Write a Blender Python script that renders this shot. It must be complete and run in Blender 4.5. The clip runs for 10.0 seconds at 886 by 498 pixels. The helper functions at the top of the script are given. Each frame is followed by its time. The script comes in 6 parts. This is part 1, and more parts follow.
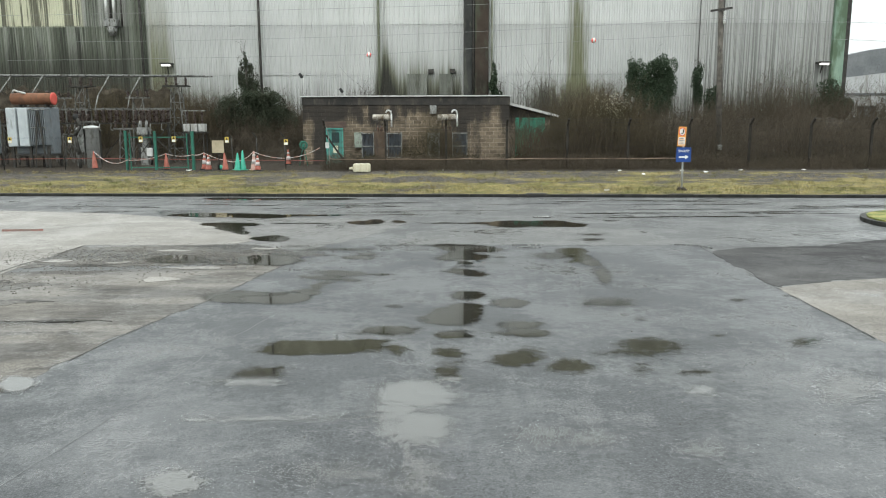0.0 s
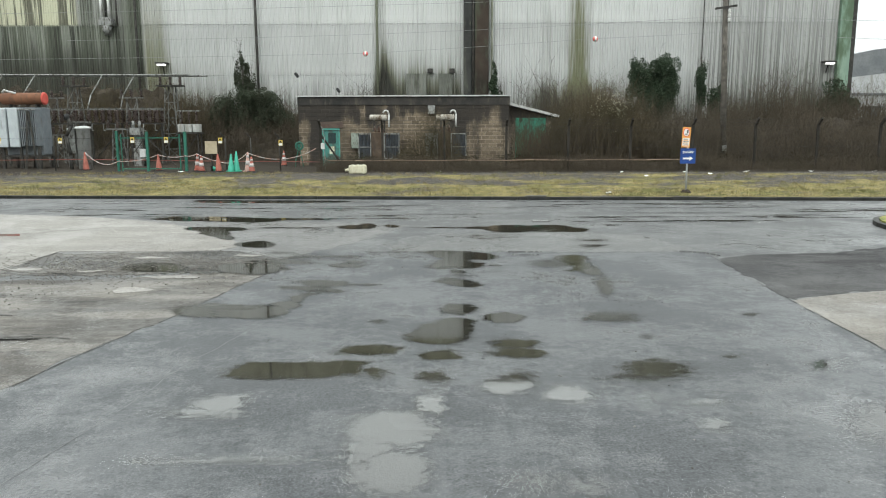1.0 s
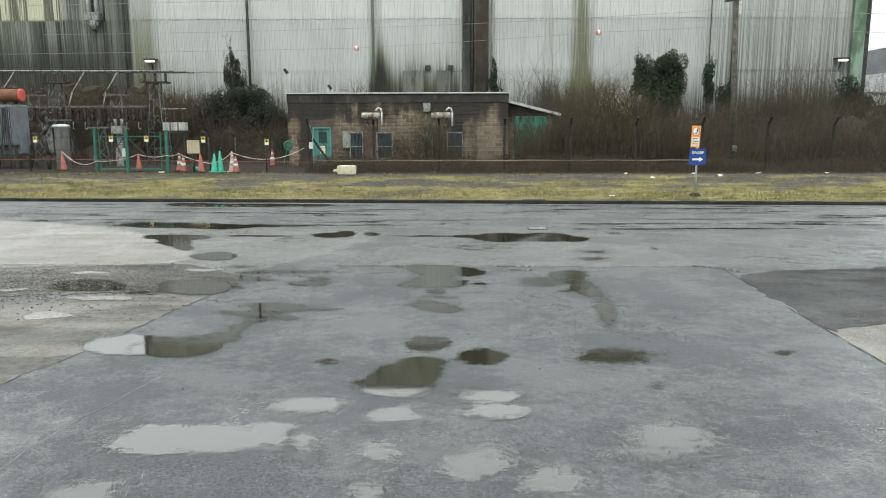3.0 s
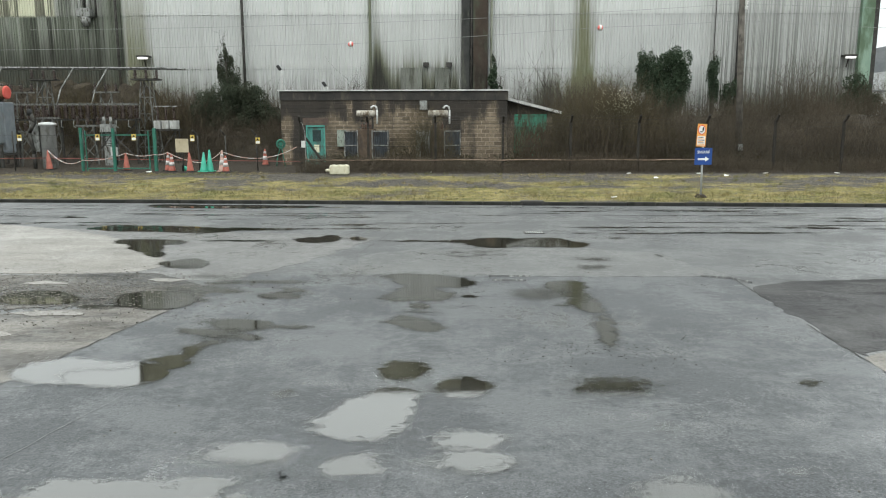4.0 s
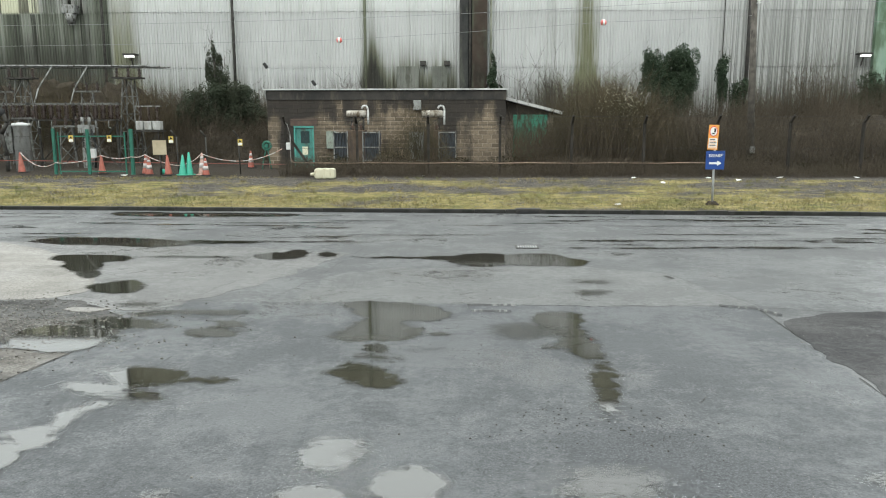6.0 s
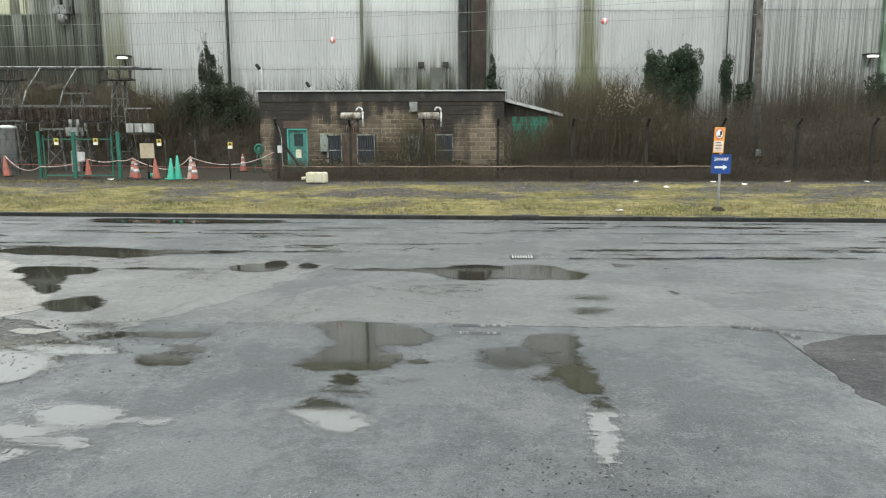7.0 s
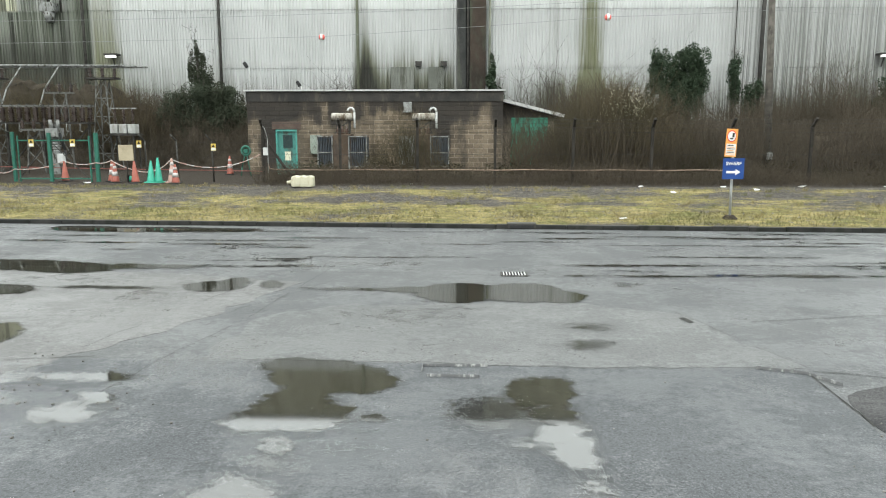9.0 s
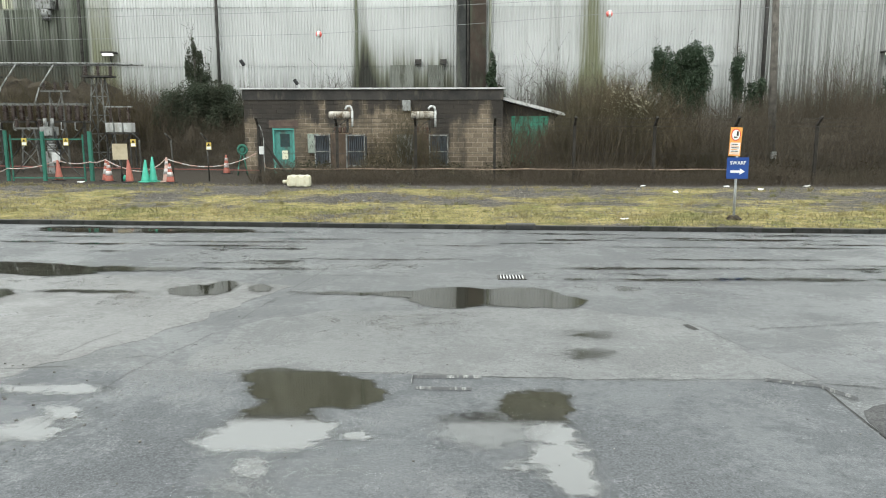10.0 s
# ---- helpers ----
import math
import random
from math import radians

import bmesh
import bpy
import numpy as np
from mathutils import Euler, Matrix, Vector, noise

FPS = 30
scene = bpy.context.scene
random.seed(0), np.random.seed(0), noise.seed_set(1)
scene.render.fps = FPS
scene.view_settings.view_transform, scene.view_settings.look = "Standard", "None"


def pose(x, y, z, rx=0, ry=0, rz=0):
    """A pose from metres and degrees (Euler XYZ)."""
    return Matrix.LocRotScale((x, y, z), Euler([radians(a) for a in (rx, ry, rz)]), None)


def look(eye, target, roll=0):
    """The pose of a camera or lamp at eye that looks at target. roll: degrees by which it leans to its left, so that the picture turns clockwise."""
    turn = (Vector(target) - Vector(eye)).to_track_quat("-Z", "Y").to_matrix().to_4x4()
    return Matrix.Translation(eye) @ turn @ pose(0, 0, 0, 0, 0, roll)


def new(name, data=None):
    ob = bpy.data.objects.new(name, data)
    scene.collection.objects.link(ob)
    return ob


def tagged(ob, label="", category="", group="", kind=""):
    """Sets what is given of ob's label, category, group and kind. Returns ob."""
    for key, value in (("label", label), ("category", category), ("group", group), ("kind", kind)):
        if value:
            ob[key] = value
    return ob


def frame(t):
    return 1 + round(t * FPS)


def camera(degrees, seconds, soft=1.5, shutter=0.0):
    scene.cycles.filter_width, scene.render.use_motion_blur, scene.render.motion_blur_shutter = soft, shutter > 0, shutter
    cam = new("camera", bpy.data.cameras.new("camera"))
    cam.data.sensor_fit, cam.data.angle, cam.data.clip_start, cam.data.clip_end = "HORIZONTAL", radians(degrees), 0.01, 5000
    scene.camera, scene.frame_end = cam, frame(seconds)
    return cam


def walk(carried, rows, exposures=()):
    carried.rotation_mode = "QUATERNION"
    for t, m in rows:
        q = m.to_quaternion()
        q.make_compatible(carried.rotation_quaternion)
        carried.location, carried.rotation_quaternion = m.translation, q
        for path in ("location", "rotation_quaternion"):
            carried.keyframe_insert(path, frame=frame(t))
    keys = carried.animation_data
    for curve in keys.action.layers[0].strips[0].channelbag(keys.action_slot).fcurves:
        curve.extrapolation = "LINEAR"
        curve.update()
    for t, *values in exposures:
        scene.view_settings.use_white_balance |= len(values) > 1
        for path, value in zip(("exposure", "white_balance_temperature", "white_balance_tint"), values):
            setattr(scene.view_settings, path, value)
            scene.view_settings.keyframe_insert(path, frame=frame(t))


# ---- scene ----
cam = camera(62.3, 10.0, 1.1)
PATH = [
    (0, (-0.427, 0.471, 2.551), (-0.435, 2.444, 2.224), -0.2),
    (0.5, (-0.355, 0.821, 2.532), (-0.364, 2.794, 2.207), -0.2),
    (1, (-0.246, 1.291, 2.551), (-0.259, 3.265, 2.225), -0.2),
    (1.5, (-0.169, 1.706, 2.522), (-0.184, 3.679, 2.196), -0.2),
    (2, (-0.042, 2.198, 2.519), (-0.061, 4.171, 2.191), -0.1),
    (2.5, (0.058, 2.636, 2.518), (0.037, 4.609, 2.192), -0.1),
    (4, (0.419, 4.199, 2.497), (0.39, 6.171, 2.166), -0.1),
    (4.5, (0.504, 4.641, 2.502), (0.472, 6.613, 2.171), 0.0),
    (5, (0.63, 5.177, 2.516), (0.594, 7.149, 2.182), 0.1),
    (5.5, (0.753, 5.668, 2.497), (0.715, 7.64, 2.165), 0.0),
    (7, (1.096, 7.105, 2.511), (1.049, 9.078, 2.188), -0.1),
    (7.5, (1.199, 7.583, 2.505), (1.149, 9.557, 2.183), -0.1),
    (8, (1.286, 8.018, 2.512), (1.235, 9.991, 2.19), 0.1),
    (8.5, (1.364, 8.351, 2.516), (1.309, 10.324, 2.195), 0.0),
    (9, (1.435, 8.677, 2.506), (1.378, 10.65, 2.187), -0.0),
    (9.5, (1.481, 8.913, 2.506), (1.423, 10.887, 2.186), -0.0),
    (10, (1.53, 9.114, 2.496), (1.469, 11.087, 2.174), -0.0),
]
walk(cam, [(t, look(eye, target, roll)) for t, eye, target, roll in PATH], ((0, 0.14), (2.5, 0.13), (4.0, 0.11), (4.5, 0.19), (5.5, 0.23), (7.0, 0.23), (8.0, 0.23), (8.5, 0.42), (9.0, 0.45), (10, 0.47)))

# ---- world and light ----
SUN_EL, SUN_AZ = radians(52), radians(200)
world = bpy.data.worlds.new("overcast_sky")
scene.world = world
world.use_nodes = True
wt = world.node_tree
bg = wt.nodes["Background"]
sky = wt.nodes.new("ShaderNodeTexSky")
sky.sky_type, sky.sun_disc = "NISHITA", False
sky.sun_elevation, sky.sun_rotation = SUN_EL, SUN_AZ
sky.dust_density, sky.air_density = 4.0, 1.0
geo = wt.nodes.new("ShaderNodeTexCoord")
sep = wt.nodes.new("ShaderNodeSeparateXYZ")
wt.links.new(geo.outputs["Generated"], sep.inputs[0])
cloud_ramp = wt.nodes.new("ShaderNodeMapRange")
cloud_ramp.interpolation_type = "SMOOTHSTEP"
cloud_ramp.inputs["From Min"].default_value, cloud_ramp.inputs["From Max"].default_value = 0.05, 0.55
cloud_ramp.inputs["To Min"].default_value, cloud_ramp.inputs["To Max"].default_value = 9.0, 29.0
wt.links.new(sep.outputs["Z"], cloud_ramp.inputs["Value"])
cloud = wt.nodes.new("ShaderNodeMix")
cloud.data_type, cloud.blend_type = "RGBA", "MULTIPLY"
cloud.inputs[0].default_value = 1.0
cloud.inputs[7].default_value = (0.92, 0.985, 0.975, 1)
wt.links.new(cloud_ramp.outputs[0], cloud.inputs[6])
cover = wt.nodes.new("ShaderNodeMix")
cover.data_type = "RGBA"
cover.inputs[0].default_value = 0.9
wt.links.new(sky.outputs[0], cover.inputs[6])
wt.links.new(cloud.outputs[2], cover.inputs[7])
wt.links.new(cover.outputs[2], bg.inputs["Color"])
bg.inputs["Strength"].default_value = 0.115

sun = new("sun", bpy.data.lights.new("sun", "SUN"))
sun.data.energy, sun.data.angle, sun.data.color = 0.6, radians(25), (1.0, 0.97, 0.93)
sun.matrix_world = look((math.sin(SUN_AZ) * math.cos(SUN_EL) * 90, math.cos(SUN_AZ) * math.cos(SUN_EL) * 90, math.sin(SUN_EL) * 90), (0, 0, 0))


# ---- materials ----
class Nodes:
    """A short way to write node trees."""

    def __init__(self, name):
        self.mat = bpy.data.materials.new(name)
        self.mat.use_nodes = True
        self.t = self.mat.node_tree
        self.bsdf = self.t.nodes["Principled BSDF"]
        self.out = self.t.nodes["Material Output"]
        g = self.t.nodes.new("ShaderNodeNewGeometry")
        self.pos, self.island = g.outputs["Position"], g.outputs["Random Per Island"]
        s = self.t.nodes.new("ShaderNodeSeparateXYZ")
        self.t.links.new(self.pos, s.inputs[0])
        self.x, self.y, self.z = s.outputs

    def put(self, socket, value):
        if isinstance(value, bpy.types.NodeSocket):
            self.t.links.new(value, socket)
        elif isinstance(value, (tuple, list)):
            socket.default_value = (*value, 1) if len(value) == 3 and socket.type == "RGBA" else value
        else:
            socket.default_value = value

    def math(self, op, a, b=0.0, clamp=False):
        n = self.t.nodes.new("ShaderNodeMath")
        n.operation, n.use_clamp = op, clamp
        self.put(n.inputs[0], a), self.put(n.inputs[1], b)
        return n.outputs[0]

    def add(self, *v):
        r = v[0]
        for o in v[1:]:
            r = self.math("ADD", r, o)
        return r

    def mul(self, *v):
        r = v[0]
        for o in v[1:]:
            r = self.math("MULTIPLY", r, o)
        return r

    def scaled(self, sx, sy, sz):
        n = self.t.nodes.new("ShaderNodeVectorMath")
        n.operation = "MULTIPLY"
        self.put(n.inputs[0], self.pos), self.put(n.inputs[1], (sx, sy, sz))
        return n.outputs[0]

    def noise(self, scale, detail=4.0, rough=0.55, vec=None):
        n = self.t.nodes.new("ShaderNodeTexNoise")
        self.put(n.inputs["Vector"], vec or self.pos)
        n.inputs["Scale"].default_value, n.inputs["Detail"].default_value, n.inputs["Roughness"].default_value = scale, detail, rough
        return n.outputs["Fac"]

    def voronoi(self, scale, vec=None, out="Distance"):
        n = self.t.nodes.new("ShaderNodeTexVoronoi")
        self.put(n.inputs["Vector"], vec or self.pos)
        n.inputs["Scale"].default_value = scale
        return n.outputs[out]

    def step(self, v, lo, hi, a=0.0, b=1.0):
        n = self.t.nodes.new("ShaderNodeMapRange")
        n.interpolation_type = "SMOOTHSTEP"
        for i, q in enumerate((v, lo, hi, a, b)):
            self.put(n.inputs[i], q)
        return n.outputs[0]

    def window(self, v, lo, hi, soft):
        return self.mul(self.step(v, lo - soft, lo + soft), self.step(v, hi - soft, hi + soft, 1.0, 0.0))

    def mix(self, f, a, b, how="MIX"):
        n = self.t.nodes.new("ShaderNodeMix")
        n.data_type, n.blend_type = "RGBA", how
        self.put(n.inputs[0], f), self.put(n.inputs[6], a), self.put(n.inputs[7], b)
        return n.outputs[2]

    def blend(self, f, a, b):
        return self.add(self.mul(a, self.math("SUBTRACT", 1.0, f)), self.mul(f, b))

    def bump(self, h, strength, dist=0.01):
        n = self.t.nodes.new("ShaderNodeBump")
        n.inputs["Strength"].default_value, n.inputs["Distance"].default_value = strength, dist
        self.put(n.inputs["Height"], h)
        self.put(self.bsdf.inputs["Normal"], n.outputs[0])

    def set(self, **kw):
        for k, v in kw.items():
            self.put(self.bsdf.inputs[{"color": "Base Color", "rough": "Roughness", "metal": "Metallic", "spec": "Specular IOR Level",
                                       "ior": "IOR", "emit": "Emission Color", "power": "Emission Strength", "alpha": "Alpha"}[k]], v)
        return self.mat


def surface(name, c1, c2, scale=3.0, rough=0.6, fine=40.0, bump=0.15, dist=0.004, metal=0.0, dirt=None, dirt_amount=0.0):
    """A plain weathered surface: two colours at a broad scale, grain at a fine one, and dirt in patches."""
    n = Nodes(name)
    broad, grain = n.noise(scale, 5), n.noise(fine, 3)
    col = n.mix(n.step(broad, 0.35, 0.65), c1, c2)
    col = n.mix(n.step(grain, 0.3, 0.8, 0.0, 0.35), col, tuple(0.6 * c for c in c1))
    if dirt:
        d = n.noise(1.7 * scale, 6, 0.65, n.scaled(1, 1, 0.35))
        col = n.mix(n.step(d, 0.62 - dirt_amount * 0.3, 0.8 - dirt_amount * 0.3), col, dirt)
    n.bump(grain, bump, dist)
    return n.set(color=col, rough=n.step(broad, 0.2, 0.8, rough - 0.1, min(1, rough + 0.1)), metal=metal, spec=0.12 if rough > 0.58 else 0.35)


def paving(name, c1, c2, c3, film_lo, film_hi, rough=0.5, stone=70.0, film_rough=0.13, spec=0.5, size=1.0, bands=0.0):
    """Paving with its stone grain, broad stains and a broken film of rain water."""
    n = Nodes(name)
    broad, mid, fine = n.noise(0.3 * size, 5, 0.55), n.noise(1.4 * size, 7, 0.68), n.noise(stone, 3, 0.7)
    chips = n.voronoi(stone * 0.6)
    col = n.mix(n.step(broad, 0.32, 0.7), c1, c2)
    col = n.mix(n.step(mid, 0.44, 0.72, 0.0, 0.7), col, c3)
    col = n.mix(n.step(n.noise(0.7, 7, 0.65), 0.48, 0.68, 0.0, 0.5), col, tuple(1.2 * c for c in c2))
    col = n.mix(n.step(fine, 0.45, 0.68, 0.0, 0.75), col, tuple(1.8 * c for c in c2))
    col = n.mix(n.step(n.noise(stone * 0.45, 3, 0.7), 0.5, 0.66, 0.0, 0.6), col, tuple(0.5 * c for c in c3))
    if bands:
        band = n.noise(1.0, 6, 0.62, n.scaled(0.28, 1.15, 1))
        col = n.mix(n.step(band, 0.46, 0.6, 0.0, bands), col, tuple(0.45 * c for c in c1))
        col = n.mix(n.step(n.noise(1.0, 7, 0.7, n.scaled(0.8, 2.4, 1)), 0.54, 0.64, 0.0, bands), col, tuple(0.8 * c for c in c3))
    specks = n.step(n.voronoi(7.0), 0.018, 0.04, 1.0, 0.0)
    col = n.mix(n.mul(specks, 0.6), col, (0.4, 0.4, 0.38))
    wet = n.add(n.mul(n.noise(0.42, 4, 0.55), 0.6), n.mul(n.noise(2.6, 6, 0.68), 0.4))
    film = n.step(n.add(wet, n.mul(n.math("SUBTRACT", n.noise(34.0, 4, 0.75), 0.5), 0.4)), film_lo + 0.04, film_hi + 0.03)
    col = n.mix(film, col, n.mix(0.35, col, (0.02, 0.02, 0.02)))
    n.bump(n.add(n.mul(fine, 0.6), n.mul(chips, 0.5), n.mul(mid, 0.9)), 0.55, 0.006)
    damp = n.step(n.add(n.mul(n.noise(0.55, 6, 0.62), 0.72), n.mul(n.noise(9.0, 4, 0.7), 0.28)), 0.40, 0.62)
    base_rough = n.step(damp, 0.0, 1.0, min(0.85, rough + 0.13), rough - 0.1)
    base_spec = n.step(damp, 0.0, 1.0, spec * 0.42, spec * 0.72)
    return n.set(color=col, rough=n.blend(film, base_rough, film_rough), spec=n.blend(film, base_spec, spec))


ASPHALT = paving("asphalt", (0.043, 0.044, 0.045), (0.062, 0.063, 0.062), (0.028, 0.029, 0.03), 0.48, 0.63, 0.55, 48)
ASPHALT_STRIP = paving("asphalt_strip", (0.035, 0.037, 0.039), (0.052, 0.054, 0.056), (0.024, 0.0255, 0.027), 0.462, 0.625, 0.56, spec=0.43)
ASPHALT_DARK = paving("asphalt_dark", (0.021, 0.021, 0.022), (0.05, 0.049, 0.048), (0.012, 0.012, 0.013), 0.53, 0.74, 0.78, spec=0.19, size=2.0, bands=0.5)
CONCRETE = paving("concrete_paving", (0.058, 0.0525, 0.046), (0.104, 0.095, 0.083), (0.024, 0.022, 0.0195), 0.47, 0.64, 0.62, 60, spec=0.42, bands=0.75)
CONCRETE_BAY = paving("concrete_bay_paving", (0.078, 0.071, 0.062), (0.125, 0.115, 0.101), (0.04, 0.037, 0.033), 0.48, 0.66, 0.62, 60, spec=0.42, bands=0.3)
CONCRETE_PALE = paving("pale_concrete", (0.12, 0.113, 0.102), (0.168, 0.159, 0.145), (0.07, 0.063, 0.055), 0.56, 0.85, 0.65, 60, bands=0.22)
RUBBLE = paving("broken_paving", (0.02, 0.0195, 0.018), (0.085, 0.08, 0.072), (0.011, 0.0105, 0.01), 0.50, 0.68, 0.7, 25, spec=0.34, size=3.0, bands=0.6)


def water_material():
    """Still rain water, whose rim breaks up over the grain of the paving."""
    n = Nodes("puddle_water")
    at, rg = n.t.nodes.new("ShaderNodeAttribute"), n.t.nodes.new("ShaderNodeAttribute")
    at.attribute_name, rg.attribute_name = "depth", "ragged"
    broken = rg.outputs["Fac"]
    def swing(scale, detail, rough, vec=None):
        return n.math("SUBTRACT", n.noise(scale, detail, rough, vec), 0.5)

    rim = n.add(at.outputs["Fac"], n.mul(swing(1.3, 3, 0.5), 0.22), n.mul(swing(4.2, 5, 0.65, n.scaled(0.65, 1.35, 1)), 0.34),
                n.mul(swing(11.0, 4, 0.7), n.add(n.mul(broken, 0.55), 0.09)), n.mul(swing(70.0, 4, 0.8), n.add(n.mul(broken, 1.3), 0.06)), n.mul(broken, -0.11))
    film = n.mul(n.step(rim, -0.09, 0.02, 0.0, 0.3), n.step(n.noise(60.0, 3, 0.7), 0.35, 0.6))
    n.bump(n.noise(9.0, 3), 0.04, 0.004)
    n.set(color=n.mix(n.noise(1.2, 3), (0.009, 0.0088, 0.0065), (0.02, 0.0185, 0.0135)), rough=n.step(rim, -0.03, 0.02, 0.16, 0.04), ior=1.45, spec=0.9)
    return n.set(alpha=n.math("MAXIMUM", film, n.mul(n.step(rim, -0.045, 0.04), n.math("SUBTRACT", 1.0, n.mul(broken, 0.35)))))


WATER = water_material()


def cladding_material(name, pale, warm):
    """Old corrugated sheeting with streaks of algae and soot that run down it."""
    n = Nodes(name)
    wide = n.noise(1.0, 5, 0.6, n.scaled(0.55, 1, 0.05))
    thin = n.noise(1.0, 4, 0.7, n.scaled(3.2, 1, 0.16))
    drip = n.noise(1.0, 3, 0.6, n.scaled(7.0, 1, 0.12))
    streak = n.add(n.mul(wide, 0.32), n.mul(thin, 0.42), n.mul(drip, 0.34), -0.04)
    ragged = n.add(n.z, n.mul(thin, 5.0))
    left = n.step(n.x, -22.65, -22.4, 1.0, 0.0)
    far_left = n.step(n.x, -27.5, -27.1, 1.0, 0.0)
    under = n.step(n.z, 9.9, 10.15, 1.0, 0.0)
    field = n.add(
        n.mul(n.window(n.x, -22.3, -20.3, 0.5), n.step(ragged, 10.5, 13.0, 0.09, 0.03)),
        n.mul(n.window(n.x, -5.6, -4.6, 0.3), n.step(ragged, 8.5, 13.0, 0.2, 0.1)),
        n.mul(n.window(n.x, 8.7, 10.2, 0.5), n.step(ragged, 9.0, 15.0, 0.2, 0.12)),
        n.mul(n.window(n.x, -5.5, 0.8, 0.8), n.step(ragged, 7.5, 11.5, 0.27, 0.0)),
        n.mul(n.window(n.x, -15.5, -13.4, 0.5), n.step(ragged, 8.5, 11.0, 0.10, 0.0)),
        n.mul(n.window(n.x, 6.0, 12.0, 0.8), n.step(ragged, 7.0, 9.5, 0.14, 0.0)),
        n.mul(n.step(n.x, 18.0, 22.0), n.step(ragged, 8.5, 14.0, 0.12, 0.03)),
        n.mul(n.window(n.x, -22.0, -16.0, 1.5), n.step(ragged, 8.0, 12.0, 0.1, 0.02)),
        n.step(ragged, 6.0, 9.0, 0.14, 0.0))
    rib = n.noise(1.0, 2, 0.5, n.scaled(13.0, 1, 0.05))
    foot = n.add(n.z, n.mul(rib, 5.5), n.mul(wide, 2.5))
    f = n.add(streak, field)
    col = n.mix(n.step(n.noise(0.25, 5), 0.35, 0.7), pale, warm)
    col = n.mix(far_left, col, (0.44, 0.44, 0.33))
    col = n.mix(n.step(n.x, 16.5, 18.5, 0.0, 0.35), col, (0.24, 0.243, 0.225))
    col = n.mix(n.mul(n.window(n.x, -22.55, -21.0, 0.35), n.step(ragged, 9.0, 15.0, 0.95, 0.3)), col, (0.125, 0.128, 0.072))
    col = n.mix(n.step(f, 0.50, 0.64, 0.0, 0.38), col, (0.19, 0.197, 0.172))
    olive = n.mix(n.add(n.window(n.x, 7.5, 11.5, 0.6), n.window(n.x, -22.4, -20.6, 0.4), n.mul(n.window(n.x, -5.5, 0.8, 0.5), 0.3)), (0.066, 0.069, 0.048), (0.11, 0.113, 0.056))
    col = n.mix(n.step(f, 0.60, 0.78, 0.0, 0.9), col, olive)
    col = n.mix(n.mul(n.step(f, 0.74, 0.88, 0.0, 0.9), n.step(n.window(n.x, 7.5, 11.5, 0.6), 0, 1, 1.0, 0.0)), col, (0.022, 0.022, 0.019))
    # the oldest bays: grey-green sheets with dark runs and bare pale ones, and cream sheets above
    runs = n.noise(1.0, 4, 0.65, n.scaled(1.7, 1, 0.05))
    bare = n.noise(1.0, 4, 0.7, n.scaled(2.6, 2, 0.06))
    old = n.mix(n.step(runs, 0.36, 0.56), (0.03, 0.033, 0.026), (0.105, 0.115, 0.09))
    old = n.mix(n.mul(n.step(bare, 0.50, 0.62, 0.0, 0.9), n.step(n.x, -24.5, -23.5, 1.0, 0.35)), old, (0.21, 0.22, 0.19))
    old = n.mix(n.step(n.add(bare, n.mul(drip, 0.5)), 0.56, 0.68, 0.75, 0.0), old, (0.02, 0.02, 0.017))
    old = n.mix(n.mul(n.step(under, 0, 1, 0.75, 0.0), n.step(bare, 0.40, 0.6), n.step(n.x, -24.4, -23.8, 1.0, 0.2)), old, (0.27, 0.275, 0.255))
    cream = n.mix(n.step(n.add(n.mul(bare, 0.7), n.mul(wide, 0.3)), 0.50, 0.56, 0.0, 0.85), (0.44, 0.44, 0.33), (0.06, 0.06, 0.045))
    old = n.mix(n.mul(far_left, n.step(under, 0, 1, 1.0, 0.0)), old, cream)
    old = n.mix(n.mul(n.step(n.add(n.z, n.mul(runs, 4.0)), 8.8, 11.8, 0.8, 0.0), n.step(n.x, -23.6, -24.4, 0.55, 1.0)), old, (0.03, 0.031, 0.024))
    col = n.mix(left, col, old)
    sooty = n.mul(n.step(rib, 0.42, 0.62), n.step(foot, 7.6, 11.5, 0.8, 0.0), n.step(n.x, -22.3, -21.9))
    col = n.mix(sooty, col, (0.05, 0.05, 0.042))
    col = n.mix(n.mul(n.step(n.x, 17.4, 19.0), n.step(rib, 0.44, 0.56), n.step(n.z, 5.0, 13.0, 0.62, 0.3)), col, (0.07, 0.072, 0.066))
    n.bump(drip, 0.1, 0.01)
    return n.set(color=col, rough=0.7, spec=0.15)


CLADDING = cladding_material("weathered_cladding", (0.41, 0.415, 0.405), (0.36, 0.367, 0.355))
CLADDING_UPPER = cladding_material("upper_cladding", (0.47, 0.477, 0.465), (0.43, 0.437, 0.427))
CLADDING_EAVES = surface("sooty_eaves_cladding", (0.23, 0.228, 0.17), (0.32, 0.315, 0.245), 0.6, 0.75, 6, dirt=(0.17, 0.168, 0.122), dirt_amount=0.5)


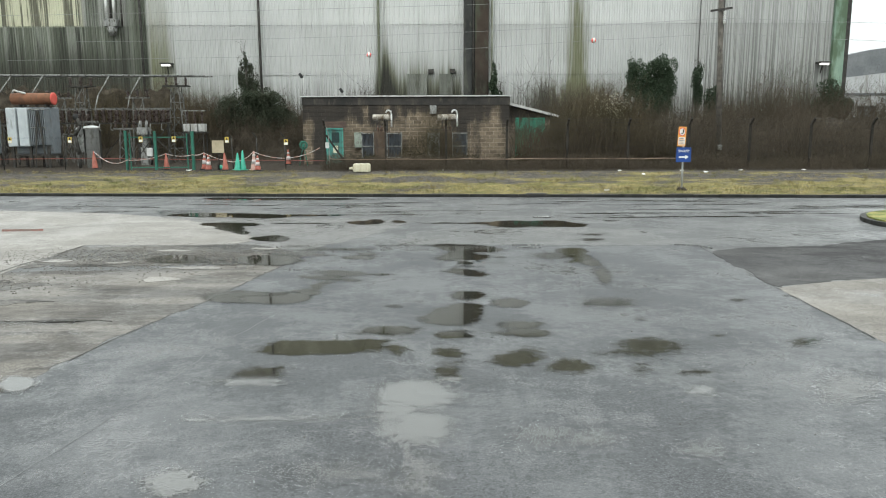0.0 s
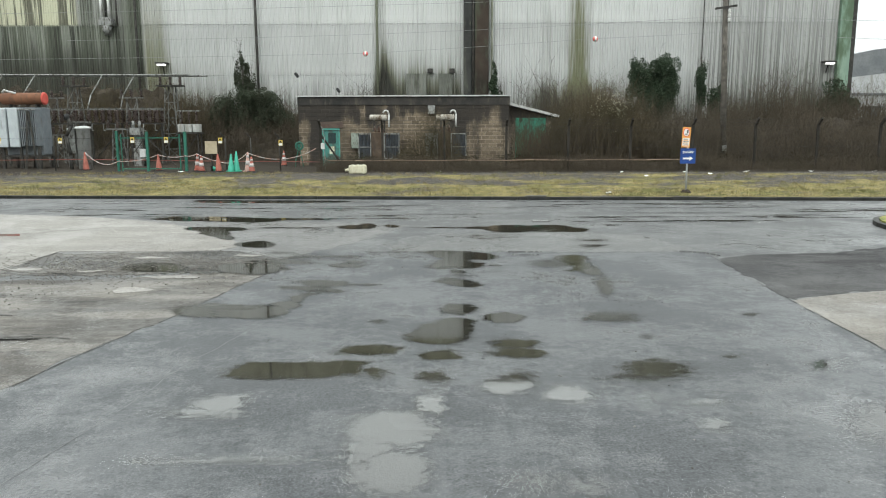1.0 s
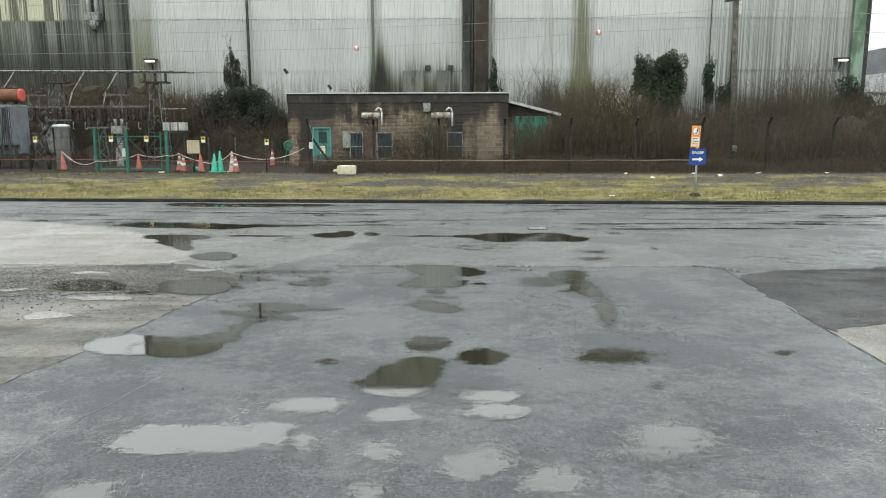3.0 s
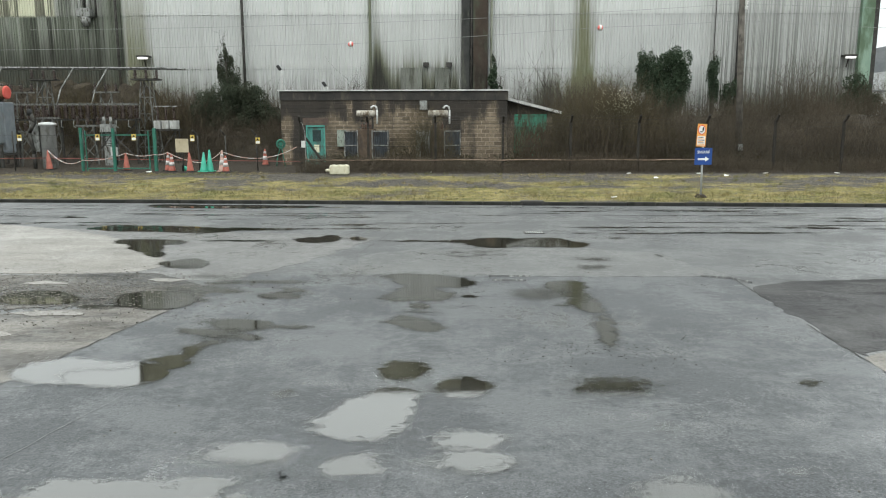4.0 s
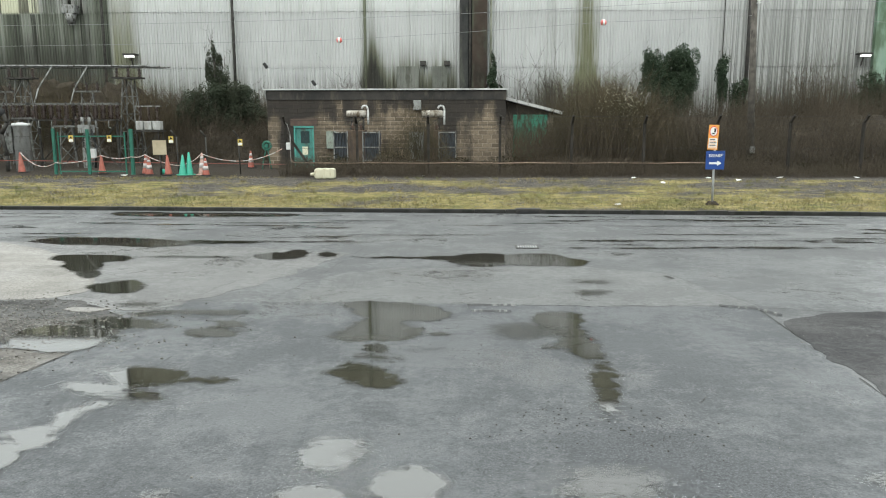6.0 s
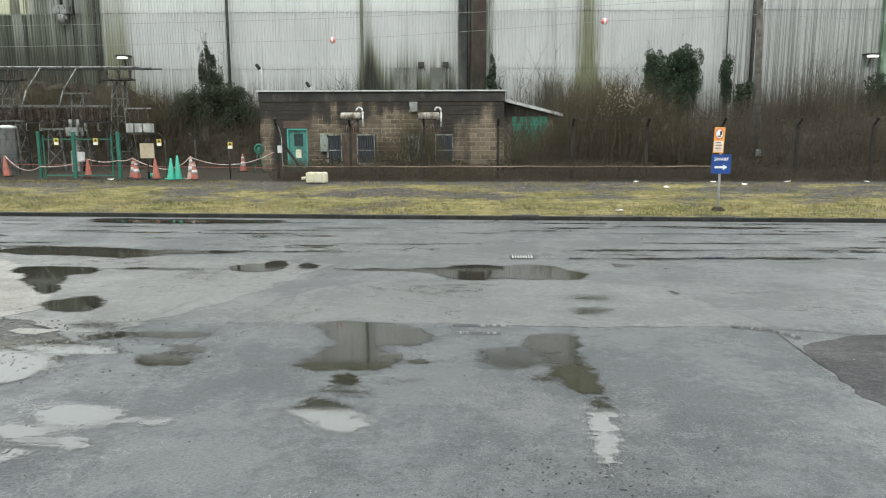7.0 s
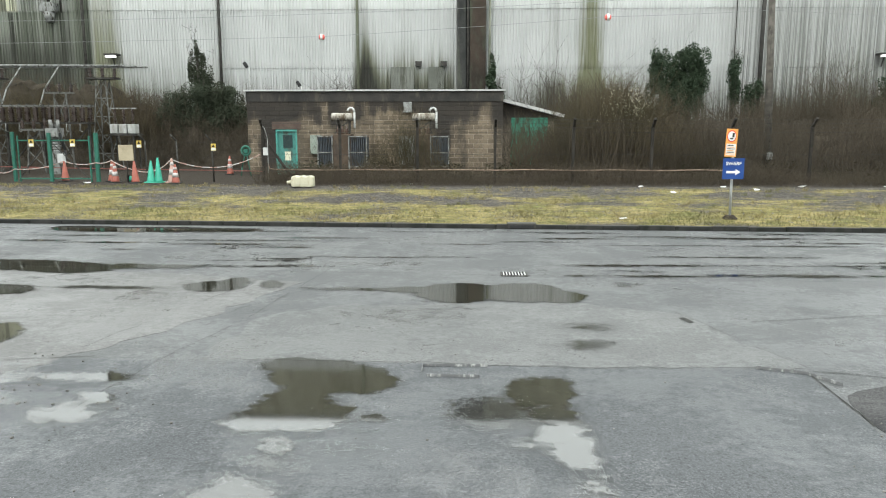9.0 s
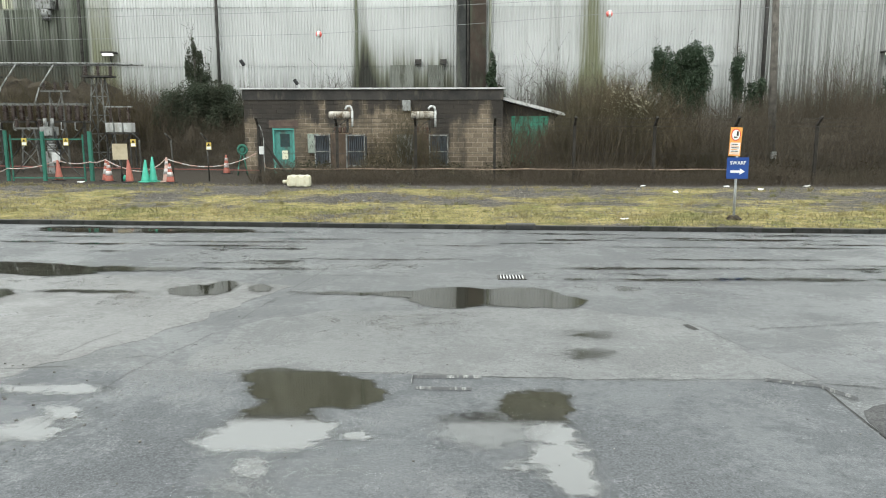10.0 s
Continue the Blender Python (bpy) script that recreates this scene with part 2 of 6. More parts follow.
def blockwork_material(name, c1, c2, c3):
    """Stone or mortar under the same shaped runs of soot."""
    n = Nodes(name)
    oi = n.t.nodes.new("ShaderNodeObjectInfo")
    r = n.math("FRACT", n.add(n.mul(oi.outputs["Random"], 7.3), n.mul(n.island, 3.1)))
    broad, fine = n.noise(0.6, 5, 0.6), n.noise(30, 4)
    col = n.mix(r, c1, c2)
    col = n.mix(n.step(fine, 0.4, 0.8, 0, 0.5), col, c3)
    runs = n.noise(1.0, 5, 0.65, n.scaled(1.6, 1, 0.22))
    blots = n.noise(0.9, 6, 0.7)
    soot = n.add(n.mul(runs, 0.7), n.mul(blots, 0.42), -0.06, n.mul(n.window(n.x, -7.95, -6.95, 0.35), 0.28), n.mul(n.window(n.x, -6.9, -6.05, 0.3), n.step(n.z, 2.4, 3.2, 0.0, 0.17)),
                 n.mul(n.window(n.x, -0.1, 0.85, 0.4), 0.25), n.mul(n.window(n.x, 1.15, 1.65, 0.25), 0.13), n.step(n.x, 2.5, 3.1, 0.0, 0.12), n.step(n.x, -8.55, -8.2, 0.1, 0.0),
                 n.step(n.add(n.z, n.mul(broad, 2.0)), 3.4, 4.6, 0.0, 0.23))
    damp = n.step(n.noise(0.7, 5, 0.6, n.scaled(1, 1, 0.6)), 0.45, 0.65)
    col = n.mix(n.mul(damp, 0.62), col, (0.055, 0.046, 0.034))
    col = n.mix(n.step(soot, 0.52, 0.74, 0.0, 0.9), col, (0.024, 0.0225, 0.021))
    n.bump(fine, 0.4, 0.01)
    return n.set(color=col, rough=0.85, spec=0.12)


BLOCK = blockwork_material("stained_stone_block", (0.10, 0.079, 0.056), (0.192, 0.153, 0.108), (0.092, 0.078, 0.058))
MORTAR = blockwork_material("mortar", (0.17, 0.14, 0.11), (0.30, 0.25, 0.20), (0.12, 0.10, 0.08))
SOOT_BEAM = surface("sooty_concrete", (0.025, 0.0245, 0.0235), (0.046, 0.043, 0.039), 1.4, 0.85, 20, dirt=(0.07, 0.062, 0.052), dirt_amount=0.3)
WHITE_TRIM = surface("white_painted_trim", (0.46, 0.465, 0.45), (0.36, 0.36, 0.345), 2.0, 0.5, 30, dirt=(0.2, 0.19, 0.16), dirt_amount=0.3)
DARK_STEEL = surface("dark_steel", (0.035, 0.034, 0.032), (0.06, 0.056, 0.05), 4, 0.6, 40, metal=0.3)
GALV = surface("galvanised_steel", (0.25, 0.255, 0.245), (0.17, 0.175, 0.165), 5, 0.6, 50, metal=0.3, dirt=(0.05, 0.045, 0.036), dirt_amount=0.5)
GALV_DULL = surface("dull_galvanised_steel", (0.06, 0.058, 0.052), (0.036, 0.035, 0.032), 5, 0.7, 50, metal=0.2, dirt=(0.025, 0.023, 0.02), dirt_amount=0.5)
GALV_MID = surface("weathered_galvanised_steel", (0.15, 0.152, 0.142), (0.095, 0.096, 0.088), 5, 0.65, 50, metal=0.25, dirt=(0.04, 0.036, 0.03), dirt_amount=0.5)
GREEN_PAINT = surface("green_paint", (0.012, 0.085, 0.058), (0.018, 0.11, 0.076), 3, 0.5, 40, dirt=(0.04, 0.06, 0.045), dirt_amount=0.25)
TEAL_PAINT = surface("teal_door_paint", (0.05, 0.24, 0.20), (0.07, 0.28, 0.235), 3, 0.5, 40, dirt=(0.08, 0.13, 0.11), dirt_amount=0.3)
GREEN_SHEET = surface("green_sheeting", (0.045, 0.22, 0.15), (0.06, 0.25, 0.175), 2, 0.6, 30, dirt=(0.05, 0.07, 0.05), dirt_amount=0.5)
PALE_GREEN = surface("pale_green_column", (0.16, 0.235, 0.18), (0.21, 0.285, 0.225), 0.4, 0.7, 20, dirt=(0.08, 0.115, 0.075), dirt_amount=0.5)
RUSTY_DARK = surface("rusted_dark_column", (0.021, 0.0215, 0.021), (0.043, 0.044, 0.041), 0.9, 0.85, 12, dirt=(0.075, 0.078, 0.062), dirt_amount=0.3)
WOOD_POLE = surface("weathered_pole_wood", (0.06, 0.055, 0.047), (0.11, 0.10, 0.087), 3, 0.85, 30, dirt=(0.03, 0.028, 0.024), dirt_amount=0.4)
POST_CONCRETE = surface("dark_post_concrete", (0.022, 0.02, 0.017), (0.04, 0.036, 0.031), 3, 0.9, 40)
KERB_STONE = surface("wet_kerb_stone", (0.018, 0.018, 0.017), (0.035, 0.034, 0.031), 2, 0.6, 40, dirt=(0.012, 0.013, 0.010), dirt_amount=0.5)
BLACK = surface("black_rubber", (0.015, 0.015, 0.015), (0.03, 0.03, 0.03), 5, 0.6)


# ---- building helpers ----
def box(bm, x0, x1, y0, y1, z0, z1, m=None):
    v = [bm.verts.new((x, y, z)) for x in (x0, x1) for y in (y0, y1) for z in (z0, z1)]
    if m:
        for q in v:
            q.co = m @ q.co
    for f in ((0, 1, 3, 2), (4, 6, 7, 5), (0, 4, 5, 1), (2, 3, 7, 6), (0, 2, 6, 4), (1, 5, 7, 3)):
        bm.faces.new([v[i] for i in f])
    return bm


def rod(bm, a, b, r0, r1=None, n=8, caps=True):
    a, b = Vector(a), Vector(b)
    r1 = r0 if r1 is None else r1
    d = (b - a).normalized()
    u = d.orthogonal().normalized()
    w = d.cross(u)
    rings = []
    for p, r in ((a, r0), (b, r1)):
        rings.append([bm.verts.new(p + (u * math.cos(k * math.tau / n) + w * math.sin(k * math.tau / n)) * r) for k in range(n)])
    for k in range(n):
        f = bm.faces.new((rings[0][k], rings[0][(k + 1) % n], rings[1][(k + 1) % n], rings[1][k]))
        f.smooth = n > 5
    if caps:
        bm.faces.new(rings[0][::-1]), bm.faces.new(rings[1])
    return bm


def bar(bm, a, b, w, h):
    """A straight bar of rectangular section."""
    a, b = Vector(a), Vector(b)
    m = Matrix.Translation(a) @ (b - a).to_track_quat("Z", "Y").to_matrix().to_4x4()
    return box(bm, -w / 2, w / 2, -h / 2, h / 2, 0, (b - a).length, m)


def pipe(bm, points, r, n=6):
    for a, b in zip(points, points[1:]):
        rod(bm, a, b, r, r, n)
    return bm


def lathe(bm, rings, centre, n=16, axis="z"):
    """A turned body from (radius, height) rings."""
    cx, cy, cz = centre
    loops = []
    for r, h in rings:
        loop = []
        for k in range(n):
            c, s = math.cos(k * math.tau / n) * r, math.sin(k * math.tau / n) * r
            loop.append(bm.verts.new((cx + c, cy + s, cz + h) if axis == "z" else (cx + h, cy + c, cz + s) if axis == "x" else (cx + c, cy + h, cz + s)))
        loops.append(loop)
    for a, b in zip(loops, loops[1:]):
        for k in range(n):
            bm.faces.new((a[k], a[(k + 1) % n], b[(k + 1) % n], b[k])).smooth = True
    bm.faces.new(loops[0][::-1]), bm.faces.new(loops[-1])
    bmesh.ops.recalc_face_normals(bm, faces=bm.faces)
    return bm


def bevelled(bm, width=0.02, segments=2):
    bmesh.ops.bevel(bm, geom=bm.edges[:], offset=width, segments=segments, affect="EDGES", profile=0.5)
    return bm


def mesh_of(name, bm, material):
    me = bpy.data.meshes.new(name)
    bmesh.ops.recalc_face_normals(bm, faces=bm.faces)
    bm.to_mesh(me)
    bm.free()
    me.materials.append(material)
    return me


def thing(name, base, label, category, group="", kind=""):
    """An Empty at a thing's base, to which its parts are added."""
    e = new(name)
    e.location, e.empty_display_size = base, 0.1
    return tagged(e, label, category, group, kind)


def root_place(ob):
    p = Vector((0, 0, 0))
    while ob:
        p = p + ob.location
        ob = ob.parent
    return p


def part(name, bm, material, parent, label=""):
    """Links a bmesh, given in world places, as one mesh under a thing or a part."""
    bmesh.ops.translate(bm, verts=bm.verts, vec=-root_place(parent))
    ob = new(name, mesh_of(name, bm, material))
    ob.parent = parent
    return tagged(ob, label)


def single(name, bm, material, label, category, group="", kind="", base=None):
    """A thing, or a piece of the setting, that is one mesh."""
    if base:
        bmesh.ops.translate(bm, verts=bm.verts, vec=-Vector(base))
    ob = new(name, mesh_of(name, bm, material))
    if base:
        ob.location = base
    return tagged(ob, label, category, group, kind)


def bm_new():
    return bmesh.new()


# ---- ground ----
def kerb_y(x):
    return 27.62 - 0.055 * x


def terrain(x, y):
    """Height of the earth behind the kerb: a verge that climbs, then level waste ground."""
    d = y - kerb_y(x) - 0.14
    return 0.10 + 0.40 * min(1, max(0, d / 7.0)) ** 1.1 + 0.025 * noise.noise((x * 0.6, y * 0.6, 3)) * min(1, max(0, d))


def outline(corners, step=0.12, rough=0.02, seed=0):
    """A closed outline with slightly worn edges."""
    pts = []
    for (ax, ay), (bx, by) in zip(corners, corners[1:] + corners[:1]):
        n = max(1, min(80, int(math.hypot(bx - ax, by - ay) / step)))
        for k in range(n):
            x, y = ax + (bx - ax) * k / n, ay + (by - ay) * k / n
            pts.append((x + rough * noise.noise((x * 3, y * 3, seed)), y + rough * noise.noise((x * 3, y * 3, seed + 9))))
    return pts


def slab(name, corners, top, material, label, category, rough=0.02, seed=0, thick=0.05):
    bm = bm_new()
    lo = [bm.verts.new((x, y, top - thick)) for x, y in outline(corners, 0.12, rough, seed)]
    hi = [bm.verts.new((v.co.x, v.co.y, top)) for v in lo]
    bm.faces.new(hi)
    for k in range(len(lo)):
        bm.faces.new((lo[k], lo[(k + 1) % len(lo)], hi[(k + 1) % len(lo)], hi[k]))
    return single(name, bm, material, label, category, kind="structure")


EARTH = surface("waste_ground", (0.085, 0.075, 0.06), (0.13, 0.115, 0.09), 0.5, 0.95, 25, 0.4, 0.02)
bm = bm_new()
box(bm, -1500, 1500, -1500, 1500, -0.5, -0.08)
single("ground", bm, EARTH, "brown waste earth that reaches the horizon", "ground", kind="structure")

bm = bm_new()
box(bm, -70, 70, -40, 26, -0.3, 0.0)
bm.faces.new([bm.verts.new(p) for p in ((-70, 26, 0), (70, 26, 0), (70, kerb_y(70), 0), (-70, kerb_y(-70), 0))])
bmesh.ops.remove_doubles(bm, verts=bm.verts, dist=0.001)
single("road", bm, ASPHALT, "wet worn grey asphalt yard with puddles", "road", kind="structure")

slab("asphalt_strip", [(-5.6, -12), (-4.76, 7.25), (-4.47, 9.2), (-4.22, 10.3), (-3.96, 11.2), (-3.7, 12.8), (-3.45, 14.0), (-3.05, 16.4), (-1.0, 16.4), (1.1, 16.35), (2.5, 16.22), (5.02, 16.22), (4.92, 14.4), (4.84, 12.0), (4.76, 9.0), (4.3, -12)], 0.004, ASPHALT_STRIP,
     "smoother dark grey resurfaced asphalt strip", "road", 0.03, 1)
slab("concrete_apron", [(-40, -12), (-40, 13.6), (-8.4, 13.4), (-6.4, 13.6), (-5.2, 13.9), (-4.1, 14.25), (-3.5, 13.95), (-3.74, 12.8), (-4.0, 11.2), (-4.26, 10.3), (-4.51, 9.2), (-4.8, 7.25), (-5.64, -12)], 0.003, CONCRETE,
     "stained tan concrete apron with worn edge", "pavement", 0.1, 2)
arc = [(-6.0, 16.45), (-5.15, 16.6), (-4.87, 17.0), (-4.9, 17.4), (-5.3, 18.2), (-6.0, 19.2), (-6.9, 20.2), (-7.8, 21.0), (-9.2, 21.9)]
slab("concrete_island", [(-40, 13.2), (-8.35, 13.1), (-8.45, 16.5)] + arc + [(-11, 22.75), (-16, 23.8), (-40, 25)], 0.008, CONCRETE_PALE,
     "pale concrete slab with a rounded end", "pavement", 0.03, 3)
slab("broken_strip", [(-9.2, 13.9), (-9.0, 16.0), (-7.0, 16.4), (-4.7, 16.45), (-3.6, 15.6), (-3.4, 14.5), (-5.6, 14.0)], 0.0055, RUBBLE,
     "broken wet paving with loose stones", "pavement", 0.28, 4)
slab("concrete_bay", [(4.88, 11.95), (5.6, 12.3), (7.0, 12.7), (30, 15.0), (30, -12), (4.34, -12), (4.8, 9.0)], 0.003, CONCRETE_BAY,
     "stained tan concrete bay beside the asphalt", "pavement", 0.03, 5)
slab("dark_patch", [(4.9, 12.0), (4.96, 14.4), (5.06, 15.5), (6.1, 15.95), (7.6, 16.1), (9.6, 17.0), (16, 17.2), (18, 14.2), (7.2, 12.75), (5.6, 12.36)], 0.0045, ASPHALT_DARK,
     "newer black asphalt patch", "road", 0.18, 6)
slab("worn_edge_paving", [(-30, 16.3), (-3.3, 15.9), (-2.7, 17.0), (-2.3, 17.6), (-1.7, 19.4), (-1.3, 20.6), (-3.6, 21.3), (-9, 22.0), (-30, 23.0)], 0.0035, paving("worn_pale_asphalt", (0.058, 0.057, 0.055), (0.082, 0.08, 0.077), (0.038, 0.037, 0.035), 0.46, 0.64, 0.5, 45),
     "pale worn asphalt beside the rounded slab", "road", 0.15, 11)
slab("worn_patch", [(-1.5, 16.25), (5.1, 16.3), (4.4, 18.6), (2.9, 19.3), (-0.5, 19.0), (-1.4, 18.2)], 0.0035, paving("worn_asphalt", (0.05, 0.051, 0.05), (0.072, 0.072, 0.07), (0.034, 0.034, 0.034), 0.46, 0.64, 0.46, 45),
     "rough pale worn asphalt", "road", 0.15, 7)

slab("loose_patch", [(-9.4, 11.9), (-8.4, 11.75), (-7.3, 12.0), (-7.1, 12.4), (-8.2, 12.55), (-9.3, 12.4)], 0.0062, RUBBLE, "dark patch of loose wet paving", "pavement", 0.3, 8)
BREAKS = ((-10.2, 12.3, 1.0, 0.4), (-8.6, 12.6, 0.9, 0.22), (-7.0, 11.1, 0.7, 0.13), (-5.6, 10.0, 0.5, 0.1), (-7.2, 14.3, 1.2, 0.2), (-5.1, 14.6, 0.9, 0.16), (-9.6, 10.2, 1.1, 0.14))
for k, (x, y, a, b) in enumerate(BREAKS):
    ring = [math.tau * i / 26 for i in range(26)]
    slab("paving_break", [(x + a * math.cos(t) * (0.8 + 1.3 * noise.noise((k * 3.1, i * 0.8, 7))), y + b * math.sin(t) * (0.8 + 1.5 * noise.noise((k * 2.3, i * 0.8, 4)))) for i, t in enumerate(ring)], 0.0072 + 0.0004 * k, RUBBLE, "ragged dark break in the wet paving", "pavement", 0.12, 60 + k)
for k, (x, y, a, b) in enumerate(((-5.3, 12.7, 0.4, 0.22), (-6.7, 14.35, 0.3, 0.16), (-5.0, 13.75, 0.6, 0.16), (-8.0, 14.5, 0.35, 0.2), (-6.2, 15.7, 0.4, 0.15), (-4.3, 15.9, 0.35, 0.14))):
    slab("concrete_fragment", [(x + a * math.cos(t) * (0.85 + 0.7 * noise.noise((k, i * 0.9, 2))), y + b * math.sin(t) * (0.85 + 0.7 * noise.noise((k, i * 0.9, 5)))) for i, t in enumerate([math.tau * i / 11 for i in range(11)])], 0.011 + 0.001 * k, CONCRETE_PALE, "pale broken concrete remnant in the paving", "pavement", 0.16, 30 + k, 0.01)


def seam(points, width, material, z=0.0075, seed=0):
    bm = bm_new()
    prev = None
    for (ax, ay), (bx, by) in zip(points, points[1:]):
        n = max(2, int(math.hypot(bx - ax, by - ay) / 0.08))
        d = Vector((bx - ax, by - ay, 0)).normalized()
        s = Vector((-d.y, d.x, 0))
        for k in range(n + 1):
            p = Vector((ax + (bx - ax) * k / n, ay + (by - ay) * k / n, z))
            p = p + s * 0.04 * noise.noise((p.x * 2.5, p.y * 2.5, seed))
            w = width * (0.6 + 0.9 * abs(noise.noise((p.x * 5, p.y * 5, seed + 4))))
            pair = (bm.verts.new(p - s * w / 2), bm.verts.new(p + s * w / 2))
            if prev and noise.noise((p.x * 1.3, p.y * 1.3, seed + 7)) > -0.18:
                bm.faces.new((prev[0], pair[0], pair[1], prev[1]))
            prev = pair
    single("crack", bm, material, "dark open joint in the wet asphalt", "crack", "cracks in the paving", "structure")


CRACK_MAT = surface("crack_dirt", (0.02, 0.02, 0.019), (0.035, 0.034, 0.03), 8, 0.8)
PALE_JOINT = surface("pale_joint", (0.11, 0.112, 0.112), (0.06, 0.062, 0.063), 6, 0.5)
seam([(-3.75, 5.0), (-3.48, 6.3), (-3.29, 7.4), (-3.1, 9.05), (-2.62, 11.0)], 0.012, PALE_JOINT, seed=1)
seam([(-2.62, 11.0), (-2.4, 12.9), (-1.9, 16.5), (-1.49, 18.2), (-0.86, 23.0)], 0.009, CRACK_MAT, seed=2)
seam([(-3.12, 16.4), (-2.9, 17.4), (-2.53, 18.8), (-1.75, 22.2)], 0.009, CRACK_MAT, seed=3)
seam([(-4.3, 16.2), (-2.7, 16.5), (-2.0, 16.9)], 0.016, CRACK_MAT, seed=4)
seam([(5.1, 16.3), (4.8, 17.3), (4.55, 18.2), (4.4, 18.75)], 0.007, CRACK_MAT, seed=5)
seam([(4.45, 18.15), (4.3, 18.65)], 0.11, CRACK_MAT, 0.009, seed=6)
seam([(5.1, 16.2), (6.2, 15.9), (7.6, 16.1), (9.5, 15.6)], 0.016, CRACK_MAT, seed=7)
seam([(5.2, 18.2), (7.0, 18.6), (9.5, 18.2), (12, 18.4)], 0.016, CRACK_MAT, seed=8)
seam([(-4.78, 7.25), (-4.48, 9.2), (-4.23, 10.3), (-3.97, 11.2), (-3.72, 12.8), (-3.47, 14.0)], 0.02, CRACK_MAT, 0.0078, seed=12)
seam([(4.78, 9.0), (4.86, 12.0), (4.94, 14.4), (5.04, 16.2)], 0.02, CRACK_MAT, 0.0078, seed=13)
seam([(-1.0, 16.42), (1.1, 16.37), (2.5, 16.24), (5.0, 16.24)], 0.012, CRACK_MAT, 0.0078, seed=14)
seam([(-1.93, 17.8), (-1.75, 18.8), (-1.19, 19.7), (0.2, 23.5)], 0.01, CRACK_MAT, seed=15)
seam([(-8.4, 16.5), (-8.5, 13.2)], 0.05, CRACK_MAT, 0.011, seed=9)
seam([(-9, 22.0), (-2, 21.6), (6, 21.0), (14, 20.6)], 0.015, CRACK_MAT, seed=10)

MARK = surface("worn_white_paint", (0.5, 0.5, 0.48), (0.25, 0.25, 0.24), 9, 0.6, 60, dirt=(0.11, 0.11, 0.11), dirt_amount=0.9)
for k, pts in enumerate(([(1.0, 16.25), (1.7, 16.25)], [(1.0, 16.05), (1.0, 16.25)], [(1.05, 15.92), (1.6, 15.9)], [(4.55, 16.28), (5.0, 16.1), (5.2, 15.75)])):
    bm = bm_new()
    for (ax, ay), (bx, by) in zip(pts, pts[1:]):
        bar(bm, (ax, ay, 0.0085), (bx, by, 0.0085), 0.004, 0.05 if k < 4 else 0.16)
    single("faded_marking", bm, MARK, "faded white paint line on asphalt", "road marking", "faded road markings", "structure")

bm = bm_new()
bar(bm, (-11.6, 18.7, 0.0105), (-10.6, 18.78, 0.0105), 0.004, 0.1)
single("faded_marking", bm, surface("faded_red_paint", (0.24, 0.12, 0.105), (0.17, 0.14, 0.125), 6, 0.7), "faded red paint mark on concrete", "road marking", "faded road markings", "structure")


# puddles: each a pool of a few rounded lobes (x, y, half width, half length, slant), with a worn or broken rim
pool_count = 0


def pool(ragged, *lobes, cell=0.05):
    global pool_count
    x0, x1 = min(l[0] - l[2] - abs(l[4]) * l[3] for l in lobes) - 0.3, max(l[0] + l[2] + abs(l[4]) * l[3] for l in lobes) + 0.3
    y0, y1 = min(l[1] - l[3] for l in lobes) - 0.3, max(l[1] + l[3] for l in lobes) + 0.3
    nx, ny = int((x1 - x0) / cell) + 2, int((y1 - y0) / cell) + 2
    gx, gy = np.meshgrid(x0 + cell * np.arange(nx), y0 + cell * np.arange(ny), indexing="ij")
    total = np.zeros_like(gx)
    for a, b, c, d, s in lobes:
        r = np.hypot((gx - a - s * (gy - b)) / c, (gy - b) / d)
        total += np.exp(np.clip((1 - r) * min(c, d), -1.5, 1.5) / 0.045)
    lev = 0.045 * np.log(total + 1e-9)
    wet = lev > -0.22 - 0.12 * ragged
    keep = wet[:-1, :-1] | wet[1:, :-1] | wet[1:, 1:] | wet[:-1, 1:]
    z = (0.0065 if x0 > -5.3 else 0.0105) + 0.0007 * (pool_count % 7)
    pool_count += 1
    verts, faces, depth, index = [], [], [], {}
    for i, j in np.argwhere(keep):
        q = ((i, j), (i + 1, j), (i + 1, j + 1), (i, j + 1))
        for k in q:
            if k not in index:
                index[k] = len(verts)
                verts.append((gx[k], gy[k], z))
                depth.append(lev[k])
        faces.append([index[k] for k in q])
    me = bpy.data.meshes.new("puddle")
    me.from_pydata(verts, [], faces)
    me.attributes.new("depth", "FLOAT", "POINT").data.foreach_set("value", depth)
    me.attributes.new("ragged", "FLOAT", "POINT").data.foreach_set("value", [ragged] * len(depth))
    me.materials.append(WATER)
    tagged(new("puddle", me), "shallow rain film broken over the rough asphalt" if ragged > 0.5 else "shallow rain puddle lying on the asphalt", "puddle", "puddles on the yard", "structure")


# along the kerb and the road
pool(0, (-7.14, 22.06, 1.5, 0.54, -0.56), (-5.97, 21.81, 1.02, 0.52, -0.49), (-4.66, 21.95, 1.02, 0.2, -0.4))
pool(0, (-6.25, 19.92, 0.81, 0.41, -0.45), (-5.96, 19.15, 0.38, 0.62, -0.46), (-5.45, 18.37, 0.19, 0.33, -0.45))
pool(0.2, (-4.39, 20.1, 0.94, 0.11, -0.33))
pool(0.15, (-4.54, 17.31, 0.43, 0.38, -0.41), (-4.46, 17.6, 0.29, 0.3, -0.4))
pool(1, (-3.55, 16.2, 0.44, 0.24, -0.37))
pool(0.1, (-2.65, 20.24, 0.47, 0.43, -0.21), (-2.35, 20.54, 0.24, 0.37, -0.19))
pool(0.1, (-1.72, 20.4, 0.17, 0.29, -0.15))
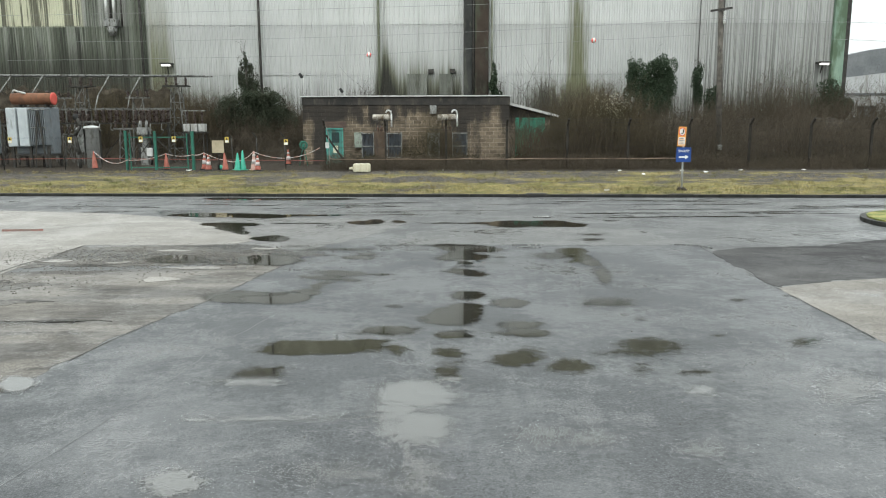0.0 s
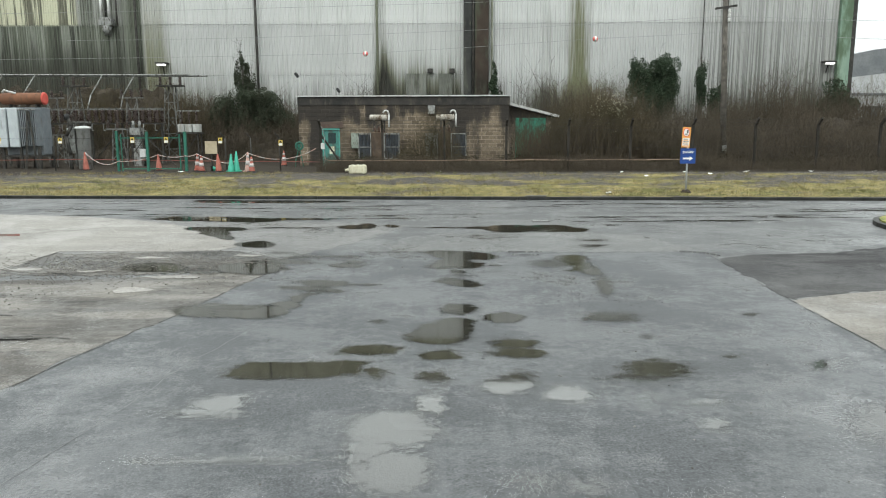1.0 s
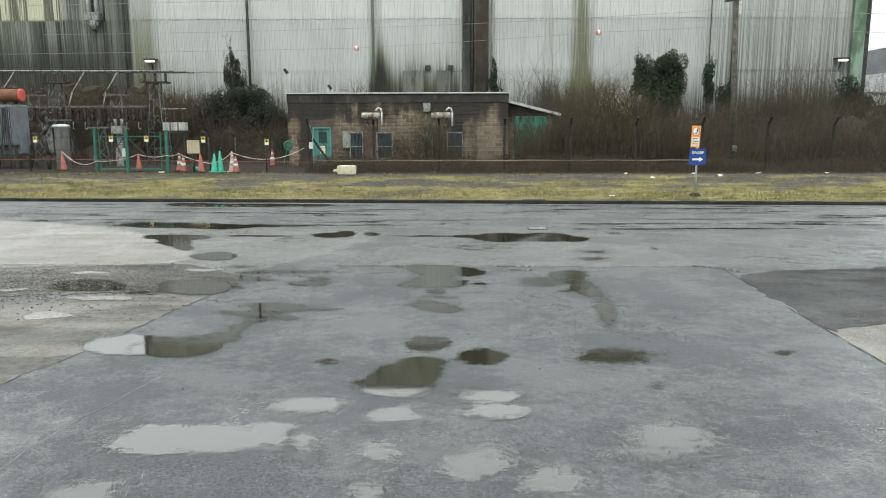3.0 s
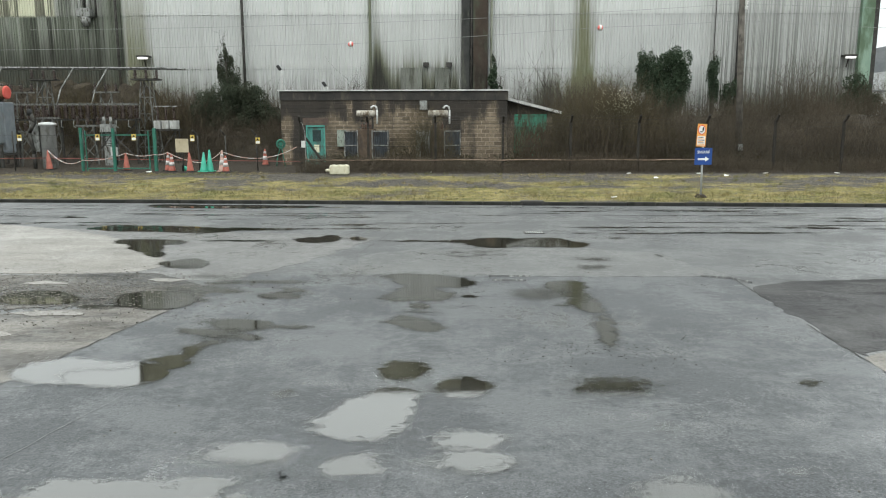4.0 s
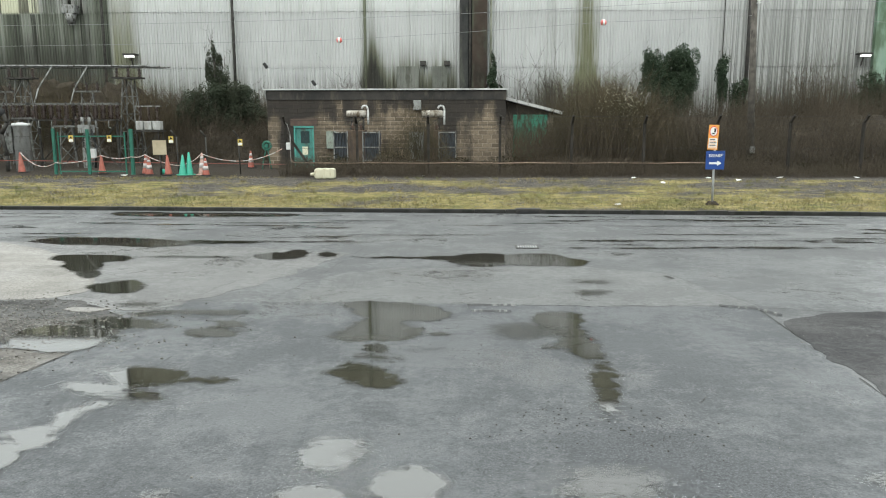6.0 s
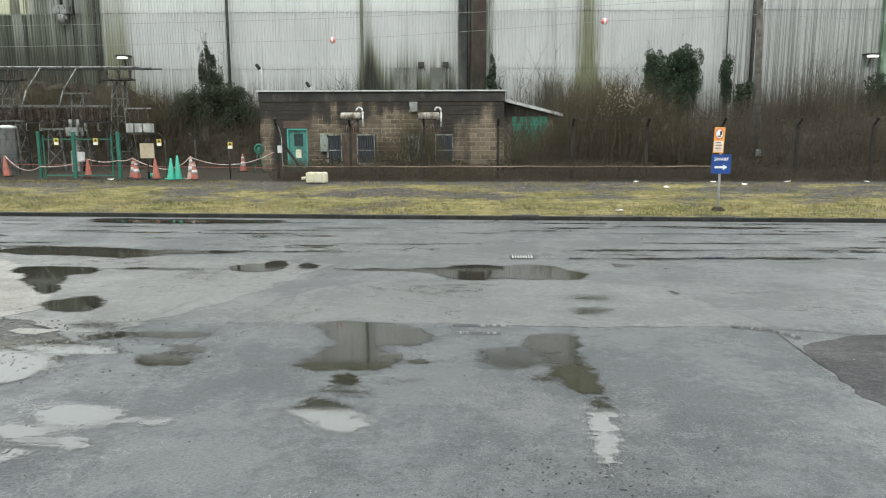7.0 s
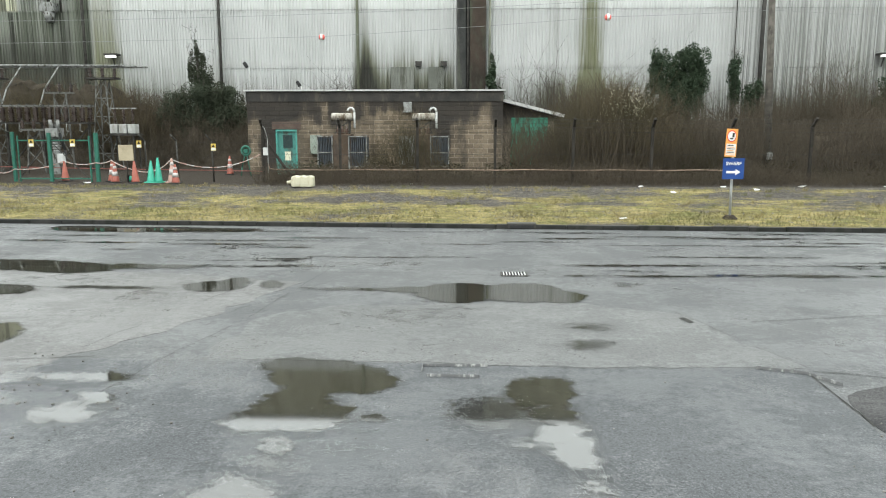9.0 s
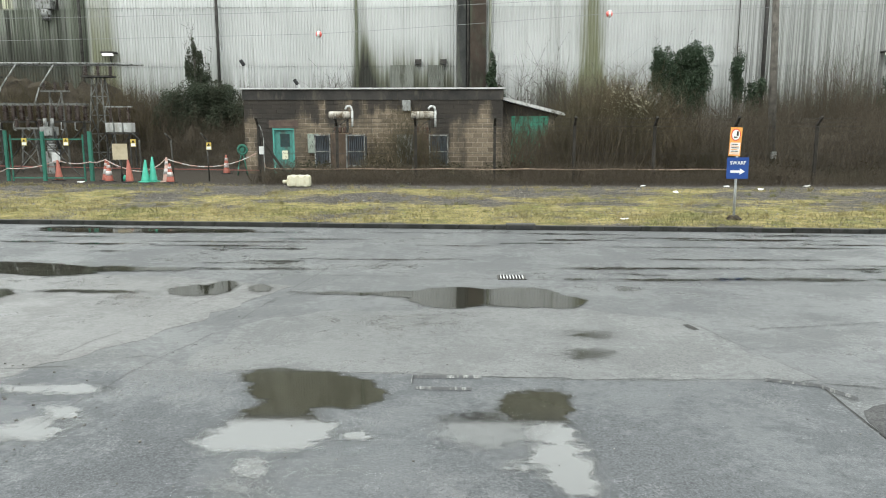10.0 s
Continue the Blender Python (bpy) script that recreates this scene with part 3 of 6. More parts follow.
pool(0.15, (-6.37, 27.02, 2.75, 0.48, -0.38), (-8.38, 27.35, 0.94, 0.37, -0.48))
pool(0.05, (1.33, 19.88, 0.63, 0.72, 0.01), (2.3, 19.94, 0.68, 0.68, 0.09), (2.93, 19.64, 0.4, 0.42, 0.14), (0.65, 20.08, 0.44, 0.25, -0.04), (-0.34, 20.11, 0.59, 0.1, -0.12))
pool(0.8, (3.05, 17.89, 0.32, 0.21, 0.17), (2.91, 17.07, 0.3, 0.23, 0.17))
# by the concrete
pool(0.1, (-3.83, 14.58, 0.45, 0.52, -0.45), (-4.06, 14.21, 0.33, 0.16, -0.5), (-3.58, 14.64, 0.23, 0.41, -0.43), (-5.32, 14.59, 0.3, 0.35, -0.61), (-4.63, 14.12, 0.21, 0.11, -0.56))
pool(0.1, (-5.71, 14.64, 0.62, 0.46, -0.47), (-3.91, 14.51, 0.61, 0.54, -0.32))
pool(0.05, (-3.7, 11.27, 0.38, 0.32, -0.42), (-3.08, 11.2, 0.48, 0.24, -0.35), (-2.72, 11.27, 0.14, 0.2, -0.31), (-3.55, 11.46, 0.52, 0.34, -0.27), (-2.94, 11.45, 0.35, 0.23, -0.22))
pool(0.05, (-3.05, 11.18, 0.49, 0.27, -0.58), (-2.71, 11.39, 0.2, 0.21, -0.5), (-2.67, 11.74, 0.2, 0.13, -0.47), (-2.6, 11.71, 0.15, 0.19, -0.28), (-2.52, 12.07, 0.11, 0.15, -0.26), (-2.57, 12.2, 0.12, 0.13, -0.43), (-2.46, 12.42, 0.15, 0.11, -0.41))
pool(0.1, (-2.31, 13.26, 0.23, 0.19, -0.35), (-2.34, 13.0, 0.13, 0.12, -0.36), (-2.2, 12.69, 0.24, 0.06, -0.36))
pool(0.1, (-2.29, 14.72, 0.13, 0.16, -0.46), (-2.15, 14.94, 0.18, 0.18, -0.43), (-2.07, 15.18, 0.12, 0.16, -0.41))
pool(0.3, (-3.28, 15.71, 0.33, 0.18, -0.36), (-2.47, 15.8, 0.51, 0.11, -0.28))
pool(0.2, (-4.81, 7.57, 0.2, 0.23, -0.58))
pool(0.2, (-3.5, 15.22, 0.62, 0.3, -0.58), (-3.41, 14.58, 0.23, 0.22, -0.62))
pool(0.2, (-2.33, 15.81, 0.33, 0.15, -0.54), (-2.76, 15.79, 0.33, 0.09, -0.61), (-2.12, 14.81, 0.33, 0.21, -0.6), (-2.07, 15.24, 0.2, 0.18, -0.55))
pool(0.2, (-2.35, 13.23, 0.46, 0.27, -0.59), (-2.7, 12.85, 0.35, 0.2, -0.6), (-2.14, 12.62, 0.25, 0.13, -0.62), (-1.64, 13.07, 0.23, 0.11, -0.48))
pool(0.2, (-0.15, 13.35, 0.31, 0.23, -0.22), (0.05, 13.06, 0.27, 0.18, -0.2), (-0.23, 13.62, 0.22, 0.15, -0.22), (-0.42, 13.37, 0.17, 0.08, -0.26))
# on the smooth strip
pool(0.1, (-0.36, 16.23, 0.38, 0.25, -0.17), (0.03, 15.9, 0.6, 0.5, -0.13), (0.44, 15.76, 0.36, 0.31, -0.09), (-0.12, 15.19, 0.37, 0.35, -0.17), (-0.23, 14.78, 0.35, 0.23, -0.19), (0.16, 14.91, 0.3, 0.25, -0.13), (-0.36, 14.69, 0.23, 0.14, -0.21), (-0.1, 14.76, 0.42, 0.24, -0.27), (-0.39, 14.64, 0.25, 0.15, -0.32), (0.2, 14.88, 0.14, 0.23, -0.22), (-0.26, 14.98, 0.29, 0.21, -0.29))
pool(0.1, (0.61, 14.82, 0.12, 0.1, -0.15), (-0.08, 14.2, 0.15, 0.15, -0.3))
pool(0.9, (-0.06, 13.85, 0.28, 0.16, -0.31), (0.44, 14.16, 0.21, 0.07, -0.2), (-0.1, 14.24, 0.14, 0.15, -0.18), (-0.07, 13.95, 0.18, 0.11, -0.19))
pool(0.08, (2.18, 15.54, 0.32, 0.31, 0.12), (2.33, 15.25, 0.11, 0.43, 0.14), (2.29, 14.22, 0.17, 0.21, 0.15), (2.21, 14.44, 0.14, 0.16, 0.14), (2.3, 13.97, 0.09, 0.14, 0.16), (2.32, 13.19, 0.11, 0.48, 0.19), (2.28, 12.69, 0.1, 0.36, 0.2), (2.16, 15.46, 0.26, 0.38, 0.09), (2.22, 14.89, 0.19, 0.23, 0.11), (2.27, 14.51, 0.2, 0.18, 0.12), (2.34, 14.24, 0.12, 0.27, 0.14), (1.97, 14.26, 0.09, 0.06, 0.07))
pool(1, (1.7, 14.96, 0.47, 0.45, 0.06))
pool(0.1, (-0.3, 10.27, 0.31, 0.48, -0.04), (-0.12, 10.66, 0.18, 0.38, -0.02), (-0.51, 9.88, 0.23, 0.17, -0.07), (-0.17, 10.7, 0.22, 0.19, -0.14), (-0.25, 10.39, 0.28, 0.21, -0.16), (-0.36, 10.04, 0.4, 0.23, -0.19))
pool(0.1, (-0.1, 11.46, 0.27, 0.3, -0.02))
pool(0.9, (0.09, 11.48, 0.15, 0.16, -0.08))
pool(0.1, (0.51, 10.98, 0.3, 0.25, 0.05))
pool(0.4, (1.74, 10.99, 0.17, 0.15, 0.18), (2.12, 10.93, 0.2, 0.18, 0.24), (1.9, 10.84, 0.28, 0.07, 0.21))
pool(0.3, (3.92, 11.09, 0.09, 0.07, 0.52), (-1.2, 10.79, 0.11, 0.07, -0.31))
pool(0.5, (2.17, 10.04, 0.1, 0.12, 0.29))
pool(0.15, (0.56, 9.76, 0.34, 0.17, 0.06), (0.56, 9.39, 0.35, 0.21, 0.07))
pool(0.2, (-0.33, 9.28, 0.24, 0.21, -0.06))
pool(0.2, (-1.25, 9.43, 0.3, 0.14, -0.18))
pool(0.15, (-1.9, 8.87, 0.61, 0.23, -0.17), (-1.37, 8.96, 0.2, 0.16, -0.1), (-1.82, 8.72, 0.65, 0.18, -0.29), (-2.24, 8.64, 0.29, 0.15, -0.36), (-1.46, 8.91, 0.18, 0.13, -0.22))
pool(0.2, (-1.15, 9.53, 0.33, 0.19, -0.08))
pool(0.2, (-1.01, 8.73, 0.11, 0.2, -0.16))
pool(0.3, (-0.41, 8.52, 0.19, 0.24, -0.07), (-0.4, 7.84, 0.17, 0.33, -0.08))
pool(0.4, (0.35, 8.3, 0.28, 0.27, 0.05), (0.5, 8.47, 0.19, 0.29, 0.11))
pool(0.35, (0.92, 8.09, 0.27, 0.26, 0.15))
pool(0.6, (2.06, 8.69, 0.2, 0.22, 0.31), (1.79, 8.53, 0.43, 0.14, 0.27), (1.98, 8.85, 0.4, 0.32, 0.27))
pool(0.4, (-2.4, 7.78, 0.28, 0.26, -0.44), (-2.6, 7.59, 0.25, 0.13, -0.49), (-2.3, 7.99, 0.17, 0.11, -0.23), (-2.39, 7.63, 0.29, 0.08, -0.25))
pool(0.7, (3.82, 8.92, 0.2, 0.2, 0.56), (3.92, 8.99, 0.17, 0.12, 0.49))
pool(0.9, (1.65, 7.99, 0.13, 0.25, 0.27))
pool(0.4, (2.96, 9.22, 0.1, 0.07, 0.41))
pool(0.8, (2.0, 11.03, 0.5, 0.25, 0.22))
pool(0.4, (2.19, 7.87, 0.15, 0.09, 0.34), (2.1, 7.36, 0.14, 0.16, 0.34))
pool(0.4, (-1.98, 6.64, 0.65, 0.06, -0.23))
pool(0.6, (-0.73, 7.25, 0.44, 0.46, -0.04), (-0.65, 6.45, 0.36, 0.48, -0.03), (-0.89, 6.81, 0.26, 0.27, -0.07), (-0.64, 5.62, 0.16, 0.45, -0.04))
pool(1, (0.38, 6.3, 0.3, 0.18, 0.13), (0.74, 6.19, 0.26, 0.2, 0.19), (1.55, 5.97, 0.3, 0.16, 0.33))
pool(1, (-1.23, 5.59, 0.55, 0.2, -0.14))
pool(1, (3.53, 7.38, 0.36, 0.5, 0.54))
pool(0.25, (-2.42, 5.43, 0.25, 0.21, -0.37))
pool(0.8, (-8.4, 11.9, 0.7, 0.2, -0.5), (-6.6, 9.9, 0.9, 0.14, -0.4))
rng = random.Random(5)
for k in range(64):
    x = rng.uniform(-12, 16)
    pool(rng.uniform(0.15, 0.5), (x, kerb_y(x) - rng.uniform(0.4, 6.2), rng.uniform(0.4, 2.0), rng.uniform(0.05, 0.12), -0.05), cell=0.08)

# the verge behind the kerb, and the waste ground past it, as one sheet
def verge_material():
    n = Nodes("verge")
    patch = n.add(n.mul(n.noise(0.55, 5, 0.6, n.scaled(0.6, 1.1, 1)), 0.74), n.mul(n.noise(3.5, 6, 0.7, n.scaled(0.8, 1.2, 1)), 0.26))
    front = n.mul(n.step(n.add(n.y, n.mul(n.x, 0.055)), 29.2, 31.8, 0.10, 0.0), n.step(n.add(n.y, n.mul(n.x, 0.055)), 27.7, 28.1))
    moss = n.step(n.add(patch, front, n.mul(n.noise(14.0, 4, 0.7), 0.25), n.step(n.y, 33.8, 36.0, 0.0, -0.25)), 0.60, 0.68)
    stones = n.voronoi(26.0, out="Color")
    grit = n.mix(n.step(n.voronoi(22.0), 0.2, 0.7), (0.185, 0.17, 0.15), (0.04, 0.036, 0.031))
    grit = n.mix(0.4, grit, n.mix(n.noise(0.8, 4), (0.056, 0.049, 0.042), (0.12, 0.106, 0.091)))
    grass = n.mix(n.step(n.noise(1.3, 4), 0.35, 0.65), (0.205, 0.18, 0.066), (0.34, 0.28, 0.12))
    grass = n.mix(n.step(n.noise(0.9, 5, 0.65), 0.52, 0.66, 0.0, 0.7), grass, (0.125, 0.145, 0.045))
    grass = n.mix(n.step(n.noise(22, 4, 0.7), 0.42, 0.62, 0, 0.85), grass, (0.06, 0.06, 0.024))
    grass = n.mix(n.step(n.noise(11, 4, 0.7), 0.52, 0.68, 0, 0.7), grass, (0.30, 0.25, 0.14))
    clods = n.add(n.mul(n.noise(3.2, 6, 0.75, n.scaled(0.55, 1.4, 1)), 0.6), n.mul(n.noise(16.0, 4, 0.75), 0.4))
    tone = n.step(clods, 0.36, 0.64, 0.42, 1.0)
    n.bump(n.add(n.noise(26, 3), n.mul(n.voronoi(26.0), 0.7), n.mul(clods, 3.0)), 0.9, 0.04)
    soil = n.mix(n.noise(6, 4), (0.022, 0.018, 0.014), (0.045, 0.038, 0.03))
    back = n.step(n.add(n.y, n.mul(n.noise(1.5, 4), 1.6)), 35.6, 36.5)
    top = n.mix(moss, grit, grass)
    top = n.mix(1.0, top, n.mix(tone, (0.0, 0.0, 0.0), (1.0, 1.0, 1.0)), "MULTIPLY")
    return n.set(color=n.mix(back, top, soil), rough=0.95, spec=0.08)


VERGE = verge_material()
bm = bm_new()
xs = [-70 + 0.7 * i for i in range(201)]
ds = [0.14 + 0.35 * j for j in range(30)] + [11 + 3 * j for j in range(28)]
grid = [[bm.verts.new((x, kerb_y(x) + d, terrain(x, kerb_y(x) + d))) for d in ds] for x in xs]
for i in range(len(xs) - 1):
    for j in range(len(ds) - 1):
        bm.faces.new((grid[i][j], grid[i + 1][j], grid[i + 1][j + 1], grid[i][j + 1])).smooth = True
single("verge", bm, VERGE, "gravel verge with patches of yellow moss and grass", "verge", kind="structure")

# ---- the great shed behind ----
WALL_Y, WALL_TOP, LOW_TOP, BAY = 56.7, 16.95, 12.3, 8.85
shed = thing("industrial_shed", (0, WALL_Y, 0.4), "huge shed clad in pale algae-streaked corrugated sheets", "building")
bm = bm_new()
box(bm, -23.15, 29.2, WALL_Y + 0.12, WALL_Y + 0.4, 0.4, WALL_TOP)
box(bm, -62, -23.15, WALL_Y + 0.12, WALL_Y + 0.4, 0.4, LOW_TOP)
box(bm, -23.15, -22.9, WALL_Y + 0.4, 120, LOW_TOP, WALL_TOP)
box(bm, 28.9, 29.2, WALL_Y + 0.4, 120, 0.4, WALL_TOP)
part("wall", bm, GALV_DULL, shed)
bm = bm_new()
box(bm, -23.4, 29.5, WALL_Y - 0.15, 120, WALL_TOP, WALL_TOP + 0.25)
box(bm, -62.3, -23.4, WALL_Y - 0.15, 120, LOW_TOP, LOW_TOP + 0.25)
part("roof", bm, GALV_DULL, shed)


def sheet_mesh(name, height, material):
    bm = bm_new()
    n, depth = 48, 0.05
    p = BAY / n
    prof = []
    for k in range(n):
        prof += [(k * p, 0), (k * p + 0.42 * p, 0), (k * p + 0.54 * p, depth), (k * p + 0.88 * p, depth)]
    prof.append((BAY, 0))
    lo = [bm.verts.new((x, y, 0)) for x, y in prof]
    hi = [bm.verts.new((x, y, height)) for x, y in prof]
    for k in range(len(prof) - 1):
        bm.faces.new((lo[k], lo[k + 1], hi[k + 1], hi[k]))
    return mesh_of(name, bm, material)


tiers = [(0.4, 6.07, CLADDING), (6.45, 3.65, CLADDING), (10.08, 3.65, CLADDING_UPPER), (13.7, WALL_TOP - 13.7, CLADDING_EAVES)]
for t, (z, h, material) in enumerate(tiers):
    me = sheet_mesh("cladding_sheet", h, material)
    for k in range(-5, 6):
        x0 = -14.3 + k * BAY
        if x0 + BAY > 30 or (t == 3 and x0 < -24):
            continue
        ob = new("cladding_sheet", me)
        ob.parent = shed
        ob.location = (x0, -0.03 * t, z - 0.4)
        ob.scale.x = min(1.0, (29.0 - x0) / BAY)
        if t == 2 and x0 < -24:
            ob.scale.z = (LOW_TOP - z) / h
for x, w, d, material, nm in ((-14.15, 0.19, 0.22, GALV_DULL, "downpipe"), (-5.35, 0.18, 0.2, surface("algae_green_pipe", (0.13, 0.14, 0.10), (0.09, 0.097, 0.066), 0.6, 0.75, 20), "downpipe"), (-22.9, 0.2, 0.2, GALV_DULL, "downpipe"), (3.0, 0.16, 0.25, surface("pale_green_flashing", (0.24, 0.25, 0.2), (0.13, 0.14, 0.1), 0.7, 0.7, 15), "flashing"), (18.3, 0.07, 0.2, DARK_STEEL, "cable"), (19.95, 0.26, 0.2, DARK_STEEL, "downpipe")):
    bm = bm_new()
    rod(bm, (x, WALL_Y - d - 0.1, 0.4), (x, WALL_Y - d - 0.1, WALL_TOP), w / 2, w / 2, 8)
    part(nm, bm, material, shed)
bm = bm_new()
box(bm, 0.95, 1.5, WALL_Y - 0.75, WALL_Y - 0.02, 0.4, WALL_TOP)
box(bm, 1.5, 1.75, WALL_Y - 0.55, WALL_Y - 0.02, 0.4, WALL_TOP)
part("pilaster", bm, RUSTY_DARK, shed, "black-stained projecting steel pilaster")
bm = bm_new()
box(bm, 1.75, 2.75, WALL_Y - 0.7, WALL_Y - 0.02, 0.4, WALL_TOP)
part("pilaster", bm, surface("rust_streaked_steel", (0.026, 0.021, 0.017), (0.05, 0.038, 0.03), 0.8, 0.85, 12, dirt=(0.05, 0.053, 0.038), dirt_amount=0.5), shed, "rust-brown streaked projecting pilaster")
bm = bm_new()
rod(bm, (1.62, WALL_Y - 0.68, 0.4), (1.62, WALL_Y - 0.68, WALL_TOP), 0.07, 0.07, 8)
part("downpipe", bm, surface("brown_pipe", (0.03, 0.028, 0.025), (0.05, 0.047, 0.042), 3, 0.7), shed)
bm = bm_new()
box(bm, 28.15, 29.0, WALL_Y - 0.4, WALL_Y - 0.05, 0.4, WALL_TOP)
part("corner_column", bm, PALE_GREEN, shed, "pale green corner flashing")
bm = bm_new()
box(bm, 29.0, 29.35, WALL_Y - 0.3, WALL_Y + 0.3, 0.4, WALL_TOP)
part("corner_trim", bm, DARK_STEEL, shed)
bm = bm_new()
bevelled(box(bm, -25.42, -24.5, WALL_Y - 0.7, WALL_Y - 0.1, 9.95, 10.5), 0.02, 1)
rod(bm, (-24.96, WALL_Y - 0.4, 9.94), (-24.96, WALL_Y - 0.4, 9.3), 0.4, 0.22, 8)
part("hopper", bm, GALV, shed, "pale grey metal hopper with a tapered outlet")
for x, r in ((-25.3, 0.1), (-25.0, 0.06), (-24.75, 0.1), (-24.2, 0.07)):
    bm = bm_new()
    rod(bm, (x, WALL_Y - 0.4, 10.5 if x < -24.5 else 9.9), (x, WALL_Y - 0.4, LOW_TOP), r, r, 8)
    part("hopper_pipe", bm, WHITE_TRIM if r > 0.08 else GALV_DULL, shed)
for x0, x1 in ((-3.28, -1.79), (-0.88, 0.1)):
    bm = bm_new()
    prof = [(x0 + (x1 - x0) * k / 32, WALL_Y - (0.16 if (k // 2) % 2 else 0.2)) for k in range(33)]
    lo, hi = [bm.verts.new((x, y, 0.4)) for x, y in prof], [bm.verts.new((x, y, 6.5)) for x, y in prof]
    for k in range(32):
        bm.faces.new((lo[k], lo[k + 1], hi[k + 1], hi[k]))
    part("patch_panel", bm, surface("dull_green_grey_sheet", (0.12, 0.125, 0.108), (0.165, 0.17, 0.15), 0.8, 0.75, 20, dirt=(0.07, 0.072, 0.058), dirt_amount=0.5), shed, "duller grey-green patch of cladding")
for x in (-1.5, 0.1):
    bm = bm_new()
    box(bm, x - 0.2, x + 0.2, WALL_Y - 0.3, WALL_Y - 0.05, 6.55, 6.85)
    part("wall_vent", bm, DARK_STEEL, shed)
LAMP_GLASS = Nodes("lit_lamp_glass").set(color=(0.9, 0.9, 0.88), emit=(1, 0.98, 0.94), power=0.9, rough=0.3)
for x, z in ((-21.1, 7.15), (27.5, 7.06)):
    lamp = thing("wall_floodlight", (x, WALL_Y - 0.1, z), "lit rectangular floodlight on the shed wall", "floodlight", "shed floodlights")
    bm = bm_new()
    box(bm, x - 0.42, x + 0.42, WALL_Y - 0.75, WALL_Y - 0.1, z + 0.08, z + 0.2)
    part("housing", bevelled(bm, 0.02), DARK_STEEL, lamp)
    bm = bm_new()
    box(bm, x - 0.3, x + 0.3, WALL_Y - 0.74, WALL_Y - 0.5, z - 0.05, z + 0.075)
    part("diffuser", bm, LAMP_GLASS, lamp, "lit white glass")
    bm = bm_new()
    bar(bm, (x, WALL_Y - 0.4, z + 0.08), (x, WALL_Y - 0.1, z - 0.6), 0.06, 0.06)
    part("bracket", bm, DARK_STEEL, lamp)

# far sheds past the corner
far = thing("far_shed", (56, 92, 0.4), "distant grey industrial shed with a dark doorway", "building", "distant sheds")
FAR_GREY = surface("far_shed_sheeting", (0.42, 0.43, 0.43), (0.34, 0.35, 0.35), 0.4, 0.7, 3, dirt=(0.2, 0.2, 0.18), dirt_amount=0.4)
FAR_DARK = surface("far_shed_dark", (0.12, 0.13, 0.135), (0.17, 0.175, 0.18), 0.3, 0.6, 3)
bm = bm_new()
pts = [(44, 0.4), (48.9, 0.4), (48.9, 4.95), (51.4, 4.95), (51.4, 0.4), (74, 0.4), (74, 8.0), (52.0, 8.8), (44, 7.9)]
a = [bm.verts.new((x, 90, z)) for x, z in pts]
b = [bm.verts.new((x, 90.4, z)) for x, z in pts]
bm.faces.new(a), bm.faces.new(b[::-1])
for k in range(len(pts)):
    bm.faces.new((a[k], a[(k + 1) % len(pts)], b[(k + 1) % len(pts)], b[k]))
part("wall", bm, FAR_GREY, far)
bm = bm_new()
box(bm, 48.8, 51.5, 90.5, 90.6, 0.4, 5.0)
part("door", bm, FAR_DARK, far)
bm = bm_new()
box(bm, 44, 74, 89.85, 89.99, 6.2, 6.45)
part("fascia", bm, FAR_DARK, far)
back = thing("far_shed", (60, 112, 0.4), "larger dark-roofed industrial shed in the distance", "building", "distant sheds")
bm = bm_new()
pts = [(52, 0.4), (90, 0.4), (90, 17), (62, 13.6), (52, 11.4)]
a = [bm.verts.new((x, 112, z)) for x, z in pts]
b = [bm.verts.new((x, 130, z)) for x, z in pts]
bm.faces.new(a), bm.faces.new(b[::-1])
for k in range(len(pts)):
    bm.faces.new((a[k], a[(k + 1) % len(pts)], b[(k + 1) % len(pts)], b[k]))
part("wall", bm, FAR_DARK, back)

# ---- the block-built switch house ----
BX0, BX1, BY, BTOP, BBASE = -8.47, 3.16, 42.4, 4.36, 0.45
house = thing("switch_house", (-2.6, BY, BBASE), "low flat-roofed block switch house with soot-stained walls", "building")
DOOR = (-7.2, -6.22, 2.53)
bm = bm_new()
box(bm, BX0, DOOR[0], BY, BY + 0.25, BBASE, 3.8)
box(bm, DOOR[1], BX1, BY, BY + 0.25, BBASE, 3.8)
box(bm, DOOR[0], DOOR[1], BY, BY + 0.25, 2.9, 3.8)
box(bm, BX0, BX0 + 0.25, BY + 0.25, 49, BBASE, 3.8)
box(bm, BX1 - 0.25, BX1, BY + 0.25, 49, BBASE, 3.8)
box(bm, BX0, BX1, 49, 49.25, BBASE, 3.8)
wall_front = part("wall", bm, MORTAR, house)
bm = bm_new()
box(bm, BX0 - 0.03, BX1 + 0.03, BY - 0.05, 49.3, 3.8, 4.26)
part("ring_beam", bm, SOOT_BEAM, house, "soot-black concrete ring beam")
bm = bm_new()
box(bm, BX0 - 0.12, BX1 + 0.12, BY - 0.14, 49.4, 4.265, 4.33)
part("roof", bm, WHITE_TRIM, house, "flat roof with white metal edge")
bm = bm_new()
box(bm, DOOR[0] - 0.15, DOOR[1] + 0.2, BY - 0.045, BY + 0.2, 2.56, 2.9)
part("lintel", bm, surface("brown_lintel", (0.07, 0.05, 0.042), (0.10, 0.075, 0.06), 3, 0.85), house)
bm = bm_new()
box(bm, DOOR[0], DOOR[1], BY + 0.08, BY + 0.13, BBASE + 0.02, 2.53)
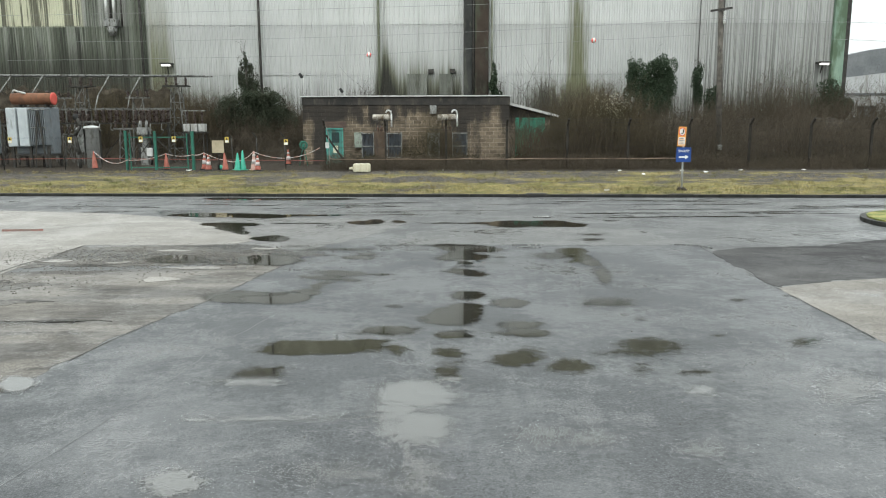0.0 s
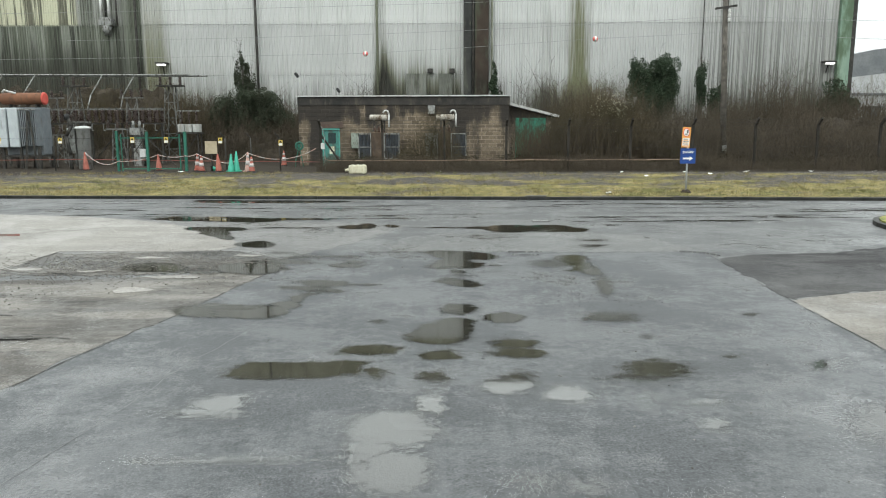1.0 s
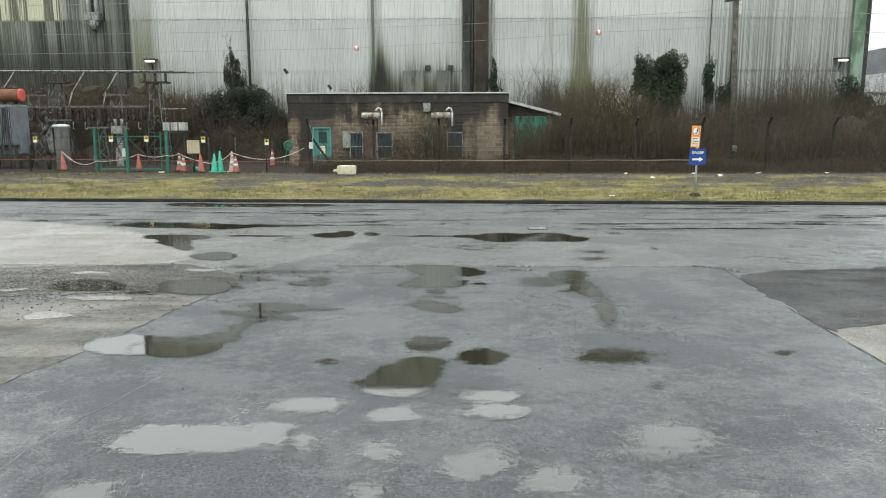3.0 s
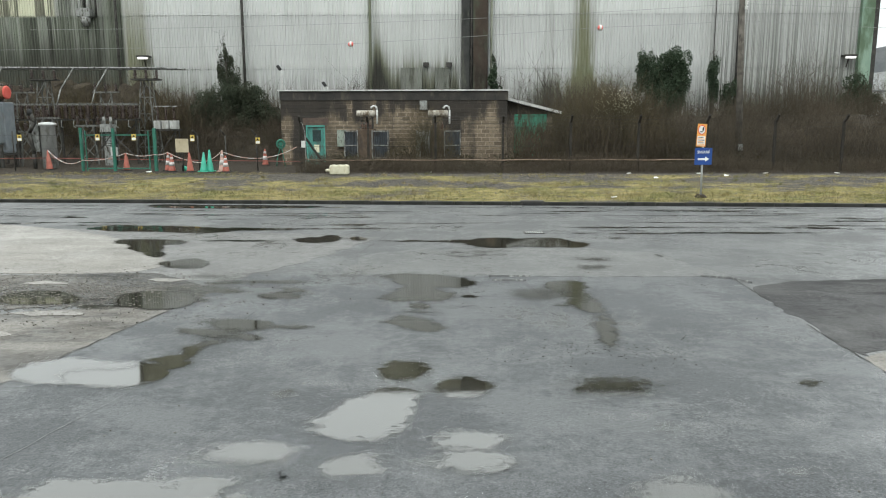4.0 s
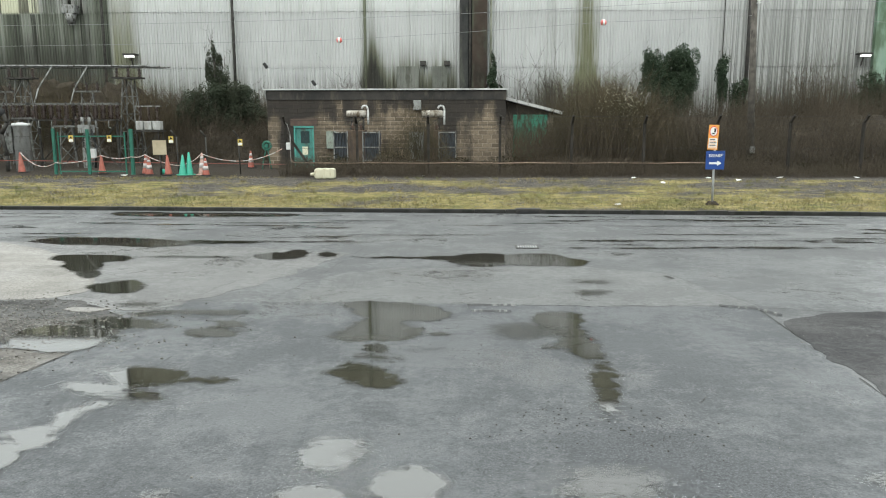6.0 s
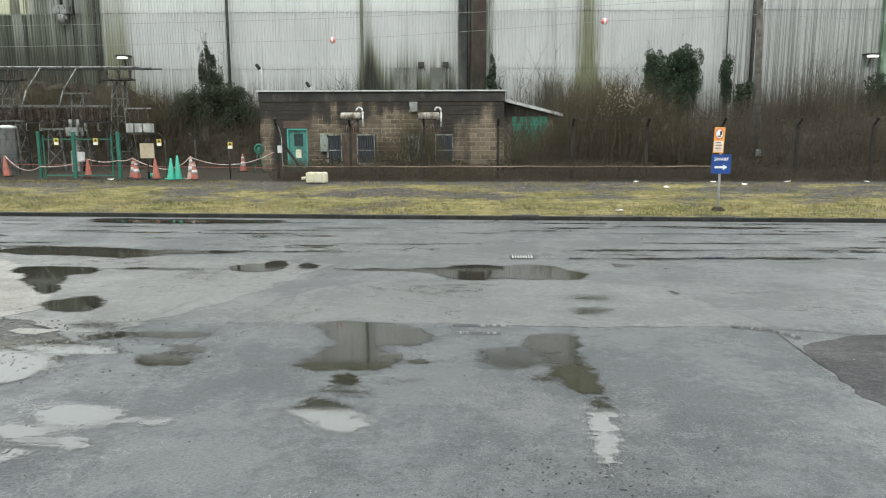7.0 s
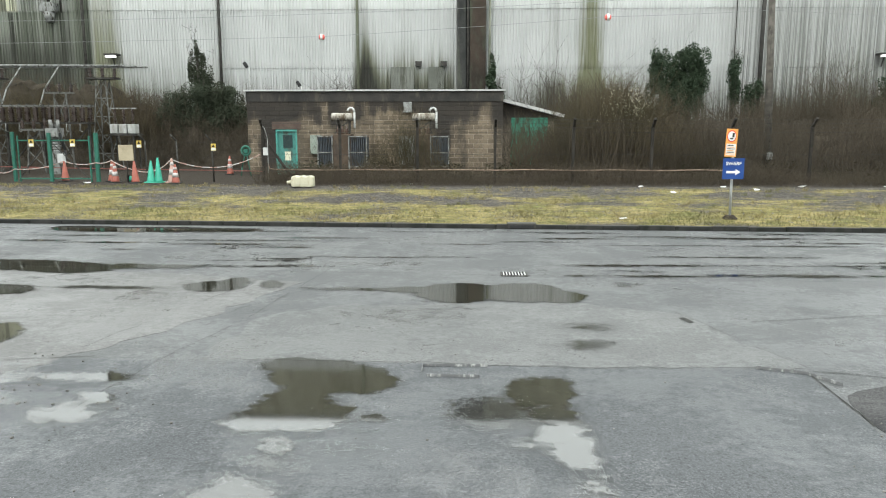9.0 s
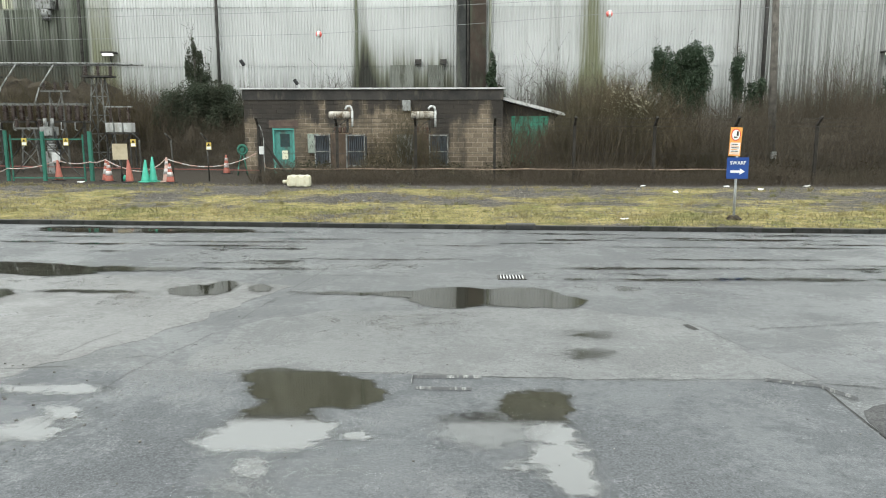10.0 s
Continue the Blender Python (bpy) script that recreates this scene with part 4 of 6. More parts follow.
door = part("door", bm, surface("teal_door_leaf", (0.04, 0.165, 0.14), (0.052, 0.2, 0.17), 2, 0.5, 40, dirt=(0.05, 0.085, 0.07), dirt_amount=0.5), house, "teal painted door")
bm = bm_new()
for q in ((DOOR[0], DOOR[0] + 0.07, BBASE, 2.55), (DOOR[1] - 0.07, DOOR[1], BBASE, 2.55), (DOOR[0] + 0.07, DOOR[1] - 0.07, 2.47, 2.55)):
    box(bm, q[0], q[1], BY - 0.02, BY + 0.075, q[2], q[3])
part("door_frame", bm, TEAL_PAINT, door)
bm = bm_new()
box(bm, -6.88, -6.45, BY + 0.06, BY + 0.078, 1.72, 2.3)
part("door_window", bm, surface("dark_glass", (0.015, 0.03, 0.03), (0.02, 0.04, 0.04), 5, 0.15), door)
bm = bm_new()
box(bm, -6.82, -6.55, BY + 0.055, BY + 0.074, 1.15, 1.55)
part("notice", bm, surface("notice_paper", (0.62, 0.6, 0.42), (0.5, 0.5, 0.4), 8, 0.6), door)
COURSE, LENGTH = 0.2095, 0.43
bm = bm_new()
bevelled(box(bm, 0, LENGTH - 0.026, 0, 0.05, 0, COURSE - 0.026), 0.008, 1)
block_full = mesh_of("block", bm, BLOCK)
bm = bm_new()
bevelled(box(bm, 0, LENGTH / 2 - 0.026, 0, 0.05, 0, COURSE - 0.026), 0.008, 1)
block_half = mesh_of("block", bm, BLOCK)
rng = random.Random(11)
count, rest = 0, bm_new()
for row in range(15, -1, -1):
    z = BBASE + row * COURSE
    x = BX0 + 0.008
    first = row % 2
    while x < BX1 - 0.1:
        w = LENGTH / 2 if first else LENGTH
        first = False
        if x + w > BX1 + 0.01:
            w = LENGTH / 2
        if x + w > BX1 + 0.02:
            break
        if x < DOOR[1] + 0.01 and x + w > DOOR[0] - 0.01 and z < 2.85:
            for a, b in ((x, min(x + w, DOOR[0]) - 0.02), (max(x, DOOR[1]) + 0.02, x + w - 0.02)):
                if b - a > 0.05:
                    box(rest, a, b, BY - 0.016, BY + 0.015, z + 0.013, z + COURSE - 0.013)
        else:
            if count < 300:
                ob = new("block", block_full if w == LENGTH else block_half)
                ob.parent = wall_front
                ob.location = (x + 2.6, -0.016 + rng.uniform(-0.006, 0.006), z + 0.013 - BBASE)
                count += 1
            else:
                box(rest, x, x + w - 0.026, BY - 0.016, BY + 0.015, z + 0.013, z + COURSE - 0.013)
        x += w
part("lower_block", rest, BLOCK, house)["kind"] = "stuff"
bm = bm_new()
bevelled(box(bm, -1.31, -0.93, BY - 0.3, BY - 0.04, 3.3, 3.77), 0.02, 1)
part("meter_box", bm, GALV, house, "white ventilated wall box")
bm = bm_new()
bevelled(box(bm, -5.55, -5.1, BY - 0.35, BY - 0.04, 1.45, 2.3), 0.02, 1)
part("cabinet", bm, surface("grey_green_cabinet", (0.20, 0.24, 0.2), (0.26, 0.29, 0.25), 4, 0.6, dirt=(0.1, 0.1, 0.08), dirt_amount=0.4), house)
# lean-to at its end
lean = thing("lean_to", (4.4, 43.4, BBASE), "lean-to with sloping white-edged roof and green sheeting", "shed")
bm = bm_new()
pts = [(3.2, BBASE), (5.6, BBASE), (5.6, 3.18), (3.2, 3.78)]
a = [bm.verts.new((x, 43.4, z)) for x, z in pts]
b = [bm.verts.new((x, 48, z)) for x, z in pts]
bm.faces.new(a), bm.faces.new(b[::-1])
for k in range(4):
    bm.faces.new((a[k], a[(k + 1) % 4], b[(k + 1) % 4], b[k]))
part("wall", bm, MORTAR, lean)
bm = bm_new()
bar(bm, (3.16, 45.6, 3.88), (6.0, 45.6, 3.16), 5.0, 0.08)
part("roof", bm, GALV, lean)
bm = bm_new()
bar(bm, (3.14, 43.05, 3.9), (6.02, 43.05, 3.17), 0.06, 0.14)
part("fascia", bm, WHITE_TRIM, lean, "white fascia board")
bm = bm_new()
prof = [(3.6 + k * 0.0609, 43.345 if (k // 2) % 2 else 43.36) for k in range(29)]
lo = [bm.verts.new((x, y, 0.9)) for x, y in prof]
hi = [bm.verts.new((x, y, 3.1)) for x, y in prof]
for k in range(28):
    bm.faces.new((lo[k], lo[k + 1], hi[k + 1], hi[k]))
part("door", bm, GREEN_SHEET, lean, "green corrugated door")
# roof floodlights
for x, y, z, top in ((-8.45, 42.9, 4.36, 5.35), (-6.4, 44.5, 4.36, 4.6)):
    fl = thing("roof_floodlight", (x, y, z), "small dark floodlight on a thin mast on the roof", "floodlight", "roof floodlights")
    bm = bm_new()
    rod(bm, (x, y, z), (x, y, top), 0.025)
    part("mast", bm, WHITE_TRIM, fl)
    bm = bm_new()
    bevelled(box(bm, -0.08, 0.08, -0.06, 0.06, -0.15, 0.15, Matrix.Translation((x - 0.15, y, top + 0.12)) @ Matrix.Rotation(radians(-35), 4, "Y")), 0.04, 2)
    part("head", bm, BLACK, fl)


# ---- oil-filled transformers beside the switch house ----
DARK_RAD = surface("grey_blue_radiator", (0.04, 0.048, 0.056), (0.065, 0.072, 0.08), 3, 0.65, dirt=(0.03, 0.028, 0.023), dirt_amount=0.5)
PALE_PANEL = surface("pale_panel", (0.3, 0.31, 0.3), (0.17, 0.175, 0.165), 3, 0.7, dirt=(0.07, 0.06, 0.045), dirt_amount=0.6)


def small_transformer(x, y, left_pale):
    e = thing("transformer", (x, y, BBASE), "rusty oil transformer with grey radiators and a pale conservator", "transformer", "transformers by the switch house")
    bm = bm_new()
    bevelled(box(bm, x - 0.42, x + 0.42, y - 0.4, y + 0.4, BBASE + 0.2, 2.35), 0.03, 1)
    part("tank", bm, surface("rusty_tank", (0.06, 0.043, 0.03), (0.10, 0.075, 0.055), 2, 0.8, dirt=(0.05, 0.04, 0.033), dirt_amount=0.5), e)
    bm = bm_new()
    lathe(bm, [(0.05, -0.52), (0.16, -0.5), (0.175, -0.45), (0.175, 0.42), (0.16, 0.47), (0.05, 0.49)], (x - 0.0, y, 3.1), 18, "x")
    part("conservator", bm, surface("pale_tank_paint", (0.36, 0.34, 0.30), (0.26, 0.24, 0.20), 3, 0.65, dirt=(0.08, 0.06, 0.04), dirt_amount=0.6), e, "pale rust-streaked cylindrical conservator")
    bm = bm_new()
    pipe(bm, [(x + 0.25, y - 0.3, 3.35), (x + 0.34, y - 0.3, 3.48), (x + 0.5, y - 0.3, 3.47), (x + 0.56, y - 0.3, 3.3), (x + 0.56, y - 0.3, 2.6)], 0.045, 8)
    part("breather_pipe", bm, WHITE_TRIM, e)
    bm = bm_new()
    for sx in (-0.3, 0.25):
        box(bm, x + sx, x + sx + 0.09, y - 0.06, y + 0.06, 2.35, 2.95)
    bar(bm, (x - 0.35, y - 0.1, 2.4), (x + 0.3, y - 0.1, 2.95), 0.05, 0.05)
    part("conservator_bracket", bm, GALV_DULL, e)
    for k in range(3):
        bm = bm_new()
        lathe(bm, [(0.05, 0), (0.09, 0.04), (0.05, 0.08), (0.09, 0.12), (0.05, 0.16), (0.09, 0.2), (0.03, 0.26), (0.03, 0.34)], (x - 0.2 + 0.2 * k, y - 0.2, 2.35), 10)
        part("bushing", bm, surface("brown_porcelain", (0.06, 0.035, 0.025), (0.08, 0.05, 0.035), 4, 0.25), e)
    for side, (a, b) in enumerate(((x - 1.07, x - 0.42), (x + 0.3, x + 1.1))):
        pale = left_pale and side == 0
        bm = bm_new()
        box(bm, a, b, y - 0.3, y + 0.25, 0.97, 2.2)
        body = part("radiator", bm, PALE_PANEL if pale else DARK_RAD, e)
        n = 9
        for k in range(0 if pale else n):
            bm = bm_new()
            xx = a + (b - a) * (k + 0.2) / n
            box(bm, xx, xx + (b - a) / n * 0.55, y - 0.42, y - 0.3, 0.95, 2.22)
            part("fin", bm, DARK_RAD, body)
        bm = bm_new()
        for z in (0.93, 1.55, 2.25):
            box(bm, a - 0.02, b + 0.02, y - 0.46, y - 0.42, z - 0.025, z + 0.025)
        for xx in (a - 0.02, b - 0.03):
            box(bm, xx, xx + 0.05, y - 0.46, y - 0.425, 0.5, 2.3)
        part("radiator_frame", bm, GALV, body)


small_transformer(-3.95, 41.5, False)
small_transformer(-0.35, 41.5, True)

# ---- kerb, gully and the grass island ----
bm = bm_new()
bevelled(box(bm, -0.448, 0.448, -0.07, 0.07, -0.1, 0.12), 0.018, 2)
kerb_mesh = mesh_of("kerb_stone", bm, KERB_STONE)
kerb = tagged(new("kerb"), "dark wet concrete kerb along the verge", "kerb", kind="structure")
lean_angle = math.atan(-0.055)
rng = random.Random(3)
for k in range(-44, 45):
    ob = new("kerb_stone", kerb_mesh)
    x = k * 0.905
    ob.parent = kerb
    ob.location = (x, kerb_y(x) + 0.07 + rng.uniform(-0.008, 0.008), rng.uniform(-0.012, 0.004))
    ob.rotation_euler = (0, rng.uniform(-0.006, 0.006), lean_angle)
inlet = thing("kerb_inlet", (2.9, kerb_y(2.9), 0.0), "dark cast-iron kerb inlet set in the kerb", "drain")
bm = bm_new()
bevelled(box(bm, 2.55, 3.3, kerb_y(2.9) - 0.03, kerb_y(2.9) + 0.25, 0.0, 0.15), 0.02, 1)
part("cover", bm, DARK_STEEL, inlet)
# thin black plate on the cover paints the shade inside the slot
bm = bm_new()
box(bm, 2.62, 3.23, kerb_y(2.9) - 0.034, kerb_y(2.9) - 0.028, 0.02, 0.1)
part("slot_shade", bm, BLACK, inlet)

grate = thing("gully_grate", (2.32, 21.4, 0.0), "wet iron gully grate set in the asphalt", "drain")
bm = bm_new()
for q in ((2.08, 2.56, 21.22, 21.25), (2.08, 2.56, 21.55, 21.58), (2.08, 2.11, 21.25, 21.55), (2.53, 2.56, 21.25, 21.55)):
    box(bm, *q, 0.0, 0.016)
part("frame", bm, DARK_STEEL, grate)
# worn iron whose wet glint is painted in as a pale base colour
IRON_GLINT = surface("worn_iron_painted_glint", (0.55, 0.55, 0.54), (0.45, 0.45, 0.44), 8, 0.45, metal=0.2, bump=0.02)
for k in range(8):
    bm = bm_new()
    box(bm, 2.129 + k * 0.053, 2.145 + k * 0.053, 21.25, 21.55, 0.002, 0.02)
    part("grate_bar", bm, IRON_GLINT, grate)
# flat black fill paints the shade of the gully below the bars
bm = bm_new()
box(bm, 2.09, 2.55, 21.23, 21.57, -0.02, 0.0055)
part("pit_shade", bm, surface("pit_shade_black", (0.006, 0.006, 0.006), (0.01, 0.01, 0.01), 5, 0.95), grate)

isl = [(10.75 + 2.2 * (1 - math.cos(a)), 19.45 + (2.5 if a > 0 else 1.3) * math.sin(a)) for a in [radians(d) for d in range(-85, 86, 10)]]
slab("grass_island_kerb", isl + [(30, 22.2), (30, 18.0)], 0.11, KERB_STONE, "kerbed edge of the grass island", "kerb", 0.01, 20, 0.15)
slab("grass_island", [(x + 0.14, 19.9 + (y - 19.9) * 0.92) for x, y in isl] + [(30, 22.0), (30, 18.2)], 0.15, surface("island_moss", (0.15, 0.16, 0.05), (0.24, 0.21, 0.085), 1.2, 0.95, 22, 0.9, 0.03, dirt=(0.07, 0.085, 0.03), dirt_amount=0.6), "mossy grass island with a rounded end", "verge", 0.02, 21, 0.1)


# ---- thin growth ----
def tubes(name, lines, radii, material, label, category, kind="stuff", parent=None, sides=3):
    """Many thin tapered stems in one mesh. lines: (stems, points, 3); radii: (stems, points)."""
    lines, radii = np.asarray(lines, float), np.asarray(radii, float)
    n, k, _ = lines.shape
    d = np.gradient(lines, axis=1)
    d /= np.linalg.norm(d, axis=2, keepdims=True) + 1e-9
    ref = np.where(np.abs(d[..., 2:3]) > 0.9, np.array([1.0, 0, 0]), np.array([0, 0, 1.0]))
    u = np.cross(d, ref)
    u /= np.linalg.norm(u, axis=2, keepdims=True) + 1e-9
    w = np.cross(d, u)
    rings = [lines + radii[..., None] * (u * math.cos(a) + w * math.sin(a)) for a in [math.tau * s / sides for s in range(sides)]]
    verts = np.stack(rings, axis=2).reshape(-1, 3)
    base = (np.arange(n)[:, None, None] * k + np.arange(k - 1)[None, :, None]) * sides
    s = np.arange(sides)[None, None, :]
    t = (s + 1) % sides
    faces = np.stack([base + s, base + t, base + sides + t, base + sides + s], axis=-1).reshape(-1, 4)
    return raw_mesh(name, verts, faces, material, label, category, kind, parent)


def raw_mesh(name, verts, faces, material, label, category, kind, parent=None):
    if parent:
        verts = verts - np.array(root_place(parent))
    c = faces.shape[1]
    me = bpy.data.meshes.new(name)
    me.vertices.add(len(verts)), me.loops.add(faces.size), me.polygons.add(len(faces))
    me.vertices.foreach_set("co", verts.astype(np.float32).ravel())
    me.loops.foreach_set("vertex_index", faces.astype(np.int32).ravel())
    me.polygons.foreach_set("loop_start", np.arange(0, faces.size, c, dtype=np.int32))
    me.update(calc_edges=True)
    me.materials.append(material)
    ob = new(name, me)
    ob.parent = parent
    if parent:
        return ob
    return tagged(ob, label, category, kind=kind)


def sprays(gen, roots, heights, spread, side=3, thick=0.011):
    """Stems from their roots with side shoots: two arrays of lines and radii."""
    n = len(roots)
    k = 5
    t = np.linspace(0, 1, k)[None, :, None]
    head = np.stack([gen.normal(0, spread, n), gen.normal(0, spread, n), np.ones(n)], 1) * heights[:, None]
    bend = gen.normal(0, 0.10, (n, 1, 3)) * heights[:, None, None]
    wob = gen.normal(0, 0.025, (n, k, 3)) * heights[:, None, None]
    wob[:, 0] = 0
    lines = roots[:, None, :] + head[:, None, :] * t + bend * np.sin(math.pi * t) + wob
    radii = thick * (1.05 - 0.85 * t[..., 0]) * np.clip(heights[:, None] / 2.2, 0.6, 1.6)
    all_l, all_r = [lines], [radii]
    for s in range(side):
        f = gen.uniform(0.3, 0.9, n)
        i = np.clip((f * (k - 1)).astype(int), 0, k - 2)
        g = f * (k - 1) - i
        p0 = lines[np.arange(n), i] * (1 - g)[:, None] + lines[np.arange(n), i + 1] * g[:, None]
        way = np.stack([gen.normal(0, 0.6, n), gen.normal(0, 0.6, n), gen.uniform(0.35, 1.0, n)], 1)
        ln = heights * gen.uniform(0.15, 0.4, n)
        seg = p0[:, None, :] + way[:, None, :] * ln[:, None, None] * t + gen.normal(0, 0.03, (n, k, 3)) * ln[:, None, None] * t
        all_l.append(seg)
        all_r.append(thick * 0.6 * (1.05 - 0.85 * t[..., 0]) * np.ones((n, 1)))
    return np.concatenate(all_l), np.concatenate(all_r)


def twig_material(name, a, b, c):
    n = Nodes(name)
    col = n.mix(n.island, a, b)
    col = n.mix(n.step(n.noise(0.45, 4), 0.4, 0.7), col, c)
    return n.set(color=col, rough=0.85, spec=0.1)


TWIG = twig_material("brown_twigs", (0.039, 0.032, 0.023), (0.086, 0.069, 0.05), (0.05, 0.042, 0.029))
TWIG_RED = twig_material("reddish_twigs", (0.048, 0.038, 0.023), (0.10, 0.08, 0.049), (0.045, 0.04, 0.022))
TWIG_GREY = twig_material("grey_twigs", (0.035, 0.03, 0.025), (0.075, 0.066, 0.056), (0.05, 0.044, 0.036))
DRY_GRASS = twig_material("dry_grass", (0.11, 0.095, 0.042), (0.27, 0.22, 0.11), (0.10, 0.105, 0.04))
BRAMBLE = twig_material("bramble_leaves", (0.025, 0.023, 0.013), (0.05, 0.038, 0.022), (0.022, 0.027, 0.012))
gen = np.random.default_rng(7)


def ground_at(x, y):
    return np.array([terrain(a, b) for a, b in zip(x, y)])


def thicket(name, n, xr, yr, hr, top, spread, material, label, side=3, thick=0.011):
    x, y = gen.uniform(*xr, n), gen.uniform(*yr, n)
    lump = np.array([0.72 + 0.5 * noise.noise((a * 0.45, b * 0.3, 1.7)) for a, b in zip(x, y)])
    h = gen.uniform(hr[0], hr[1], n) * np.clip(lump, 0.35, 1.3) * top(x)
    lines, radii = sprays(gen, np.stack([x, y, ground_at(x, y) - 0.03], 1), h, spread, side, thick)
    return tubes(name, lines, radii, material, label, "undergrowth")


def one(x):
    return np.ones_like(x)


def hump(c, w):
    return lambda x: np.clip(1.15 - ((x - c) / w) ** 2, 0.25, 1.15)


def clearing(x):
    """Lower growth round the foot of the ivy-clad trees."""
    return 1.0 - 0.5 * np.clip(1.4 - np.abs(x - 14.9) / 2.6, 0, 1)


thicket("bare_undergrowth", 9000, (3.6, 36), (38.4, 48), (1.8, 3.9), one, 0.16, TWIG, "dense bare brown undergrowth behind the fence")
thicket("bare_undergrowth", 7500, (6.5, 38), (47, 55.5), (2.8, 6.2), clearing, 0.12, TWIG, "tall bare brown stems along the shed wall")
thicket("bare_bush", 2200, (4.6, 12.0), (39.6, 44.5), (3.2, 5.4), hump(8.0, 3.6), 0.24, TWIG_RED, "large reddish-brown leafless bush", 6)
thicket("bare_bush", 300, (-3.1, 0.5), (39.3, 41.0), (2.0, 4.3), hump(-1.2, 2.0), 0.13, TWIG_RED, "thin leafless bush by the switch house", 5, 0.009)
thicket("bare_bush", 260, (3.3, 6.5), (39.5, 42.5), (1.6, 3.6), one, 0.2, TWIG_RED, "leafless bush by the lean-to", 4, 0.009)
thicket("fence_weeds", 12000, (-6.4, 28), (35.7, 39.4), (0.25, 0.95), one, 0.4, TWIG, "low brown weeds and brambles along the fence", 3, 0.008)
thicket("bare_undergrowth", 4600, (-50, -8.9), (48.5, 54.5), (2.2, 5.2), one, 0.16, TWIG, "brown undergrowth behind the substation")
thicket("bare_undergrowth", 5200, (-33, -16.2), (49.5, 54), (3.4, 5.7), hump(-22.5, 9.0), 0.13, TWIG_RED, "tall reddish-brown undergrowth behind the substation")
thicket("bare_tree", 260, (-8.2, -4.2), (50.0, 51.6), (4.6, 7.4), hump(-6.0, 2.0), 0.1, TWIG_GREY, "bare grey young trees behind the switch house", 8, 0.014)
thicket("bare_tree", 60, (4.6, 9.0), (48.2, 51.6), (4.0, 6.6), one, 0.1, TWIG_GREY, "bare grey saplings by the shed wall", 6, 0.016)
thicket("bare_tree", 36, (16.6, 20.0), (52, 54), (4.0, 6.0), one, 0.08, TWIG_GREY, "bare grey saplings by the shed wall", 6, 0.014)


def bank(name, xr, y0, y1, height, seed, label):
    """A low lumpy bank of dead bramble."""
    bm = bm_new()
    nx, ny = int((xr[1] - xr[0]) / 0.45), 14
    g = []
    for i in range(nx + 1):
        row = []
        for j in range(ny + 1):
            x, y = xr[0] + (xr[1] - xr[0]) * i / nx, y0 + (y1 - y0) * j / ny
            f = math.sin(math.pi * min(1, (j / ny) * 1.25) * 0.5) * (0.72 + 0.55 * noise.noise((x * 0.5, y * 0.5, seed)) + 0.25 * noise.noise((x * 1.9, y * 1.9, seed)))
            f = min(f, 0.86 + 0.12 * noise.noise((x * 1.3, y * 1.3, seed + 3)))
            ends = min(1, i / 4, (nx - i) / 4)
            row.append(bm.verts.new((x, y, terrain(x, y) - 0.05 + height * f * ends)))
        g.append(row)
    for i in range(nx):
        for j in range(ny):
            bm.faces.new((g[i][j], g[i + 1][j], g[i + 1][j + 1], g[i][j + 1]))
    spots = np.array([tuple(v.co) for v in bm.verts])
    spots = spots[gen.integers(0, len(spots), 5200)] + gen.normal(0, 0.22, (5200, 3)) * np.array([1, 1, 0.25])
    ln, rd = sprays(gen, spots, gen.uniform(0.35, 1.2, len(spots)), 0.45, 2, 0.010)
    tubes("bramble_stems", ln, rd, TWIG, "tangled bramble stems on the bank", "undergrowth")
    return single(name, bm, BANK_MAT, label, "undergrowth", kind="stuff")


BANK_MAT = surface("bramble_thatch", (0.031, 0.026, 0.0195), (0.066, 0.055, 0.041), 1.5, 0.95, 14, 1.0, 0.12)
bank("bramble_bank", (6.3, 60), 40.0, 52, 3.0, 2, "dark brown bank of dead bramble")
bank("bramble_bank", (-60, -17.5), 48.6, 55, 5.8, 5, "tall dark bank of dead bramble behind the substation")
bank("bramble_bank", (-19.5, -9), 48.4, 55, 3.9, 8, "dark brown bank of dead bramble beside the substation")


def leaves(lobes, n, size):
    """Leaf quads spread through rounded lobes (x, y, z, rx, ry, rz)."""
    small = []
    for x, y, z, rx, ry, rz in lobes:
        for _ in range(24):
            d = gen.normal(size=3)
            d *= gen.uniform(0.3, 0.95) / np.linalg.norm(d)
            s = gen.uniform(0.28, 0.55)
            small.append((x + d[0] * rx, y + d[1] * ry, z + d[2] * rz, rx * s, ry * s, rz * s * 1.15))
    lobes = small
    vol = np.array([l[3] * l[4] * l[5] for l in lobes])
    pick = gen.choice(len(lobes), n, p=vol / vol.sum())
    L = np.array(lobes)[pick]
    d = gen.normal(size=(n, 3))
    d /= np.linalg.norm(d, axis=1, keepdims=True)
    r = gen.uniform(0.35, 1.0, n) ** 0.5
    p = L[:, :3] + d * r[:, None] * L[:, 3:]
    p += 0.18 * np.array([noise.noise_vector(q * 1.1) for q in map(Vector, p)])
    a = gen.normal(size=(n, 3))
    a /= np.linalg.norm(a, axis=1, keepdims=True)
    b = np.cross(a, gen.normal(size=(n, 3)))
    b /= np.linalg.norm(b, axis=1, keepdims=True) + 1e-9
    s = gen.uniform(0.5, 1.2, n)[:, None] * size
    c = np.cross(a, b) * 0.2
    v = np.stack([p - a * s, p + b * s * 0.55 + c * s, p + a * s, p - b * s * 0.55 + c * s], 1).reshape(-1, 3)
    return v, np.arange(4 * n).reshape(n, 4)


IVY = twig_material("ivy_leaves", (0.026, 0.041, 0.025), (0.05, 0.07, 0.043), (0.036, 0.052, 0.031))
